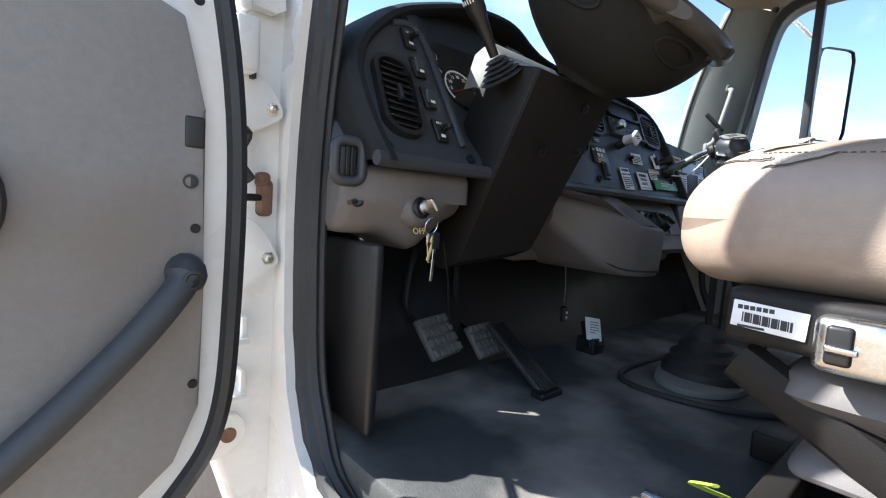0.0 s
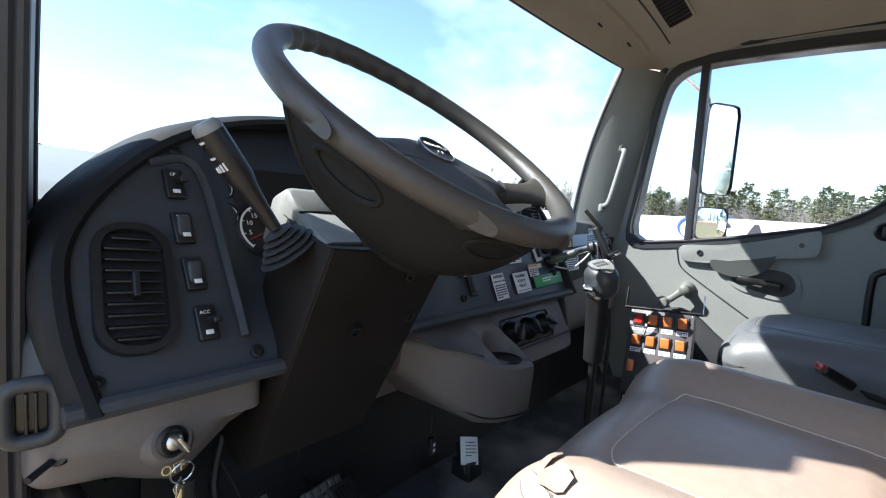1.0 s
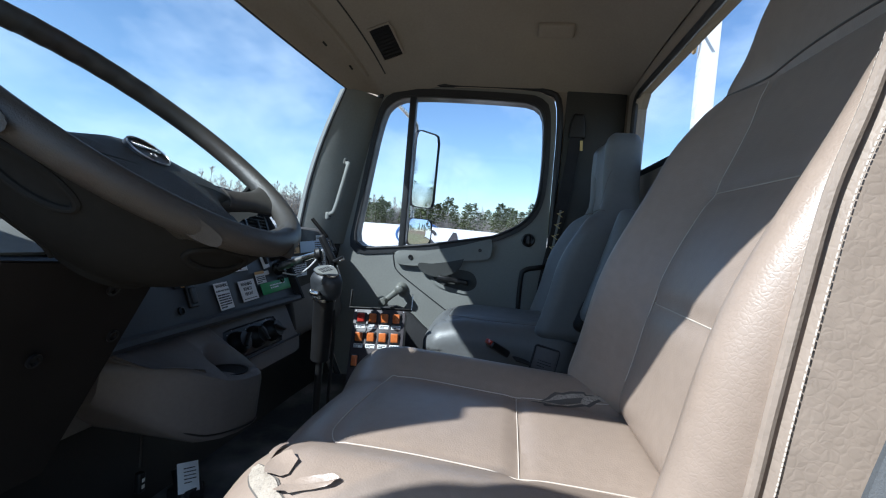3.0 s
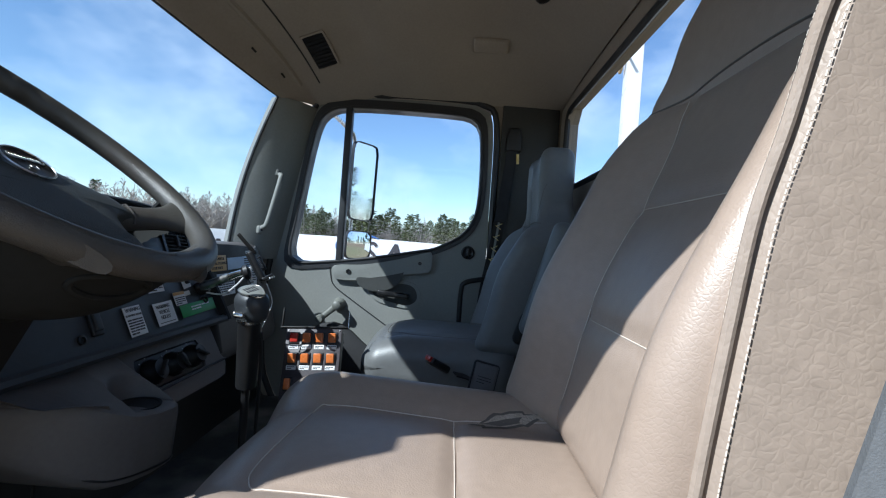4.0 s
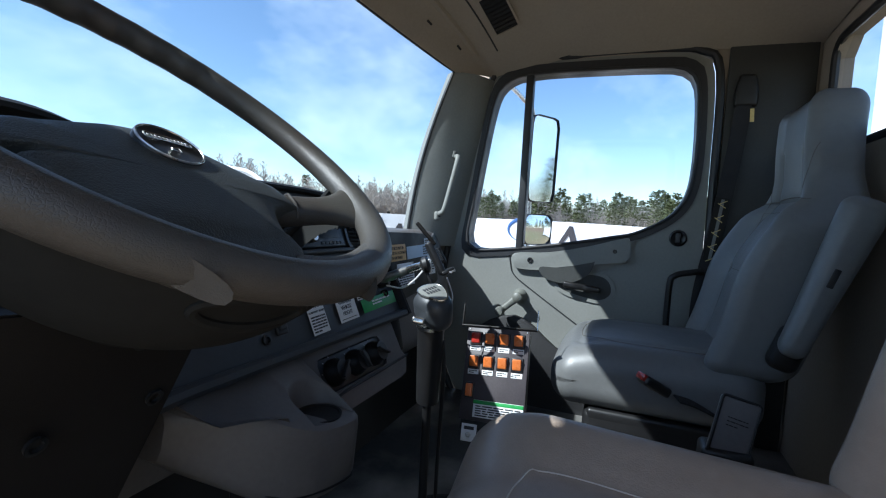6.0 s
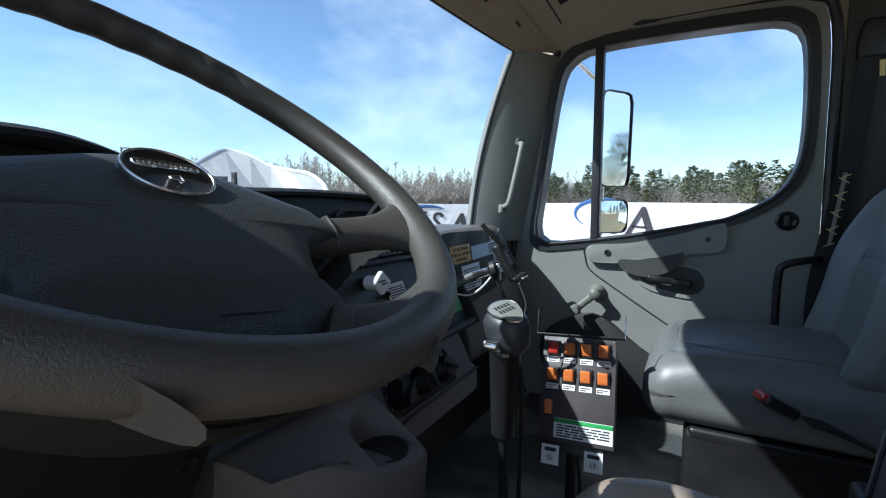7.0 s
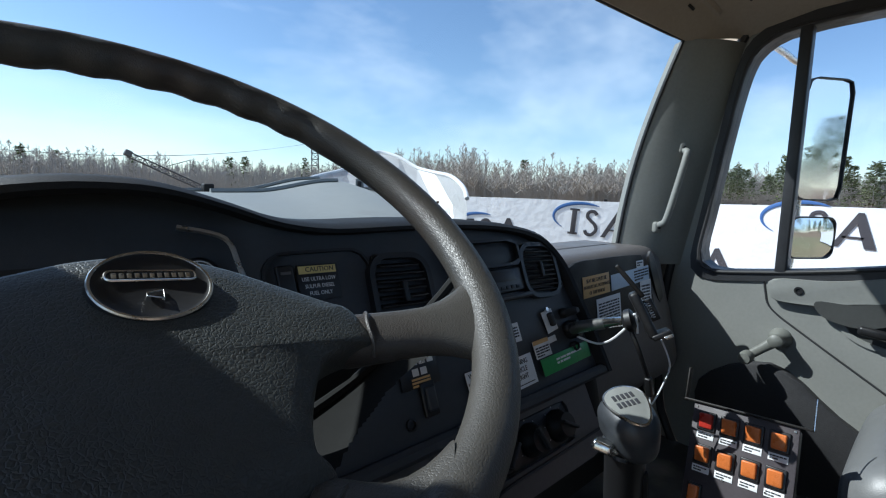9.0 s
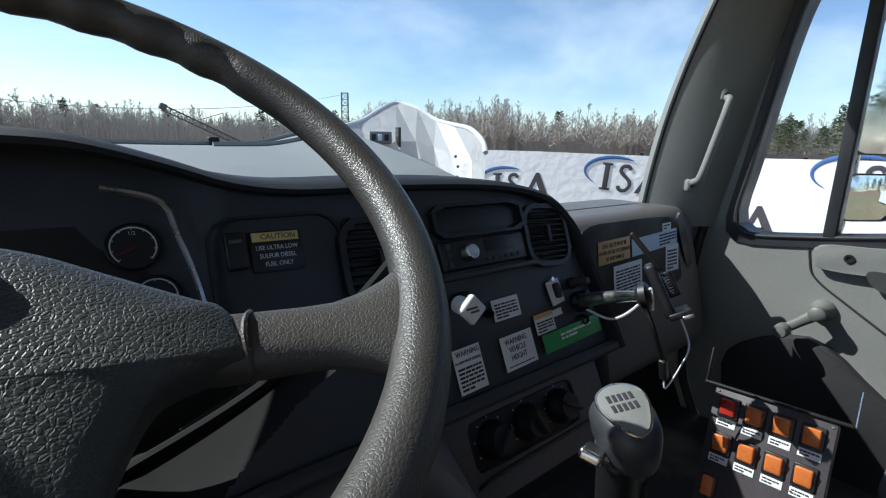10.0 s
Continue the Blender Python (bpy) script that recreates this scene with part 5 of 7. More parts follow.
def pad_ring(grow, z, dome=0.0):
    ring = []
    for x, y in PAD:
        p = PAD_MID + (Vector((x, y, 0)) - PAD_MID) * grow
        fold = 0.014 * step(-0.15, -0.19, p.y)
        ring.append(Vector((p.x, p.y, z + 0.006 + dome - fold)))
    return ring


pad = loft([pad_ring(0.97, -0.06), pad_ring(1.0, -0.05), pad_ring(1.0, -0.036), pad_ring(0.994, -0.03), pad_ring(0.975, -0.0262), pad_ring(0.93, -0.0235), pad_ring(0.8, -0.0205), pad_ring(0.6, -0.0185),
            pad_ring(0.4, -0.0175), pad_ring(0.2, -0.017), pad_ring(0.02, -0.017)])
part("hub_pad", moved(pad, WM), M_WHEEL, sw)
groove = [Vector((x - 0.006, -0.168 + 0.005 * (x / 0.06) ** 2, -0.0215)) for x in (-0.06, -0.04, -0.02, 0, 0.02, 0.04, 0.06)]
part("pad_groove", moved(tube(groove, 0.0012, 6), WM), M_BLACK, sw)
SPOKES = []
for p0, p1, w0, w1 in (((0.108, -0.066), (0.215, -0.083), 0.018, 0.02), ((0.05, -0.173), (0.095, -0.209), 0.0215, 0.02)):
    SPOKES += [(p0, p1, w0, w1), ((-0.012 - p0[0], p0[1]), (-0.012 - p1[0], p1[1]), w0, w1)]
for p0, p1, w0, w1 in SPOKES:
    p0, p1 = Vector((*p0, 0)), Vector((*p1, 0))
    d = (p1 - p0).normalized()
    n = Vector((-d.y, d.x, 0))
    rings = []
    for f in (0, 0.1, 0.25, 0.4, 0.55, 0.7, 0.82, 0.92, 1.0):
        w = (w0 * (1 - f) + w1 * f) + 0.03 * max(0, (f - 0.45) / 0.55) ** 2.2
        zt, zb = -0.0215 + 0.032 * f - 0.003 * math.sin(math.pi * f), -0.055 + 0.044 * f
        ring = []
        for b in range(20):
            t = 2 * math.pi * b / 20
            c, s_ = math.cos(t), math.sin(t)
            ring.append(p0.lerp(p1, f) + n * w * math.copysign(abs(c) ** 0.7, c) + Vector((0, 0, (zt + zb) / 2 + (zt - zb) / 2 * math.copysign(abs(s_) ** 0.7, s_))))
        rings.append(ring)
    sp = part("spoke", moved(loft(rings), WM), M_WHEEL_RIM, sw)
    seam_at = [p0 + d * (0.012 + 0.006 * q * q) + n * (w0 + 0.001) * q + Vector((0, 0, -0.0165 - 0.012 * abs(q) ** 4)) for q in (-1, -0.8, -0.5, -0.2, 0.2, 0.5, 0.8, 1)]
    part("spoke_seam", moved(tube(seam_at, 0.0016, 6), WM), M_WHEEL_RIM, sp)
bowl = loft([pad_ring(1.0, -0.05), pad_ring(0.96, -0.066), pad_ring(0.8, -0.09), pad_ring(0.62, -0.115), pad_ring(0.5, -0.14)])
part("hub_back", moved(bowl, WM), M_BOWL, sw)


def under_shell(a, f):
    """Underside of the wheel: a cone from the lower half of the rim (f = 0) to the column (f = 1)."""
    rim_at = Vector((0.224 * math.cos(a), 0.224 * math.sin(a), -0.012))
    foot = Vector((-0.006 + 0.062 * math.cos(a), -0.078 + 0.062 * math.sin(a), -0.152))
    p = rim_at.lerp(foot, f)
    swell = 0.022 * math.sin(math.pi * max(0.0, min(1, f * 1.1)) ** 0.9)
    return p + Vector((math.cos(a) * 0.5, math.sin(a) * 0.5, -0.85)) * swell


HOLES = [(radians(-37), 0.29, radians(21), 0.29), (radians(-93), 0.15, radians(13), 0.085), (radians(-148), 0.15, radians(12), 0.085)]
NA, NF = 200, 60
us = bmesh.new()
grid = [[us.verts.new(under_shell(radians(-174 + 168 * i / NA), j / NF)) for j in range(NF + 1)] for i in range(NA + 1)]
for i in range(NA):
    for j in range(NF):
        a, f = radians(-174 + 168 * (i + 0.5) / NA), (j + 0.5) / NF
        if all(((a - c) / w) ** 2 + ((f - g) / h) ** 2 > 1 for c, g, w, h in HOLES):
            us.faces.new((grid[i][j], grid[i + 1][j], grid[i + 1][j + 1], grid[i][j + 1]))
for v in [v for v in us.verts if not v.link_faces]:
    us.verts.remove(v)
sh = part("lower_shell", moved(us, WM), M_BOWL, sw, "smooth dark underside with oval cut-outs")
for c, g, w, h in HOLES[1:]:
    lip = [under_shell(c + w * 1.02 * math.cos(t), g + h * 1.02 * math.sin(t)) + Vector((0, 0, 0.002)) for t in (2 * math.pi * k / 40 for k in range(40))]
    part("lip", moved(tube(lip, 0.0042, 8, loop=True), WM), M_BOWL, sh)
for c, g, w, h in HOLES[1:]:
    rec = loft([[under_shell(c + w * k * math.cos(t), g + h * k * math.sin(t)) + Vector((0, 0, 0.004 + dz)) for t in (2 * math.pi * q / 32 for q in range(32))] for k, dz in ((1.02, 0.0), (0.96, 0.006), (0.88, 0.009), (0.5, 0.011), (0.04, 0.012))], caps=False)
    part("recess", moved(rec, WM), M_BOWL, sh, "recessed grip panel")
for a in (radians(-174), radians(-6)):
    part("edge", moved(tube([under_shell(a, k / 16) for k in range(17)], 0.0045, 8), WM), M_BOWL, sh)
em = WM @ Matrix.Translation((-0.008, -0.04, -0.0105)) @ pose(0, 0, 0, 3, 0, 4)
eb = part("emblem", lathe([(0.031, -0.006), (0.031, 0.0), (0.029, 0.0025), (0.0265, 0.001), (0.0, 0.0022)], em @ Matrix.Diagonal((1, 0.84, 1, 1)), 40), M_BLACK, sw, "glossy black oval hub emblem")
part("ring", tube([em @ Vector((0.0295 * math.cos(a), 0.0248 * math.sin(a), 0.002)) for a in (2 * math.pi * i / 48 for i in range(48))], 0.0011, 6, loop=True), M_CHROME, eb)
part("bar", tube([em @ Vector((p[0], p[1] + 0.006, 0.0026)) for p in rounded(0.044, 0.007, 0.003)], 0.0007, 5, loop=True), M_CHROME, eb)
part("print", join(*[rbox(0.0012, 0.0018, 0.0004, 0.0002, k=1, m=em @ Matrix.Translation((-0.018 + 0.0036 * i, 0.006, 0.0025))) for i in range(11)]), M_CHROME, eb)
part("horn_mark", tube([em @ Vector(p) for p in ((-0.004, -0.007, 0.0026), (0.004, -0.005, 0.0026), (0.004, -0.011, 0.0026), (-0.004, -0.009, 0.0026))], 0.0005, 4, loop=True), M_CHROME, eb)

# ---- pedals and foot well ----
M_PEDAL = material("worn_pedal_rubber", (0.11, 0.11, 0.105), 0.6, vary=0.25, scale=30, bump=0.2, bump_scale=400)


def pedal(name, label, c, w, h, tilt, turn, grid, arm_top):
    g = thing(name, (c[0], c[1], 0.0), label, "pedal", "pedals")
    m = Matrix.Translation(c) @ pose(0, 0, 0, tilt, 0, turn)
    part("plate", rbox(w / 2, h / 2, 0.008, 0.006, m=m), M_PEDAL, g)
    nx, ny = grid
    for i in range(nx):
        for j in range(ny):
            part("tread", rbox(w / nx * 0.38, h / ny * 0.38, 0.004, 0.002, k=1, m=m @ Matrix.Translation((w * ((i + 0.5) / nx - 0.5), h * ((j + 0.5) / ny - 0.5), 0.01))), M_PEDAL, g)
    part("arm", tube(smooth_path([m @ Vector((0, 0.02, -0.01)), m @ Vector((0, h / 2 + 0.06, -0.04)), Vector(arm_top)], 6), 0.009, 8), M_BLACK, g)


pedal("clutch_pedal", "worn black rubber clutch pedal with block tread", (0.655, 0.735, 0.12), 0.105, 0.095, 52, 14, (5, 4), (0.7, 0.85, 0.42))
pedal("brake_pedal", "black rubber brake pedal with block tread", (0.835, 0.76, 0.08), 0.1, 0.085, 50, 8, (5, 4), (0.83, 0.87, 0.4))
g = thing("accelerator_pedal", (0.84, 0.6, 0.0), "long ribbed black organ accelerator pedal", "pedal", "pedals")
am = Matrix.Translation((0.853, 0.655, 0.062)) @ pose(0, 0, 0, 36, 0, 4)
part("plate", rbox(0.03, 0.11, 0.007, 0.004, m=am), M_RUBBER, g)
for i in range(5):
    part("rib", rbox(0.0022, 0.1, 0.003, 0.001, k=1, m=am @ Matrix.Translation((-0.02 + 0.01 * i, 0, 0.008))), M_BLACK, g)
part("hinge_block", box(0.81, 0.885, 0.555, 0.59, 0.0, 0.014, 0.004), M_BLACK, g)
g = thing("pedal_box", (0.42, 0.85, 0.0), "dark steel pedal bracket at the firewall", "bracket")
part("plate", box(0.42, 0.52, 0.84, 0.86, 0.0, 0.3, 0.004), M_BLACK, g)
part("angle", join(box(0.46, 0.5, 0.8, 0.85, 0.27, 0.276, 0.002), box(0.494, 0.5, 0.8, 0.85, 0.27, 0.33, 0.002)), M_COLUMN, g)
part("bolt", lathe([(0.008, 0), (0.008, 0.005), (0, 0.005)], Matrix.Translation((0.48, 0.82, 0.277)), 6), M_CHROME, g)
g = thing("dangling_wire", (0.62, 0.7, 0.15), "thin black wire hanging below the dash", "wire")
part("wire", tube(smooth_path([(0.55, 0.62, 0.34), (0.585, 0.64, 0.27), (0.61, 0.66, 0.21), (0.655, 0.7, 0.155)], 6), 0.0016, 6), M_BLACK, g)
g = thing("diagnostic_plug", (1.12, 0.72, 0.1), "small black plug with white marks on a hanging cord", "plug")
part("cord", tube(smooth_path([(1.1, 0.72, 0.3), (1.105, 0.715, 0.22), (1.1, 0.71, 0.16)], 5), 0.003, 6), M_BLACK, g)
part("body", rbox(0.009, 0.008, 0.022, 0.004, m=Matrix.Translation((1.098, 0.708, 0.13))), M_BLACK, g)
part("mark", join(*[rbox(0.004, 0.0006, 0.004, 0.0005, k=1, m=Matrix.Translation((1.098, 0.699, 0.122 + 0.014 * i))) for i in range(2)]), M_PRINT, g)
g = thing("paper_card", (1.23, 0.69, 0.03), "small white card with dark scribbles on a black holder", "card")
cm = Matrix.Translation((1.232, 0.69, 0.075)) @ pose(0, 0, 0, 62, 0, -22)
part("card", rbox(0.026, 0.034, 0.0008, 0.0006, k=1, m=cm @ pose(0, 0, 0, 0, 0, -10)), M_PAPER, g)
part("print", bars(cm @ pose(0, 0, 0, 0, 0, -10) @ Matrix.Translation((0.004, 0.004, 0.0012)), 0.03, 0.04, 5, 11, 0.3), M_INK, g)
part("holder", rbox(0.028, 0.04, 0.012, 0.004, m=cm @ Matrix.Translation((0.004, -0.012, -0.014))), M_BLACK, g)
part("foot", box(1.21, 1.27, 0.67, 0.73, -0.005, 0.05, 0.004), M_BLACK, g)
# transmission hatch and mat grooves
g = thing("floor_hatch", (1.3, 0.42, 0.0), "raised rubber hatch outline on the floor round the gear lever", "floor hatch")
part("rim", tube([(x, y, 0.006) for x, y in outline([(1.1, 0.53), (1.33, 0.55), (1.55, 0.5), (1.6, 0.3), (1.45, 0.18), (1.2, 0.2), (1.08, 0.36)], 6)], 0.008, 8, loop=True), M_RUBBER, g)
part("base_ring", moved(lathe([(0.13, 0), (0.128, 0.014), (0.1, 0.022), (0.0, 0.024)], Matrix.Translation((1.28, 0.4, 0.002)) @ Matrix.Diagonal((1.15, 0.8, 1, 1)), 36), Matrix()), M_GREY, g, "pale grey base plate")

# ---- gear lever ----
g = thing("gear_lever", (1.27, 0.41, 0.02), "tall gear lever with silver-topped knob and black boot", "gear lever")
part("boot", lathe([(0.1, 0.0), (0.098, 0.02), (0.08, 0.035), (0.082, 0.05), (0.062, 0.062), (0.064, 0.075), (0.045, 0.09), (0.046, 0.105), (0.02, 0.13), (0, 0.13)], Matrix.Translation((1.28, 0.4, 0.022)), 28), M_RUBBER, g)
part("stick", tube([(1.28, 0.4, 0.1), (1.25, 0.39, 0.3), (1.215, 0.375, 0.5)], 0.0085, 12), M_BLACK, g)
part("air_line", tube(smooth_path([(1.285, 0.375, 0.1), (1.268, 0.37, 0.25), (1.235, 0.355, 0.45), (1.222, 0.355, 0.52)], 6), 0.004, 8), M_BLACK, g)
part("sleeve", tube([(1.238, 0.385, 0.4), (1.213, 0.375, 0.545)], [0.021, 0.024], 18), M_BLACK, g)
KM = Matrix.Translation((1.203, 0.367, 0.576)) @ pose(0, 0, 0, 14, -14, -35) @ Matrix.Diagonal((0.86, 0.86, 0.86, 1))


def knob_shape(x, y, z):
    f = 1 + 0.12 * z / 0.035
    return x * f * (1 - 0.25 * max(0, -y / 0.045)), y, z + 0.006 * (1 - (y / 0.045) ** 2) * (z > 0)


kb = part("knob", rbox(0.034, 0.045, 0.036, 0.03, (3, 4, 3), 5, knob_shape, KM), M_DASH, g, "dark knob with a pale oval cap")
part("cap", moved(prism(outline([(0.0, 0.034), (0.02, 0.026), (0.026, 0.008), (0.018, -0.018), (0.006, -0.035), (-0.006, -0.035), (-0.018, -0.018), (-0.026, 0.008), (-0.02, 0.026)], 4), "z", 0.036, 0.0425, 0.0015), KM), M_GREY, kb)
part("cap_ring", tube([KM @ Vector((x * 1.04, y * 1.04, 0.0405)) for x, y in outline([(0.0, 0.034), (0.02, 0.026), (0.026, 0.008), (0.018, -0.018), (0.006, -0.035), (-0.006, -0.035), (-0.018, -0.018), (-0.026, 0.008), (-0.02, 0.026)], 4)], 0.0014, 6, loop=True), M_CHROME, kb)
part("print", join(*[rbox(0.0022, 0.005, 0.0003, 0.0002, k=1, m=KM @ Matrix.Translation((-0.013 + 0.0062 * i, y, 0.0428))) for y in (0.014, 0.0) for i in range(5)]), M_INK, kb)
part("range_lever", rbox(0.014, 0.011, 0.006, 0.004, m=Matrix.Translation((1.168, 0.38, 0.562)) @ pose(0, 0, 0, 10, 15, 20)), M_CHROME, kb)
part("collar", tube([(1.2135, 0.375, 0.546), (1.212, 0.3745, 0.552)], 0.027, 20), M_CHROME, kb)

# ---- switch box on its bracket ----
sb = thing("switch_box", (1.62, 0.36, 0.1), "dark switch panel with rows of amber rocker switches", "switch panel")
up = (Vector((1.65, 0.36, 0.455)) - Vector((1.565, 0.345, 0.225))).normalized()
right = Vector((0.02, -1, 0.12)).normalized()
right = (right - up * right.dot(up)).normalized()
SB = Matrix((right, up, right.cross(up))).transposed().to_4x4()
SB.translation = Vector((1.607, 0.354, 0.345))
part("panel", rbox(0.083, 0.118, 0.0025, 0.002, k=1, m=SB), material("anodised_panel", (0.05, 0.042, 0.047), 0.5, vary=0.15, scale=14, bump=0.05, bump_scale=600), sb)
part("case", rbox(0.078, 0.112, 0.024, 0.004, m=SB @ Matrix.Translation((0, 0, -0.028))), M_BLACK, sb)
k = 0
for r, y in enumerate((0.088, 0.028)):
    for c in range(4):
        x = -0.057 + 0.038 * c
        m = SB @ Matrix.Translation((x, y, 0.003))
        b = part("rocker_switch", rbox(0.0155, 0.0175, 0.003, 0.002, m=m), M_BLACK, sb)
        part("lens", rbox(0.0115, 0.0135, 0.006, 0.003, (1, 3, 1), 2, lambda a, q, z: (a, q, z + 0.0035 * (q / 0.0135) * (z > 0)), m @ Matrix.Translation((0, 0, 0.004))), M_RED if k == 0 else M_AMBER, b, "translucent red lens" if k == 0 else "translucent amber lens")
        t = part("tag", rbox(0.0145, 0.0062, 0.0006, 0.0005, k=1, m=SB @ Matrix.Translation((x, y - 0.0265, 0.0032))), M_PAPER, sb)
        part("print", bars(SB @ Matrix.Translation((x, y - 0.0265, 0.0041)), 0.024, 0.009, 2, k), M_INK, t)
        k += 1
m = SB @ Matrix.Translation((-0.062, -0.045, 0.003))
b = part("rocker_switch", rbox(0.0125, 0.02, 0.003, 0.002, m=m), M_BLACK, sb)
part("lens", rbox(0.009, 0.016, 0.006, 0.003, m=m @ Matrix.Translation((0, 0, 0.004))), M_AMBER, b)
nt = part("notice", rbox(0.064, 0.021, 0.0006, 0.0005, k=1, m=SB @ Matrix.Translation((0.016, -0.088, 0.0032))), M_PAPER, sb, "white printed strip with a green header")
part("header", rbox(0.064, 0.0045, 0.0003, 0.0002, k=1, m=SB @ Matrix.Translation((0.016, -0.0722, 0.0042))), M_GREEN_LABEL, nt)
part("print", bars(SB @ Matrix.Translation((0.016, -0.093, 0.0041)), 0.115, 0.028, 5, 21), M_INK, nt)
for x, y in ((-0.077, 0.111), (0.077, 0.111), (-0.03, 0.06), (0.045, 0.0), (-0.02, -0.005)):
    part("rivet", lathe([(0.0028, 0), (0.002, 0.0015), (0, 0.0015)], SB @ Matrix.Translation((x, y, 0.0025)), 8), M_CHROME, sb)
part("bracket", join(rbox(0.1, 0.002, 0.012, 0.001, k=1, m=SB @ Matrix.Translation((0, 0.12, -0.004))), rbox(0.0015, 0.032, 0.007, 0.001, k=1, m=SB @ Matrix.Translation((-0.1, 0.148, -0.004)))), M_COLUMN, sb, "thin bent steel bracket")
part("prong", rod(SB @ Vector((0.1, 0.12, -0.004)), SB @ Vector((0.1, 0.172, -0.004)), 0.0014, 6), M_CHROME, sb)
for x, lab in ((-0.055, "M"), (0.04, "A")):
    pl = part("toggle_plate", rbox(0.02, 0.021, 0.001, 0.0008, k=1, m=SB @ Matrix.Translation((x, -0.148, -0.004))), M_PAPER, sb)
    part("print", rbox(0.013, 0.004, 0.0003, 0.0002, k=1, m=SB @ Matrix.Translation((x, -0.137, -0.0026))), M_INK, pl)
    part("nut", lathe([(0.0075, 0), (0.0075, 0.004), (0.004, 0.006), (0.0035, 0.015), (0, 0.016)], SB @ Matrix.Translation((x, -0.153, -0.003)), 6), M_CHROME, pl)
part("hanger", rbox(0.07, 0.012, 0.002, 0.001, k=1, m=SB @ Matrix.Translation((-0.01, -0.128, -0.008))), M_BLACK, sb)
part("post", rod((1.63, 0.37, 0.0), (1.615, 0.365, 0.32), 0.012), M_BLACK, sb)
part("wire", tube(smooth_path([SB @ Vector((0.0, -0.13, -0.02)), SB @ Vector((0.012, -0.2, -0.01)), (1.58, 0.34, 0.05), (1.6, 0.36, 0.003)], 6), 0.004, 6), M_BLACK, sb)

# ---- seats ----
from mathutils.bvhtree import BVHTree


def backrest(cx, half, head, top, t0, t1, lean=0.34, worn=True):
    def fn(x, y, z):
        base = 0.46 if worn else 0.4
        zz = base + (z + 0.4) * (top - base) / 0.8
        wide = 1 - (1 - head) * step(t0, t1, zz)
        if worn:
            front = -0.20 - lean * (zz - 0.5) + 0.03 * step(0.95, 1.1, zz)
            bol = 0.07 * step(0.5, 0.96, abs(x) / half) * (1 - 0.9 * step(0.85, 1.05, zz))
        else:
            front = -0.18 - lean * (min(zz, 0.83) - 0.48) + 0.012 * step(0.8, 1.0, zz) - 0.02 * max(0, zz - 0.83)
            bol = 0.05 * step(0.5, 0.96, abs(x) / half) * (1 - 0.75 * step(0.78, 0.86, zz))
            y *= 1 - 0.3 * step(0.6, 0.9, zz)
        seam = 0.006 * math.exp(-((abs(x) - 0.13) / 0.012) ** 2) * (zz < 0.96)
        rows = 0.005 * sum(math.exp(-((zz - r) / 0.012) ** 2) for r in (0.64, 0.8)) * (abs(x) < 0.14) + 0.008 * math.exp(-((zz - (0.965 if worn else 0.825)) / 0.012) ** 2)
        lumbar = 0.02 * math.exp(-((zz - 0.68) / 0.12) ** 2)
        y2 = front - 0.075 + y + (bol - seam - rows + lumbar if y > 0 else 0)
        return cx + x * wide, y2, zz
    return rbox(half, 0.075, 0.4, 0.05, (40, 3, 56), 5, fn)


def cushion(cx, half, drop_z=0.0, worn=False):
    def fn(x, y, z):
        yy = y - 0.015
        if z > 0 and worn:
            dish = 1 - step(0.1, 0.2, abs(x - 0.015))
            puff = 0.008 * max(0, 1 - (x / 0.13) ** 2) * (abs(math.sin((yy + 0.06) / 0.2 * math.pi)) ** 0.5)
            seam = 0.004 * (math.exp(-((x + 0.105) / 0.009) ** 2) * (yy < 0.15) + math.exp(-((x - 0.14) / 0.009) ** 2) * (yy < 0.14) + math.exp(-((yy + 0.055) / 0.009) ** 2) * (abs(x) < 0.14) + math.exp(-((yy - 0.15) / 0.009) ** 2) * (abs(x) < 0.12))
            outer = 0.014 * step(-0.12, -0.25, x) + 0.016 * step(-0.06, -0.22, x) * step(0.04, 0.22, yy)
            z += 0.006 - 0.032 * dish + puff - seam + 0.05 * yy - 0.022 * step(0.13, 0.24, yy) - outer
        elif z > 0:
            crown = 0.022 * (1 - (x / half) ** 2) - 0.03 * step(0.08, 0.24, yy)
            seam = 0.005 * (math.exp(-((abs(x) - 0.15) / 0.012) ** 2) * (yy < 0.17) + math.exp(-((yy - 0.165) / 0.012) ** 2) * (abs(x) < 0.15))
            z += crown - seam
        if worn and x < 0:
            x *= 1 - 0.09 * step(0.12, 0.235, yy)
        return cx + x, yy, 0.42 + z - drop_z
    return rbox(half, 0.245, 0.08, 0.055 if worn else 0.06, (44, 44, 3), 5, fn)


def drop(tree, p, d):
    """Where a ray from p along d first meets the surface, and the surface's normal there."""
    hit, normal, _, _ = tree.ray_cast(Vector(p), Vector(d).normalized())
    if hit and normal.dot(Vector(d)) > 0:
        normal = -normal
    return hit, normal


def line_on(tree, pts, d, off, per=8):
    out = []
    for p in smooth_path(pts, per):
        q, n = drop(tree, p, d)
        if q:
            out.append(q + n * off)
    return out


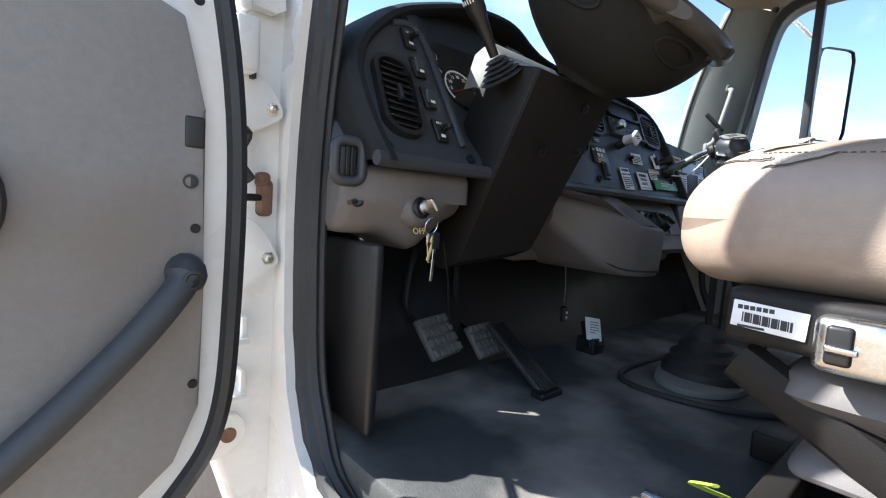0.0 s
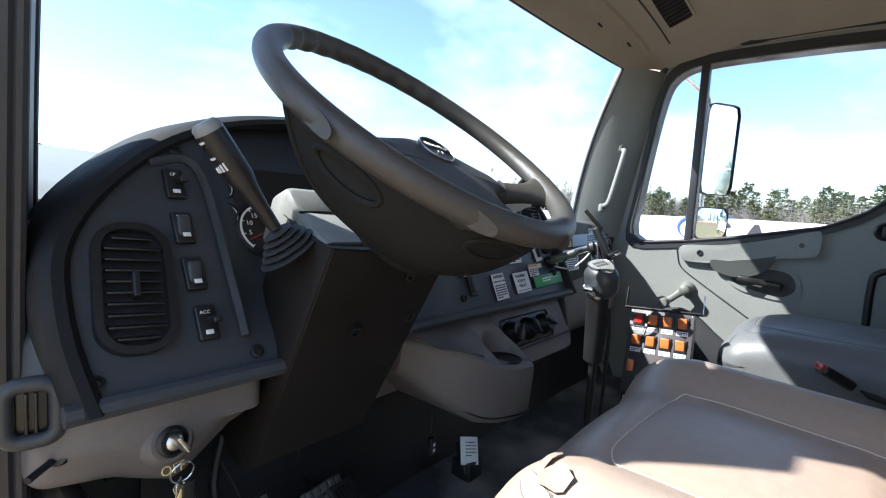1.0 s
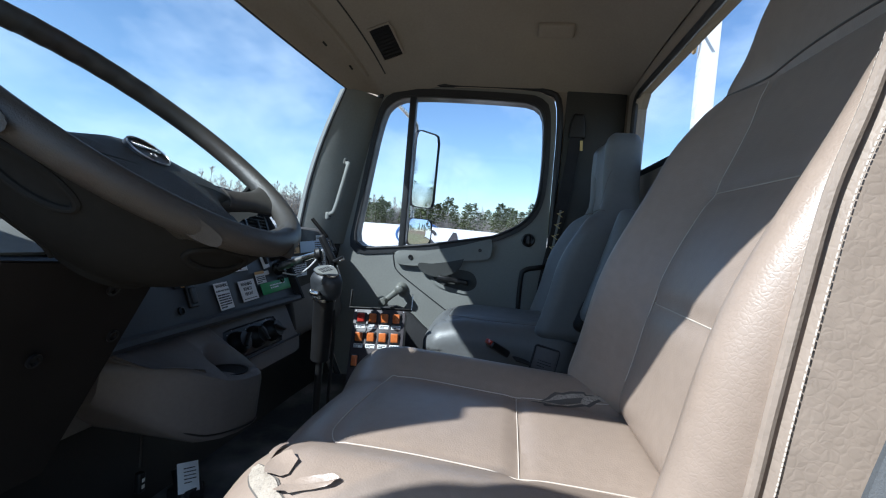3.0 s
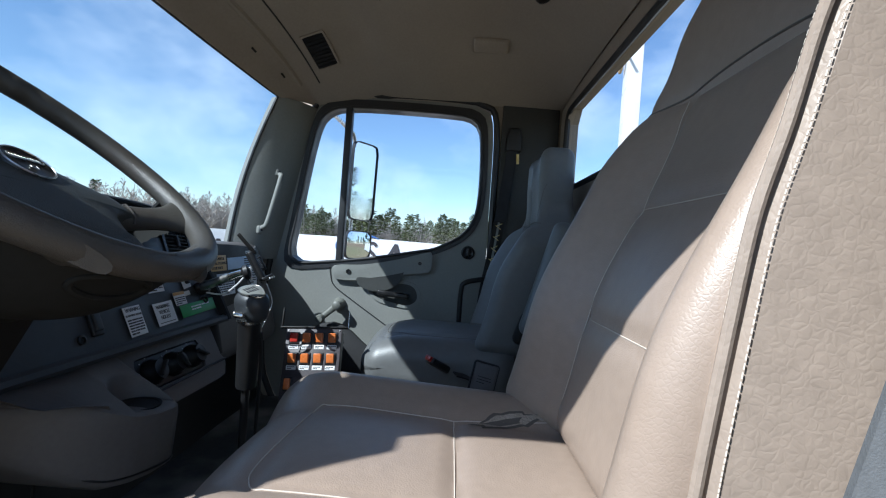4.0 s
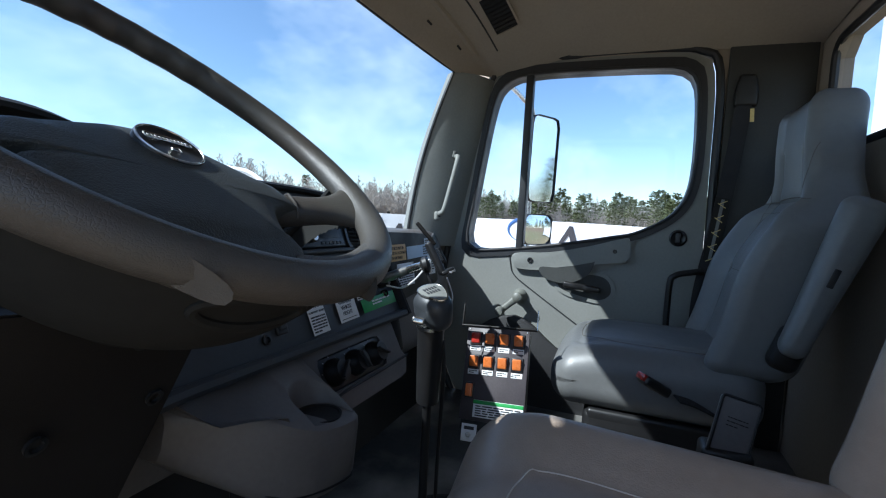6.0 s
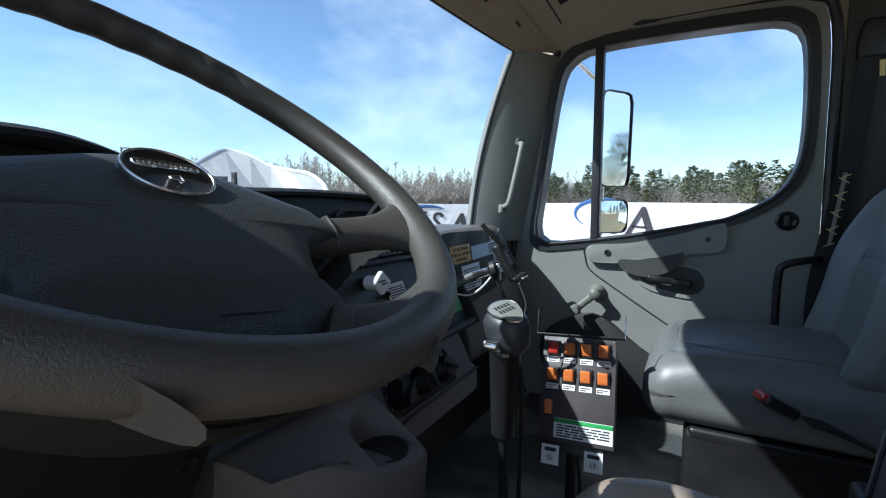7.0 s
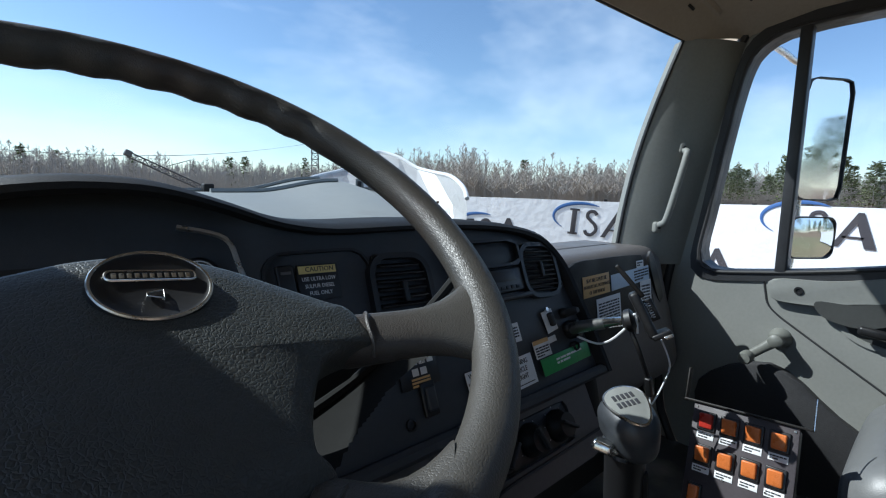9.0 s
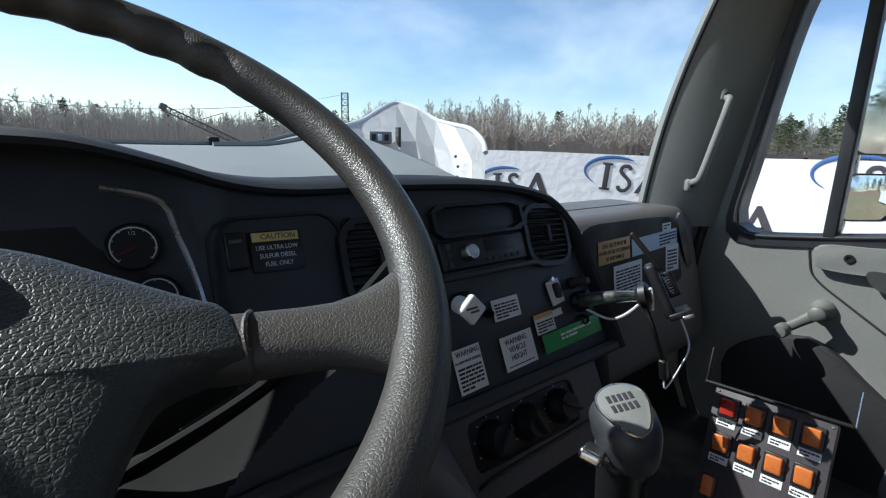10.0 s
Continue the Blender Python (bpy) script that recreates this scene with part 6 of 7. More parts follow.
def patch(tree, c, right, up, d, pts, off, waves=0.0):
    """A thin piece of material that follows a surface: outline pts in right and up about c, thrown along d."""
    rings, c, right, up = [], Vector(c), Vector(right), Vector(up)
    for f in (0.02, 0.2, 0.4, 0.6, 0.8, 1.0):
        ring = []
        for i, (u, v) in enumerate(pts):
            q, n = drop(tree, c + right * u * f + up * v * f, d)
            if not q:
                q, n = rings[-1][i] if rings else c, Vector((0, 0, 1))
            ring.append(q + n * (off + waves * f * f * (0.5 + 0.5 * math.sin(i * 0.8))))
        rings.append(ring)
    return loft(rings, caps=False)


def ragged(rx, ry, n, seed, rough=0.3):
    rnd = random.Random(seed)
    return [(rx * (1 + rnd.uniform(-rough, rough)) * math.cos(2 * math.pi * i / n), ry * (1 + rnd.uniform(-rough, rough)) * math.sin(2 * math.pi * i / n)) for i in range(n)]


M_THREAD = material("pale_thread", (0.5, 0.45, 0.39), 0.8, vary=0.1, scale=40)
M_SEAM = material("dark_seam", (0.1, 0.09, 0.08), 0.7, vary=0.1, scale=40)


def seat(name, label, mat, cx, half, head, worn, top, t0, t1, lean=0.34):
    s = thing(name, (cx, -0.05, 0.0), label, "truck seat", "cab seats")
    cb_, bb = cushion(cx, half, 0.0 if worn else 0.07, worn), backrest(cx, half * 0.98, head, top, t0, t1, lean, worn)
    for b_ in (cb_, bb):
        bmesh.ops.recalc_face_normals(b_, faces=b_.faces)
        b_.normal_update()
    ct, bt = BVHTree.FromBMesh(cb_), BVHTree.FromBMesh(bb)
    cu = part("cushion", cb_, mat, s)
    ba = part("backrest", bb, mat, s)
    thread = M_THREAD if worn else M_SEAM
    down, rearward = (0, 0, -1), (0, -1, 0)
    lines = (((-0.1, -0.22), (-0.105, 0.0), (-0.105, 0.1), (-0.102, 0.135), (-0.085, 0.153), (-0.05, 0.157), (0.06, 0.152), (0.12, 0.145), (0.14, 0.11), (0.14, -0.055), (0.155, -0.2)), ((-0.1, -0.055), (0.0, -0.055), (0.14, -0.055))) if worn else \
        (((-0.15, -0.2), (-0.15, 0.0), (-0.14, 0.1), (-0.1, 0.155), (0.0, 0.167), (0.1, 0.155), (0.14, 0.1), (0.15, -0.2)),)
    for pts in lines:
        part("seam", tube(line_on(ct, [(cx + x, y, 0.7) for x, y in pts], down, 0.0002), 0.0009, 5), thread, cu)
    for pts in (((-0.13, 0.52), (-0.13, 0.7), (-0.125, 0.85), (-0.14, 0.965)), ((0.13, 0.52), (0.13, 0.7), (0.125, 0.85), (0.14, 0.965)), ((-0.13, 0.64), (0, 0.64), (0.13, 0.64)), ((-0.125, 0.8), (0, 0.8), (0.125, 0.8))):
        part("seam", tube(line_on(bt, [(cx + x, 0.3, z) for x, z in pts], rearward, 0.0002), 0.0008, 5), thread, ba)
    part("head_seam", tube(line_on(bt, [(cx + x, 0.3, (0.968 if worn else 0.825) + 0.012 * math.cos(x * 9)) for x in (-0.23, -0.15, -0.05, 0.05, 0.15, 0.23)], rearward, 0.0), 0.0016, 6), M_SEAM, ba)
    # outboard side cover with double piping
    for sgn in ((-1,) if worn else ()):
        prof = [(-0.19, 0.5), (-0.2, 0.56), (-0.206, 0.61), (-0.216, 0.687), (-0.227, 0.761), (-0.243, 0.821), (-0.262, 0.9), (-0.29, 0.96), (-0.33, 1.03), (-0.36, 1.1)]
        def sx(z):
            return cx + sgn * (half * (1 - (1 - head) * step(t0, t1, z)) * 0.985 + 0.004)
        rows = []
        prof = [(y + (0.34 - lean) * (z - 0.5), z) for y, z in prof]
        for y, z in prof:
            rear = -0.20 - lean * (z - 0.5) - 0.17
            rows.append([Vector((sx(z) + sgn * (-0.012 * (f < 0.02) + 0.008 * math.sin(math.pi * f)), y + (rear - y) * f, z)) for f in (0, 0.04, 0.1, 0.25, 0.4, 0.55, 0.7, 0.85, 1.0)])
        bm = loft(rows, closed=False, caps=False)
        bmesh.ops.subdivide_edges(bm, edges=bm.edges, cuts=2, use_grid_fill=True, smooth=0.3)
        part("side_cover", bm, M_LEATHER_ROUGH if worn else mat, s, "crinkled pale side cover" if worn else "")
        if worn:
            edge = smooth_path([(sx(z) + 0.004, y + 0.004, z) for y, z in prof], 5)
            part("piping", tube(edge, 0.0042, 8), M_LEATHER_ROUGH, ba, "pale worn piping")
            for off in (0.006, -0.006):
                pts = [(sx(z) + (0.008 if off > 0 else -0.003), y + off, z) for y, z in prof]
                path = smooth_path(pts, 14)
                st = [rod(path[i], path[i + 1].lerp(path[i], 0.3), 0.0007, 4) for i in range(0, len(path) - 1, 1)]
                part("stitching", join(*st), M_THREAD, ba)
    return s, ct, bt, cu, ba


ds, ct, bt, cu, ba = seat("driver_seat", "worn taupe leatherette driver seat with torn cushion edge", M_LEATHER, 0.797, 0.255, 0.58, True, 1.29, 0.95, 1.25)
# torn front corner: bare backing and lifted flaps
down = Vector((0, 0, -1))
slant = Vector((0.45, -0.5, -0.74))


def torn(name, x, y, along, across, rx, ry, n, seed, off, mat, label="", curl=0.0, rough=0.16):
    throw = down if y < 0.12 else slant
    c = Vector((x, y, 0.49)) - throw * 0.3
    part(name, patch(ct, c, Vector(along).normalized(), Vector(across).normalized(), throw, ragged(rx, ry, n, seed, rough), off, curl), mat, cu, label)


edge_dir, in_dir = (0.55, 0.6, 0.06), (0.6, -0.55, 0.3)
for x_, y_, a_, b_, rx_, ry_, s_ in ((0.585, 0.172, edge_dir, in_dir, 0.046, 0.011, 3), (0.558, 0.105, (0.12, -1, 0), (1, 0.12, 0), 0.03, 0.0045, 6)):
    torn("split", x_, y_, a_, b_, rx_, ry_, 30, s_, 0.0014, M_SEAM)
    torn("tear", x_, y_, a_, b_, rx_ * 0.93, ry_ * 0.84, 30, s_, 0.0026, M_FOAM, "torn strip of pale backing")
torn("tear", 0.56, -0.06, (0.2, -1, 0), (1, 0.2, 0), 0.022, 0.004, 18, 7, 0.002, M_FOAM)
torn("flap", 0.61, 0.16, edge_dir, in_dir, 0.018, 0.014, 12, 9, 0.0026, M_LEATHER, "curled flap of loose leatherette", 0.004)
torn("flap", 0.585, 0.125, (0.3, -1, 0), (1, 0.3, 0), 0.03, 0.007, 18, 10, 0.0026, M_LEATHER, "", 0.004)
torn("flap", 0.64, 0.185, (1, 0.1, 0), (-0.1, 1, 0), 0.022, 0.007, 14, 11, 0.0022, M_LEATHER, "", 0.002)
down = Vector((0, 0, -1))
for name_, x_, y_, a_, rx_, ry_, n_, s_, off_, mat_ in (("split", 0.945, -0.135, 0.3, 0.05, 0.014, 22, 12, 0.0012, M_SEAM), ("tear", 0.945, -0.135, 0.3, 0.044, 0.0095, 22, 12, 0.0022, M_FOAM), ("split", 0.942, -0.128, 0.3, 0.03, 0.005, 14, 13, 0.003, M_SEAM),
                                                       ("tear", 0.955, -0.195, -0.3, 0.024, 0.004, 16, 14, 0.0015, M_FOAM)):
    part(name_, patch(ct, (x_, y_, 0.8), (a_, -1, 0), (1, a_, 0), down, ragged(rx_, ry_, n_, s_, 0.3), off_), mat_, cu, "open split showing pale backing" if name_ == "tear" and rx_ > 0.04 else "")
part("worn_edge", tube(line_on(ct, [(0.95, -0.215, 0.7), (0.87, -0.235, 0.7), (0.77, -0.245, 0.7), (0.64, -0.245, 0.7)], down, 0.0), 0.004, 7), M_LEATHER_ROUGH, cu)
stitch = line_on(ct, [(0.575, 0.15, 0.7), (0.562, 0.08, 0.7), (0.56, -0.02, 0.7), (0.56, -0.12, 0.7)], down, 0.0008, 14)
part("stitching", join(*[rod(stitch[i], stitch[i].lerp(stitch[i + 1], 0.55), 0.0007, 5) for i in range(len(stitch) - 1)]), M_SEAM, cu)
# suspension base, label and lever
part("pan", box(0.53, 1.0, -0.24, 0.15, 0.285, 0.342, 0.01), M_COLUMN, ds)
lb = part("label", rbox(0.0006, 0.032, 0.0135, 0.0004, k=1, m=Matrix.Translation((0.5285, 0.108, 0.315)) @ pose(0, 0, 0, 3)), M_PAPER, ds, "white bar code label")
part("bar_code", join(*[rbox(0.0003, 0.0006 + 0.0005 * ((i * 7) % 3), 0.005, 0.0002, k=1, m=Matrix.Translation((0.5276, 0.13 - 0.0026 * i, 0.3135 - 0.00014 * i))) for i in range(17)]), M_INK, lb)
part("maker_print", join(*[rbox(0.0003, 0.0022, 0.0022, 0.0002, k=1, m=Matrix.Translation((0.5276, 0.133 - 0.0055 * i, 0.3235))) for i in range(6)]), M_INK, lb)
part("print", rbox(0.0003, 0.012, 0.0012, 0.0002, k=1, m=Matrix.Translation((0.5276, 0.122, 0.304))), M_INK, lb)
vl = part("height_valve", rbox(0.014, 0.03, 0.026, 0.01, (1, 3, 3), 3, None, Matrix.Translation((0.525, 0.04, 0.305))), M_CHROME, ds, "chrome seat height valve bezel")
part("pocket", rbox(0.004, 0.01, 0.018, 0.006, m=Matrix.Translation((0.511, 0.05, 0.306))), M_BLACK, vl)
part("paddle", rbox(0.006, 0.012, 0.003, 0.002, m=Matrix.Translation((0.51, 0.048, 0.303))), M_CHROME, vl)
part("cover", rbox(0.012, 0.04, 0.024, 0.006, m=Matrix.Translation((0.527, -0.03, 0.302))), M_BLACK, ds)
for y0, y1, z0, z1 in ((0.14, -0.2, 0.26, 0.07), (-0.2, 0.12, 0.26, 0.07)):
    for x in (0.57, 0.95):
        part("scissor_arm", tube([(x, y0, z0), (x, y1, z1)], 0.016, 8, flat=1.6), M_COLUMN, ds)
part("skirt", box(0.55, 0.98, -0.22, 0.1, 0.15, 0.29, 0.03, (6, 6, 4), 3, lambda x, y, z: (x * (0.92 + 0.1 * math.sin(z * 60)), y * (0.92 + 0.1 * math.sin(z * 60)), z)), M_TAUPE, ds, "brown pleated suspension skirt")
part("floor_frame", join(box(0.55, 0.6, -0.25, 0.2, 0.0, 0.05, 0.006), box(0.93, 0.98, -0.25, 0.2, 0.0, 0.05, 0.006), box(0.55, 0.98, 0.1, 0.14, 0.02, 0.06, 0.006)), M_COLUMN, ds)
part("slide_rail", box(0.545, 0.56, -0.26, 0.22, 0.05, 0.07, 0.003), M_CHROME, ds)
for i in range(3):
    part("rail_bolt", lathe([(0.008, 0), (0.007, 0.006), (0, 0.006)], pose(0.545, 0.15 - 0.08 * i, 0.03, 0, -90, 0), 6), M_CHROME, ds)
part("strap", tube(smooth_path([(0.62, 0.16, 0.08), (0.66, 0.2, 0.05), (0.72, 0.17, 0.02)], 5), 0.006, 6, flat=0.4), material("yellow_green_strap", (0.35, 0.5, 0.05), 0.7), ds)
part("recline_socket", lathe([(0.022, 0), (0.02, 0.008), (0.016, 0.008), (0.014, -0.004), (0, -0.004)], pose(0.507, -0.327, 0.69, 0, -90, 0), 20), M_BLACK, ds)

pseat, pct, pbt, pcu, pba = seat("bucket_seat", "grey leatherette passenger seat with tall headrest", M_SEAT_GREY, 1.905, 0.23, 0.62, False, 1.082, 0.74, 0.9, 0.33)
part("base", box(1.69, 2.07, -0.22, 0.14, 0.0, 0.27, 0.02), M_BLACK, pseat)
part("pan", box(1.69, 2.09, -0.24, 0.13, 0.24, 0.274, 0.01), M_BLACK, pseat)
part("label", rbox(0.02, 0.0006, 0.009, 0.0004, k=1, m=Matrix.Translation((1.78, 0.151, 0.26))), M_PAPER, pseat)
part("armrest", rbox(0.028, 0.034, 0.175, 0.026, (2, 3, 8), 3, lambda x, y, z: (x, y * (1 + 0.25 * math.sin(z * 7)), z), Matrix.Translation((1.622, -0.318, 0.655)) @ pose(0, 0, 0, 18)), M_SEAT_GREY, pseat, "grey folded-up armrest")
part("armrest_pivot", rbox(0.022, 0.03, 0.05, 0.02, m=Matrix.Translation((1.645, -0.27, 0.5)) @ pose(0, 0, 0, 18)), M_COLUMN, pseat)
part("armrest_slot", rbox(0.002, 0.006, 0.02, 0.0015, k=1, m=Matrix.Translation((1.5945, -0.318, 0.66)) @ pose(0, 0, 0, 18)), M_BLACK, pseat)

# ---- belts and rear corner fittings ----
M_WEBBING = material("black_belt_webbing", (0.02, 0.02, 0.022), 0.85, vary=0.2, scale=30, bump=0.5, bump_scale=900)
M_WEB_GREY = material("grey_belt_webbing", (0.1, 0.105, 0.11), 0.85, vary=0.1, scale=30, bump=0.3, bump_scale=1400)


def ribbon(pts, width, thick, side, per=8):
    path, sd = smooth_path(pts, per), Vector(side).normalized()
    rings = []
    for i, p in enumerate(path):
        d = (path[min(i + 1, len(path) - 1)] - path[max(i - 1, 0)]).normalized()
        s_ = (sd - d * sd.dot(d)).normalized()
        n = d.cross(s_)
        rings.append([p + s_ * a * width / 2 + n * b * thick / 2 for a, b in ((-1, -1), (1, -1), (1, 1), (-1, 1))])
    return loft(rings)


sbelt = thing("seat_belt", (2.33, -0.27, 0.3), "black seat belt hanging from a pillar guide with printed label", "seat belt", "seat belts")
part("guide", rbox(0.018, 0.036, 0.055, 0.012, (1, 3, 3), 3, lambda x, y, z: (x, y * (1 - 0.35 * max(0, z / 0.055)), z), Matrix.Translation((2.338, -0.272, 1.225))), M_BLACK, sbelt)
part("webbing", ribbon([(2.325, -0.268, 1.2), (2.325, -0.25, 1.0), (2.325, -0.22, 0.75), (2.325, -0.186, 0.5), (2.325, -0.19, 0.28)], 0.05, 0.003, (0, 1, 0.1)), M_WEBBING, sbelt)
part("clip", rbox(0.002, 0.006, 0.022, 0.001, k=1, m=Matrix.Translation((2.322, -0.292, 1.14)) @ pose(0, 0, 0, -3)), M_YELLOW_LABEL, sbelt, "small brass clip")
lb = part("label", ribbon([(2.3225, -0.231, 0.86), (2.3225, -0.219, 0.75), (2.3225, -0.206, 0.64)], 0.044, 0.001, (0, 1, 0.1)), M_COLUMN, sbelt, "dark label with pale diagonal print")
for i in range(9):
    f = i / 8
    part("print", rod((2.3215, -0.244 + 0.026 * f, 0.85 - 0.2 * f), (2.3215, -0.22 + 0.026 * f, 0.85 - 0.2 * f + (0.016 if i % 2 else -0.012)), 0.0014, 5), M_YELLOW_LABEL, lb)
part("centre_stripe", ribbon([(2.3212, -0.231, 0.855), (2.3212, -0.219, 0.75), (2.3212, -0.206, 0.645)], 0.01, 0.0006, (0, 1, 0.1)), M_GREY, lb)
part("reel", rbox(0.03, 0.04, 0.06, 0.015, m=Matrix.Translation((2.32, -0.19, 0.24))), M_BLACK, sbelt)
bl = thing("seat_belt", (0.36, -0.17, 0.3), "grey driver seat belt webbing beside the seat", "seat belt", "seat belts")
part("webbing", ribbon([(0.36, -0.28, 1.2), (0.362, -0.208, 0.85), (0.366, -0.181, 0.72), (0.372, -0.16, 0.62), (0.39, -0.148, 0.5), (0.4, -0.15, 0.3)], 0.048, 0.003, (0.25, 1, 0.25)), M_WEB_GREY, bl)
part("reel", rbox(0.03, 0.04, 0.06, 0.015, m=Matrix.Translation((0.39, -0.16, 0.25))), M_BLACK, bl)
rl = thing("grab_rail", (2.31, -0.1, 0.2), "black tubular grab rail by the passenger door", "grab rail")
part("rail", tube(smooth_path([(2.33, -0.19, 0.6), (2.3, -0.15, 0.595), (2.29, -0.1, 0.58), (2.29, -0.085, 0.54), (2.29, -0.085, 0.35), (2.3, -0.09, 0.2), (2.33, -0.1, 0.18)], 7), 0.011, 12), M_BLACK, rl)
bk = thing("belt_buckle", (1.63, 0.05, 0.3), "black seat belt buckle with a red release button", "belt buckle")
bmx = Matrix.Translation((1.625, -0.03, 0.375)) @ pose(0, 0, 0, -62, 0, 28)
part("body", rbox(0.02, 0.012, 0.036, 0.008, (1, 1, 2), 2, None, bmx @ Matrix.Translation((0, 0, 0.016))), M_BLACK, bk)
part("button", rbox(0.015, 0.008, 0.008, 0.004, m=bmx @ Matrix.Translation((0, -0.003, 0.052))), M_RED, bk, "red release button")
part("stalk", ribbon([bmx @ Vector((0, 0, -0.05)), (1.66, -0.11, 0.34), (1.69, -0.17, 0.31)], 0.04, 0.004, (1, 0, 0)), M_WEBBING, bk)
pc = thing("document_pouch", (1.37, -0.115, 0.0), "taupe vinyl pouch with faint print between the seats", "pouch")
PM = Matrix.Translation((1.375, -0.128, 0.405)) @ pose(0, 0, 0, 14, 10, 10)
part("pouch", rbox(0.007, 0.03, 0.05, 0.005, (1, 3, 4), 2, lambda x, y, z: (x + 0.005 * math.sin(y * 30), y, z), PM), M_TAUPE, pc)
part("border", tube([PM @ Vector((-0.005, y, z)) for y, z in rounded(0.061, 0.101, 0.006)], 0.0028, 6, loop=True), M_BLACK, pc, "black bound edge")
part("print", bars(PM @ Matrix.Translation((-0.0115, 0, 0.01)) @ pose(0, 0, 0, 90, 0, -90), 0.034, 0.02, 3, 31, 0.25), M_COLUMN, pc)
part("foot", box(1.35, 1.41, -0.16, -0.08, 0.0, 0.37, 0.01), M_BLACK, pc)

# ---- overhead ----
def under(u, v, off):
    """A pose hung on the headliner at u, v: its z points down into the cab."""
    p, a, b = ceiling(u, v), ceiling(u + 0.01, v), ceiling(u, v + 0.01)
    ex, ey = (a - p).normalized(), (p - b).normalized()
    n = ex.cross(ey).normalized()
    if n.z > 0:
        n = -n
    ey = n.cross(ex)
    return Matrix.Translation(p + n * off) @ Matrix((ex, ey, n)).transposed().to_4x4()


ov = thing("overhead_vent", under(0.88, 0.24, 0).translation, "black grille recessed in the overhead console", "vent")
om = under(0.885, 0.2, 0.016)
part("frame", moved(ring_plate(rounded(0.182, 0.1, 0.008), rounded(0.166, 0.084, 0.005), lambda u, v, d: Vector((u, v, d)), -0.006, 0.006, (0, 0), 40), om), M_HEADLINER, ov)
gr = part("grille", rbox(0.083, 0.042, 0.002, 0.001, k=1, m=om), M_VENT, ov)
for i in range(9):
    part("slat", rbox(0.0012, 0.041, 0.002, 0.0008, k=1, m=om @ Matrix.Translation((-0.072 + 0.018 * i, 0, 0.003))), M_BLACK, gr)
for x, y in ((0.93, 0.035), (0.86, 0.02), (0.2, 0.035)):
    m = under(x, y + 0.02, 0.014)
    solid("visor_clip", rbox(0.012, 0.004, 0.004, 0.002, m=m), M_BLACK, "small black sun visor clip under the header", "clip")
m = under(0.78, 0.42, 0.014)
dl = thing("headliner_button", m.translation, "round beige fastener button in the headliner", "button")
part("button", lathe([(0.014, 0), (0.012, 0.004), (0.005, 0.005), (0, 0.005)], m, 18), M_HEADLINER, dl)
m = under(0.87, 0.73, 0.016)
vs = thing("strap_cover", m.translation, "beige moulded strap cover on the headliner", "cover")
part("cover", rbox(0.035, 0.07, 0.012, 0.01, (3, 4, 1), 3, None, m), M_HEADLINER, vs)
m = under(0.69, 0.86, 0.02)
ch = thing("coat_hook", m.translation, "black plastic coat hook above the rear window", "hook")
part("hook", tube(smooth_path([m @ Vector((0, 0, 0)), m @ Vector((0, 0.01, 0.03)), m @ Vector((0, -0.005, 0.05)), m @ Vector((0, -0.025, 0.045))], 5), 0.008, 8), M_BLACK, ch)
# grab handle and studs on the passenger pillar
gh = thing("pillar_grab_handle", (2.27, 0.8, 0.74), "grey bolted grab handle on the windscreen pillar", "grab handle")
pA, pB = Vector((2.272, 0.752, 1.0)), Vector((2.25, 0.802, 0.745))
part("bar", tube(smooth_path([pA + Vector((0.02, 0.02, 0.0)), pA + Vector((-0.012, -0.02, -0.012)), pA.lerp(pB, 0.12) + Vector((-0.022, -0.032, 0)), pA.lerp(pB, 0.5) + Vector((-0.024, -0.034, 0)), pA.lerp(pB, 0.88) + Vector((-0.022, -0.032, 0)), pB + Vector((-0.012, -0.02, 0.012)), pB + Vector((0.02, 0.02, 0))], 6), 0.0105, 10), M_GREY, gh)
for p in (pA, pB):
    part("foot", rbox(0.016, 0.012, 0.018, 0.008, m=Matrix.Translation(p) @ pose(0, 0, 0, 0, 0, 40)), M_GREY, gh)
    part("bolt", lathe([(0.006, 0), (0.005, 0.003), (0, 0.003)], Matrix.Translation(p + Vector((-0.012, -0.014, 0))) @ pose(0, 0, 0, 90, 0, -45), 8), M_BLACK, gh)
part("stud", lathe([(0.008, 0), (0.007, 0.004), (0, 0.004)], Matrix.Translation((2.3, 0.682, 1.19)) @ pose(0, 0, 0, 90, 0, -50), 12), M_BLACK, gh)

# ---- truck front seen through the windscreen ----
# white paint darkened to grey: dimness behind the windscreen is put into the colour
M_HOOD = material("dimmed_white_paint", (0.22, 0.23, 0.22), 0.6, vary=0.06, scale=3, spots=(0.18, 0.18, 0.17), spot_scale=4.0, spot_at=0.55)
hd = thing("truck_hood", (1.25, 1.7, 0.4), "white truck hood with dimness in its grey colour, raised edges and round intake", "truck hood")


def hood(u, v):
    x, y = 0.42 + 1.36 * u, 1.1 + 1.15 * v
    edge = abs(2 * u - 1)
    z = 0.68 + 0.16 * min(1, v * 1.3) ** 0.7 + 0.05 * step(0.72, 0.95, u) * v - 0.02 * math.sin(math.pi * u)
    return Vector((x, y, z))


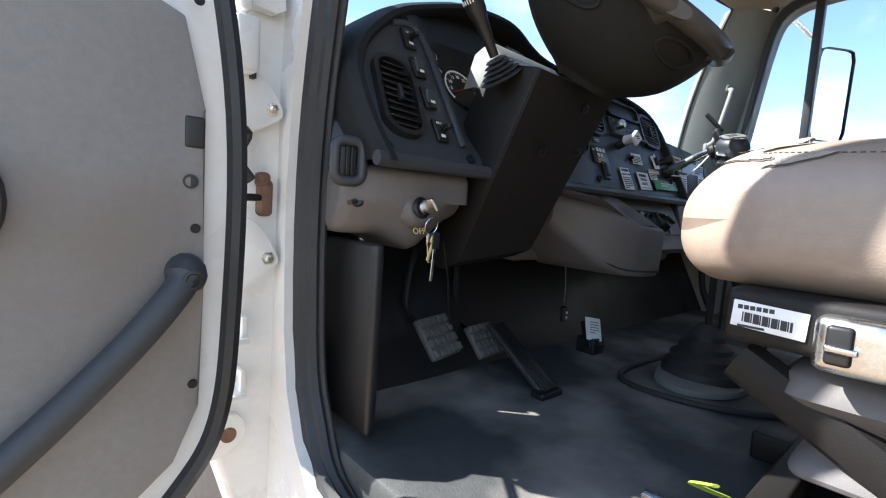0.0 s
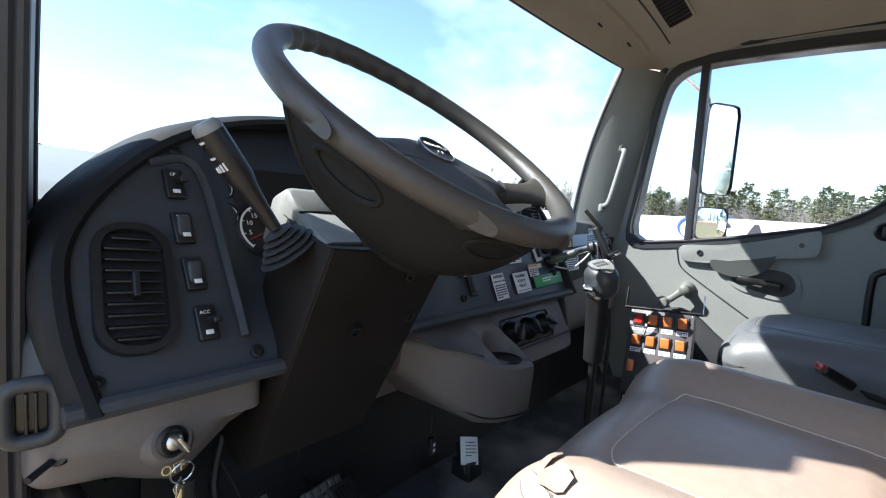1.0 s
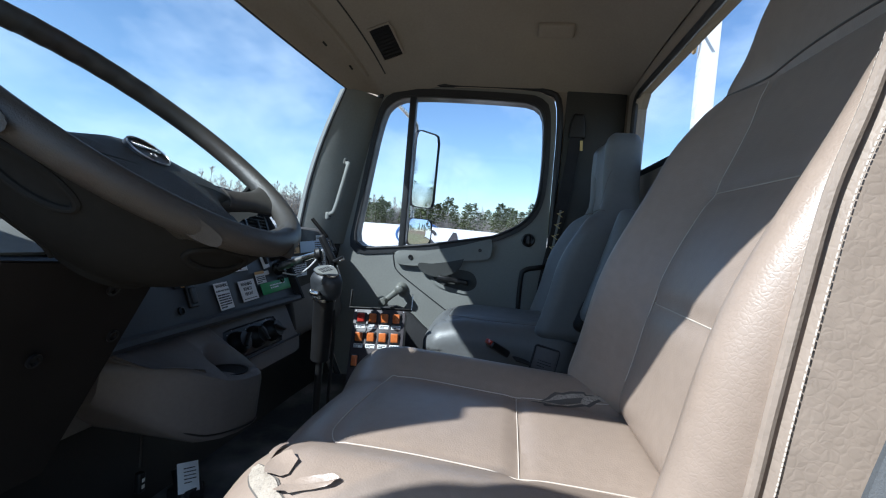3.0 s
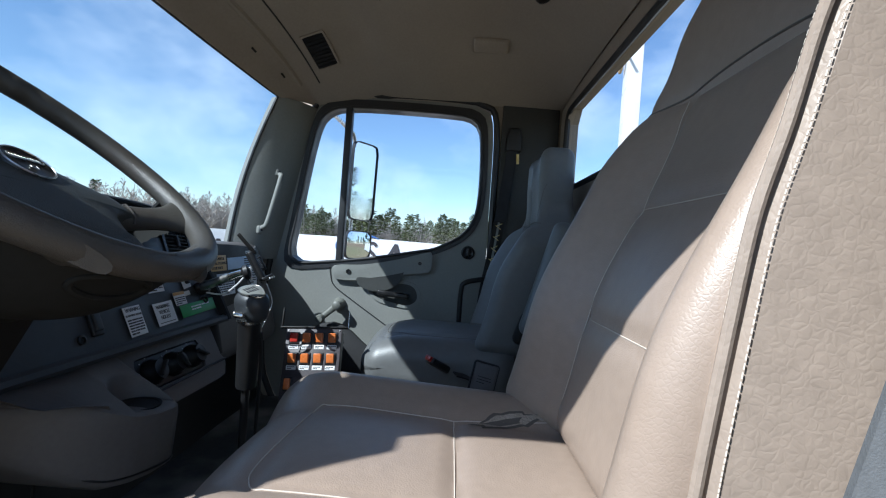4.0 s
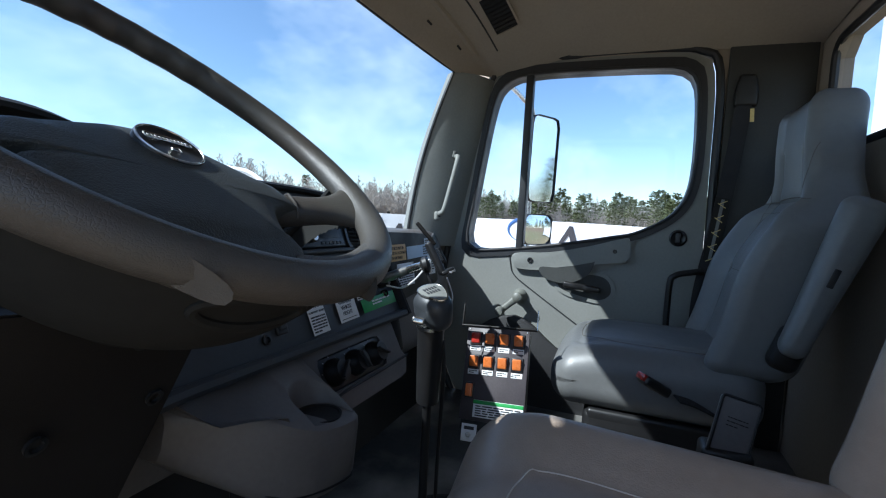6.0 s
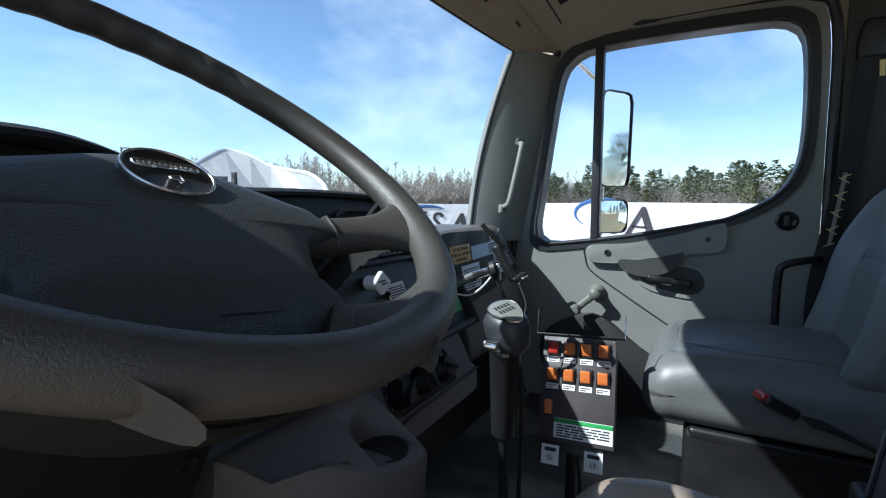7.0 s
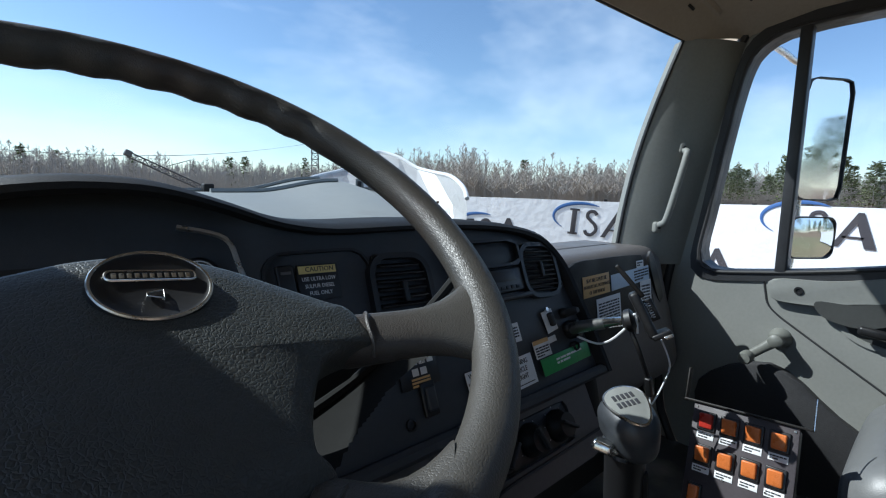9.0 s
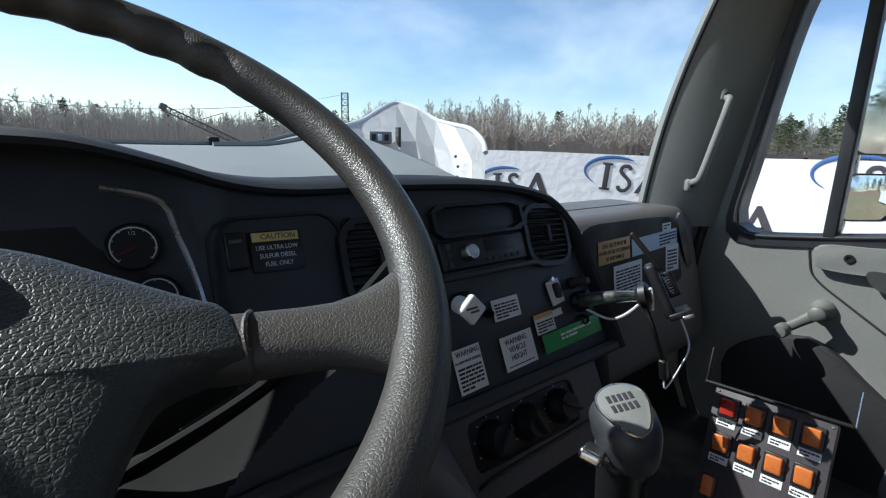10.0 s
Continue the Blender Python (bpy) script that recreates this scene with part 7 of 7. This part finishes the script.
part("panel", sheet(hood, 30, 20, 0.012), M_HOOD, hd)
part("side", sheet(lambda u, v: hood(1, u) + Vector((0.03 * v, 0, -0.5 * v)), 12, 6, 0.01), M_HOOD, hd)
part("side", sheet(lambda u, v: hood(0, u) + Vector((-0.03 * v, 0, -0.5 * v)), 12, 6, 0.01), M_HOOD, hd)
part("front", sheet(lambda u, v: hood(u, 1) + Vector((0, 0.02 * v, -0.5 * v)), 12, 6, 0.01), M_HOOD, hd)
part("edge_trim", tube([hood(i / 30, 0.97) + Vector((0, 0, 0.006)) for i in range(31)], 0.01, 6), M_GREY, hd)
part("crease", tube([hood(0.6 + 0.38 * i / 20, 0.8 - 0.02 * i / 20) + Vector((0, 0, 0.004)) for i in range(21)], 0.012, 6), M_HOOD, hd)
part("latch", rbox(0.02, 0.02, 0.02, 0.006, m=Matrix.Translation(hood(0.63, 0.95) + Vector((0, 0, 0.012)))), M_COLUMN, hd)
part("intake_ring", tube([Vector((1.62, 2.02, 0.68)) + Vector((0.14 * math.cos(a), 0.02, 0.085 * math.sin(a))) for a in (2 * math.pi * i / 40 for i in range(40))], 0.012, 8, loop=True), M_GREY, hd)
part("intake", lathe([(0.13, 0), (0.1, 0.02), (0, 0.03)], Matrix.Translation((1.62, 2.04, 0.68)) @ pose(0, 0, 0, 90) @ Matrix.Diagonal((1, 0.62, 1, 1)), 32), M_GREY, hd)

# plain chassis that carries cab and hood
ch = thing("truck_chassis", (1.34, 0.4, GROUND_Z), "dark steel truck frame on four black tyres", "chassis")
for x in (0.95, 1.65):
    part("frame_rail", box(x, x + 0.08, -2.2, 2.1, -0.4, -0.14, 0.01), M_RUBBER, ch)
for y in (-0.4, 0.6, 1.9):
    part("cross_member", box(1.03, 1.65, y, y + 0.1, -0.34, -0.2, 0.01), M_RUBBER, ch)
part("cab_mount", box(0.6, 2.1, -0.3, -0.15, -0.14, -0.06, 0.01), M_RUBBER, ch)
part("cab_mount", box(0.6, 2.1, 0.55, 0.7, -0.14, -0.06, 0.01), M_RUBBER, ch)
part("hood_mount", box(1.0, 1.7, 1.9, 2.0, -0.14, 0.33, 0.01), M_RUBBER, ch)
for y in (1.6, -1.7):
    part("axle", rod((0.5, y, GROUND_Z + 0.5), (2.18, y, GROUND_Z + 0.5), 0.06), M_RUBBER, ch)
    part("axle_block", box(0.96, 1.72, y - 0.06, y + 0.06, GROUND_Z + 0.5, -0.38, 0.02), M_RUBBER, ch)
    for x in (0.4, 2.02):
        ty = part("tyre", lathe([(0.3, 0.0), (0.46, 0.01), (0.5, 0.05), (0.5, 0.21), (0.46, 0.25), (0.3, 0.26)], Matrix.Translation((x, y, GROUND_Z + 0.5)) @ pose(0, 0, 0, 0, 90, 0), 36), M_RUBBER, ch)
        part("rim", lathe([(0.29, 0.03), (0.3, 0.05), (0.12, 0.1), (0.1, 0.16), (0.3, 0.2), (0.29, 0.23)], Matrix.Translation((x, y, GROUND_Z + 0.5)) @ pose(0, 0, 0, 0, 90, 0), 28), M_WHITE, ty)

fd = thing("fender_shield", (2.2, 2.1, 0.1), "white moulded fender shield with a folded peak", "fender")
top = [(1.7, 2.2, 0.87), (1.85, 2.4, 0.905), (2.1, 2.52, 0.96), (2.28, 2.6, 1.04), (2.41, 2.64, 1.085), (2.47, 2.5, 1.05), (2.5, 2.36, 0.985), (2.5, 2.2, 0.955), (2.46, 2.02, 0.93), (2.4, 1.86, 0.87), (2.34, 1.77, 0.815)]
mid_ = [(1.72, 2.1, 0.75), (1.85, 2.2, 0.76), (2.02, 2.28, 0.79), (2.1, 2.3, 0.83), (2.2, 2.3, 0.86), (2.32, 2.3, 0.86), (2.4, 2.24, 0.83), (2.42, 2.12, 0.8), (2.42, 1.96, 0.78), (2.38, 1.83, 0.73), (2.33, 1.76, 0.7)]
low = [(1.75, 1.95, 0.5), (1.85, 1.98, 0.5), (1.95, 2.0, 0.5), (2.02, 2.02, 0.5), (2.1, 2.05, 0.5), (2.18, 2.0, 0.5), (2.22, 1.95, 0.5), (2.26, 1.9, 0.5), (2.28, 1.84, 0.5), (2.29, 1.78, 0.5), (2.29, 1.74, 0.5)]
foot = [(x, y, 0.05) for x, y, z in low]
bm = loft([[Vector(p) for p in ring] for ring in (top, mid_, low, foot)], closed=False)
bmesh.ops.solidify(bm, geom=list(bm.faces), thickness=0.015)
part("shield", bm, M_WHITE, fd, smooth=False)
part("rim", tube(smooth_path(top, 4), 0.012, 8), M_WHITE, fd)
lm_ = Matrix.Translation((2.1, 2.3, 0.875)) @ pose(0, 0, 0, 0, 0, -35)
mk = part("marker_lamp", rbox(0.055, 0.035, 0.03, 0.006, m=lm_), M_GREY, fd, "small boxed marker lamp")
for i in range(3):
    part("lens", rbox(0.011, 0.004, 0.016, 0.003, m=lm_ @ Matrix.Translation((-0.034 + 0.033 * i, -0.035, 0))), M_PAPER if i % 2 else M_BLACK, mk)
part("stay", rbox(0.006, 0.02, 0.05, 0.003, m=Matrix.Translation((2.2, 2.29, 0.88))), M_BLACK, fd)
for p in ((2.37, 2.02, 0.79), (2.37, 2.0, 0.74), (2.35, 1.98, 0.69)):
    part("bolt", lathe([(0.008, 0), (0.006, 0.006), (0, 0.006)], Matrix.Translation(p) @ pose(0, 0, 0, 90, 0, -40), 8), M_RUST, fd)

# ---- banner along the fence ----
bn = thing("banner", (8.0, 6, GROUND_Z), "long white printed banner stretched along a fence", "banner")
M_BANNER = material("white_banner_vinyl", (0.82, 0.82, 0.83), 0.5, vary=0.03, scale=1.5, bump=0.1, bump_scale=8)
M_LOGO_BLUE = material("blue_print", (0.05, 0.13, 0.33), 0.6, vary=0.05)
M_LOGO_DARK = material("charcoal_print", (0.05, 0.045, 0.05), 0.6, vary=0.05)


TURN_Y = 3.1


def along(q):
    """The banner's line on plan: straight beside the truck, then bending inwards ahead of it."""
    if q <= TURN_Y:
        return Vector((8.0, q, 0)), 0.0
    return Vector((8.0 - 0.505 * (q - TURN_Y), TURN_Y + 0.863 * (q - TURN_Y), 0)), math.degrees(math.atan2(0.505, 0.863))


def banner(u, v):
    q = -12 + 24 * u
    p, _ = along(q)
    return p + Vector((0.003 * math.sin(q * 2.1) * v, 0, GROUND_Z + 0.25 + (0.775 - GROUND_Z - 0.25 + 0.012 * math.sin(q * 1.3)) * v))


part("sheet", sheet(banner, 160, 6, 0.006), M_BANNER, bn)
for i in range(13):
    p, turn = along(-12 + 2 * i)
    out = Matrix.Rotation(radians(turn), 3, "Z") @ Vector((0.05, 0, 0))
    part("post", rod(p + out + Vector((0, 0, GROUND_Z)), p + out + Vector((0, 0, 0.8)), 0.03, 8), M_COLUMN, bn)
for q, z, turn in ((5.9, 0.22, 2), (4.2, 0.42, -4), (2.75, -0.1, 6), (1.3, 0.53, -3), (-0.9, 0.1, 5), (-2.6, 0.5, -4), (8.0, 0.4, 0)):
    p, bend = along(q)
    m = Matrix.Translation(p) @ pose(0, 0, z, 0, 0, bend) @ pose(-0.014, 0, 0, 90, 0, -90) @ pose(0, 0, 0, 0, 0, turn) @ Matrix.Diagonal((1.35, 1.35, 1, 1))
    lg = part("emblem", join(rbox(0.028, 0.15, 0.002, 0.001, k=1, m=m @ Matrix.Translation((-0.2, 0, 0))), *[rbox(0.055, 0.012, 0.002, 0.001, k=1, m=m @ Matrix.Translation((-0.2, e, 0))) for e in (-0.14, 0.14)]), M_LOGO_DARK, bn, "charcoal block emblem with a blue arc")
    bend_ = smooth_path([(0.055, 0.1, 0), (0.02, 0.135, 0), (-0.035, 0.125, 0), (-0.05, 0.075, 0), (-0.01, 0.03, 0), (0.045, -0.02, 0), (0.06, -0.08, 0), (0.015, -0.135, 0), (-0.04, -0.13, 0), (-0.06, -0.09, 0)], 5)
    part("block", tube([m @ p_ for p_ in bend_], 0.026, 6, up=m.to_3x3() @ Vector((0, 0, 1)), flat=0.1), M_LOGO_DARK, lg)
    part("wedge", moved(prism([(0.12, -0.15), (0.17, -0.15), (0.275, 0.06), (0.35, -0.15), (0.43, -0.15), (0.31, 0.16), (0.27, 0.16)], "z", -0.002, 0.002), m), M_LOGO_DARK, lg)
    part("cross_bar", rbox(0.075, 0.01, 0.002, 0.001, k=1, m=m @ Matrix.Translation((0.26, -0.06, 0))), M_LOGO_DARK, lg)
    arc = [m @ Vector((-0.1 + 0.34 * math.cos(a), 0.05 + 0.17 * math.sin(a), 0.0015)) for a in (radians(60 + 8 * i) for i in range(22))]
    part("arc", tube(arc, [0.004 + 0.024 * math.sin(math.pi * (i / 21) ** 0.7) for i in range(22)], 6, flat=0.2, up=m.to_3x3() @ Vector((0, 0, 1))), M_LOGO_BLUE, lg)

# ---- post behind the cab ----
ps = thing("white_post", (6.0, -2.0, GROUND_Z), "tall white square post with frayed rope at the top", "post")
part("post", box(5.82, 6.0, -2.12, -1.95, GROUND_Z, 3.4, 0.01), M_WHITE, ps)
part("rope", tube(smooth_path([(5.7, -1.93, 3.12), (5.9, -1.91, 3.2), (6.1, -1.93, 3.1), (5.95, -1.9, 3.0), (5.88, -1.9, 3.15), (5.98, -1.9, 3.24)], 6), 0.018, 6), material("old_rope", (0.3, 0.22, 0.12), 0.95, vary=0.3, scale=30), ps)

# ---- far woods ----
M_BARK = material("grey_bark", (0.4, 0.36, 0.32), 0.95, vary=0.3, scale=2)
M_PINE = material("pine_needles", (0.12, 0.14, 0.06), 0.9, vary=0.4, scale=1.5)


class Soup:
    def __init__(self):
        self.v, self.f = [], []

    def spike(self, a, b, r0, r1):
        d = (b - a).normalized()
        s_ = d.orthogonal().normalized()
        t = d.cross(s_)
        n = len(self.v)
        for p, r in ((a, r0), (b, r1)):
            for k in range(3):
                an = 2 * math.pi * k / 3
                self.v.append(p + (s_ * math.cos(an) + t * math.sin(an)) * r)
        for k in range(3):
            j = (k + 1) % 3
            self.f.append((n + k, n + j, n + 3 + j, n + 3 + k))

    def leaf(self, c, d, w, n_):
        k = len(self.v)
        s_ = d.cross(n_).normalized() * w
        self.v += [c - s_ * 0.3, c + d * 0.5 - s_, c + d, c + d * 0.5 + s_]
        self.f.append((k, k + 1, k + 2, k + 3))

    def done(self, name, mat, label, category, kind):
        me = bpy.data.meshes.new(name)
        me.from_pydata([tuple(v) for v in self.v], [], self.f)
        me.materials.append(mat)
        ob = new(name, me)
        return tagged(ob, label, category, kind=kind)


def bare_tree(s, p, h, rnd):
    top = p + Vector((rnd.uniform(-0.4, 0.4), rnd.uniform(-0.4, 0.4), h))
    r = h * 0.011
    s.spike(p, p.lerp(top, 0.55), r, r * 0.6)
    s.spike(p.lerp(top, 0.55), top, r * 0.6, 0.02)
    for i in range(26):
        f = rnd.uniform(0.3, 0.97)
        a, rise = rnd.uniform(0, 2 * math.pi), rnd.uniform(0.5, 1.3)
        ln = h * (1.05 - f) * rnd.uniform(0.25, 0.55)
        b = p.lerp(top, f)
        e = b + Vector((math.cos(a), math.sin(a), rise)).normalized() * ln
        s.spike(b, e, r * 0.35 * (1.1 - f) + 0.05, 0.03)
        for j in range(3):
            q = b.lerp(e, rnd.uniform(0.35, 0.9))
            s.spike(q, q + Vector((rnd.uniform(-1, 1), rnd.uniform(-1, 1), rnd.uniform(0.3, 1.4))).normalized() * ln * rnd.uniform(0.3, 0.6), 0.055, 0.03)


def pine_tree(s, trunk, p, h, rnd, bare):
    trunk.spike(p, p + Vector((0, 0, h)), h * 0.013, 0.02)
    for i in range(120):
        f = bare + (1 - bare) * rnd.random() ** 0.8
        reach = h * (0.3 if bare > 0.25 else 0.24) * (1.02 - f) ** 0.6 * rnd.uniform(0.55, 1.1) + 0.15
        a = rnd.uniform(0, 2 * math.pi)
        d = Vector((math.cos(a), math.sin(a), rnd.uniform(-0.25, 0.35)))
        c = p + Vector((0, 0, h * f))
        for j in range(4):
            q = c + d * reach * (0.25 + 0.22 * j)
            dd = (d + Vector((rnd.uniform(-0.7, 0.7), rnd.uniform(-0.7, 0.7), rnd.uniform(-0.3, 0.6)))).normalized()
            s.leaf(q, dd * rnd.uniform(0.45, 0.95) * (h / 11), rnd.uniform(0.16, 0.36) * (h / 11), Vector((rnd.uniform(-0.5, 0.5), rnd.uniform(-0.5, 0.5), 1)))


rnd = random.Random(7)
bare, trunks, pines = Soup(), Soup(), Soup()
for i in range(1500):
    az = radians(rnd.uniform(-35, 118) if i < 1350 else rnd.uniform(118, 200))
    dist = rnd.uniform(125, 175) + 20 * math.sin(az * 5)
    h = rnd.uniform(6.5, 11.5) * (1.25 if 30 < math.degrees(az) < 48 else 1.0)
    bare_tree(bare, Vector((dist * math.sin(az), dist * math.cos(az), GROUND_Z)), h, rnd)
for i in range(150):
    az = radians(rnd.uniform(118, 200) if i > 119 else rnd.choice((rnd.uniform(66, 118), rnd.uniform(-20, 66), rnd.uniform(70, 105), rnd.uniform(78, 118))))
    right = math.degrees(az) > 66
    dist = rnd.uniform(95, 130) if right else rnd.uniform(135, 165)
    h = rnd.uniform(6.5, 11.5) if right else rnd.uniform(7, 11)
    pine_tree(pines, trunks, Vector((dist * math.sin(az), dist * math.cos(az), GROUND_Z)), h, rnd, rnd.choice((0.15, 0.3, 0.45)) if right else 0.12)
for i in range(16):
    az = radians(rnd.uniform(146, 190))
    dist = rnd.uniform(58, 80)
    pine_tree(pines, trunks, Vector((dist * math.sin(az), dist * math.cos(az), GROUND_Z)), rnd.uniform(8, 12), rnd, rnd.choice((0.15, 0.35)))
pine_tree(pines, trunks, Vector((128, 10.5, GROUND_Z)), 10.3, rnd, 0.1)
pine_tree(pines, trunks, Vector((118, 92, GROUND_Z)), 12.5, rnd, 0.1)
bare.done("bare_woods", M_BARK, "far belt of leafless grey-brown trees", "woods", "stuff")
trunks.done("pine_trunks", M_BARK, "brown trunks of the far pines", "woods", "stuff")
pines.done("pine_woods", M_PINE, "far belt of dark green pines", "woods", "stuff")
# brush that closes the wood's lower edge
brush = Soup()
for i in range(22000):
    az = radians(rnd.uniform(-35, 118))
    dist = rnd.uniform(120, 170)
    p = Vector((dist * math.sin(az), dist * math.cos(az), GROUND_Z))
    brush.spike(p, p + Vector((rnd.uniform(-0.6, 0.6), rnd.uniform(-0.6, 0.6), rnd.uniform(2.5, 8.3))), 0.1, 0.03)
brush.done("brushwood", M_BARK, "far leafless undergrowth at the wood's edge", "brushwood", "stuff")

# ---- lattice mast and conveyor boom in the distance ----
def lattice(name, label, category, a, b, w, cells, r, mat, flat=False):
    t = thing(name, a, label, category)
    d = (Vector(b) - Vector(a)).normalized()
    s_ = Vector((0.85, -0.5, 0)) if not flat else Vector((0, 0, 1))
    s_ = (s_ - d * s_.dot(d)).normalized()
    q = d.cross(s_).normalized()
    cs = [s_ * i * w / 2 + q * j * w / 2 for i, j in ((1, 1), (1, -1), (-1, -1), (-1, 1))]
    for c in cs:
        part("chord", rod(Vector(a) + c, Vector(b) + c * (0.8 if not flat else 1), r, 5), mat, t)
    bms = []
    for i in range(cells):
        p0, p1 = Vector(a).lerp(Vector(b), i / cells), Vector(a).lerp(Vector(b), (i + 1) / cells)
        for k in range(4):
            bms.append(rod(p0 + cs[k], p1 + cs[(k + 1) % 4], r * 0.6, 4))
            bms.append(rod(p1 + cs[k], p1 + cs[(k + 1) % 4], r * 0.6, 4))
    part("bracing", join(*bms), mat, t)
    return t


M_STEEL = material("weathered_steel", (0.12, 0.12, 0.125), 0.7, 0.3, vary=0.2, scale=2)
lattice("lattice_mast", "grey steel lattice power line mast at the wood's edge", "mast", (77.5, 150, GROUND_Z), (77.5, 150, 17.2), 2.4, 9, 0.13, M_STEEL)
cbm = lattice("conveyor_boom", "dark lattice conveyor boom raised over the field", "conveyor", (21, 60, GROUND_Z), (9.9, 60, 4.1), 0.55, 16, 0.05, M_STEEL, True)
part("head_drum", rbox(0.35, 0.4, 0.32, 0.1, m=Matrix.Translation((9.9, 60, 4.2)) @ pose(0, 0, 0, 0, 25, 0)), M_STEEL, cbm)
part("stay", rod((13.4, 60, 3.0), (16.0, 60, 3.9), 0.04, 5), M_STEEL, cbm)
wire = thing("power_line", (30, 150, 10), "thin power lines strung from the lattice mast", "power line")
for k in (-1.5, 0, 1.5):
    part("wire", tube([(77.5 - 120 * f, 150 + k, 16.8 - 26 * f * (1 - f) - 4 * f) for f in (i / 16 for i in range(17))], 0.025, 4), M_STEEL, wire)
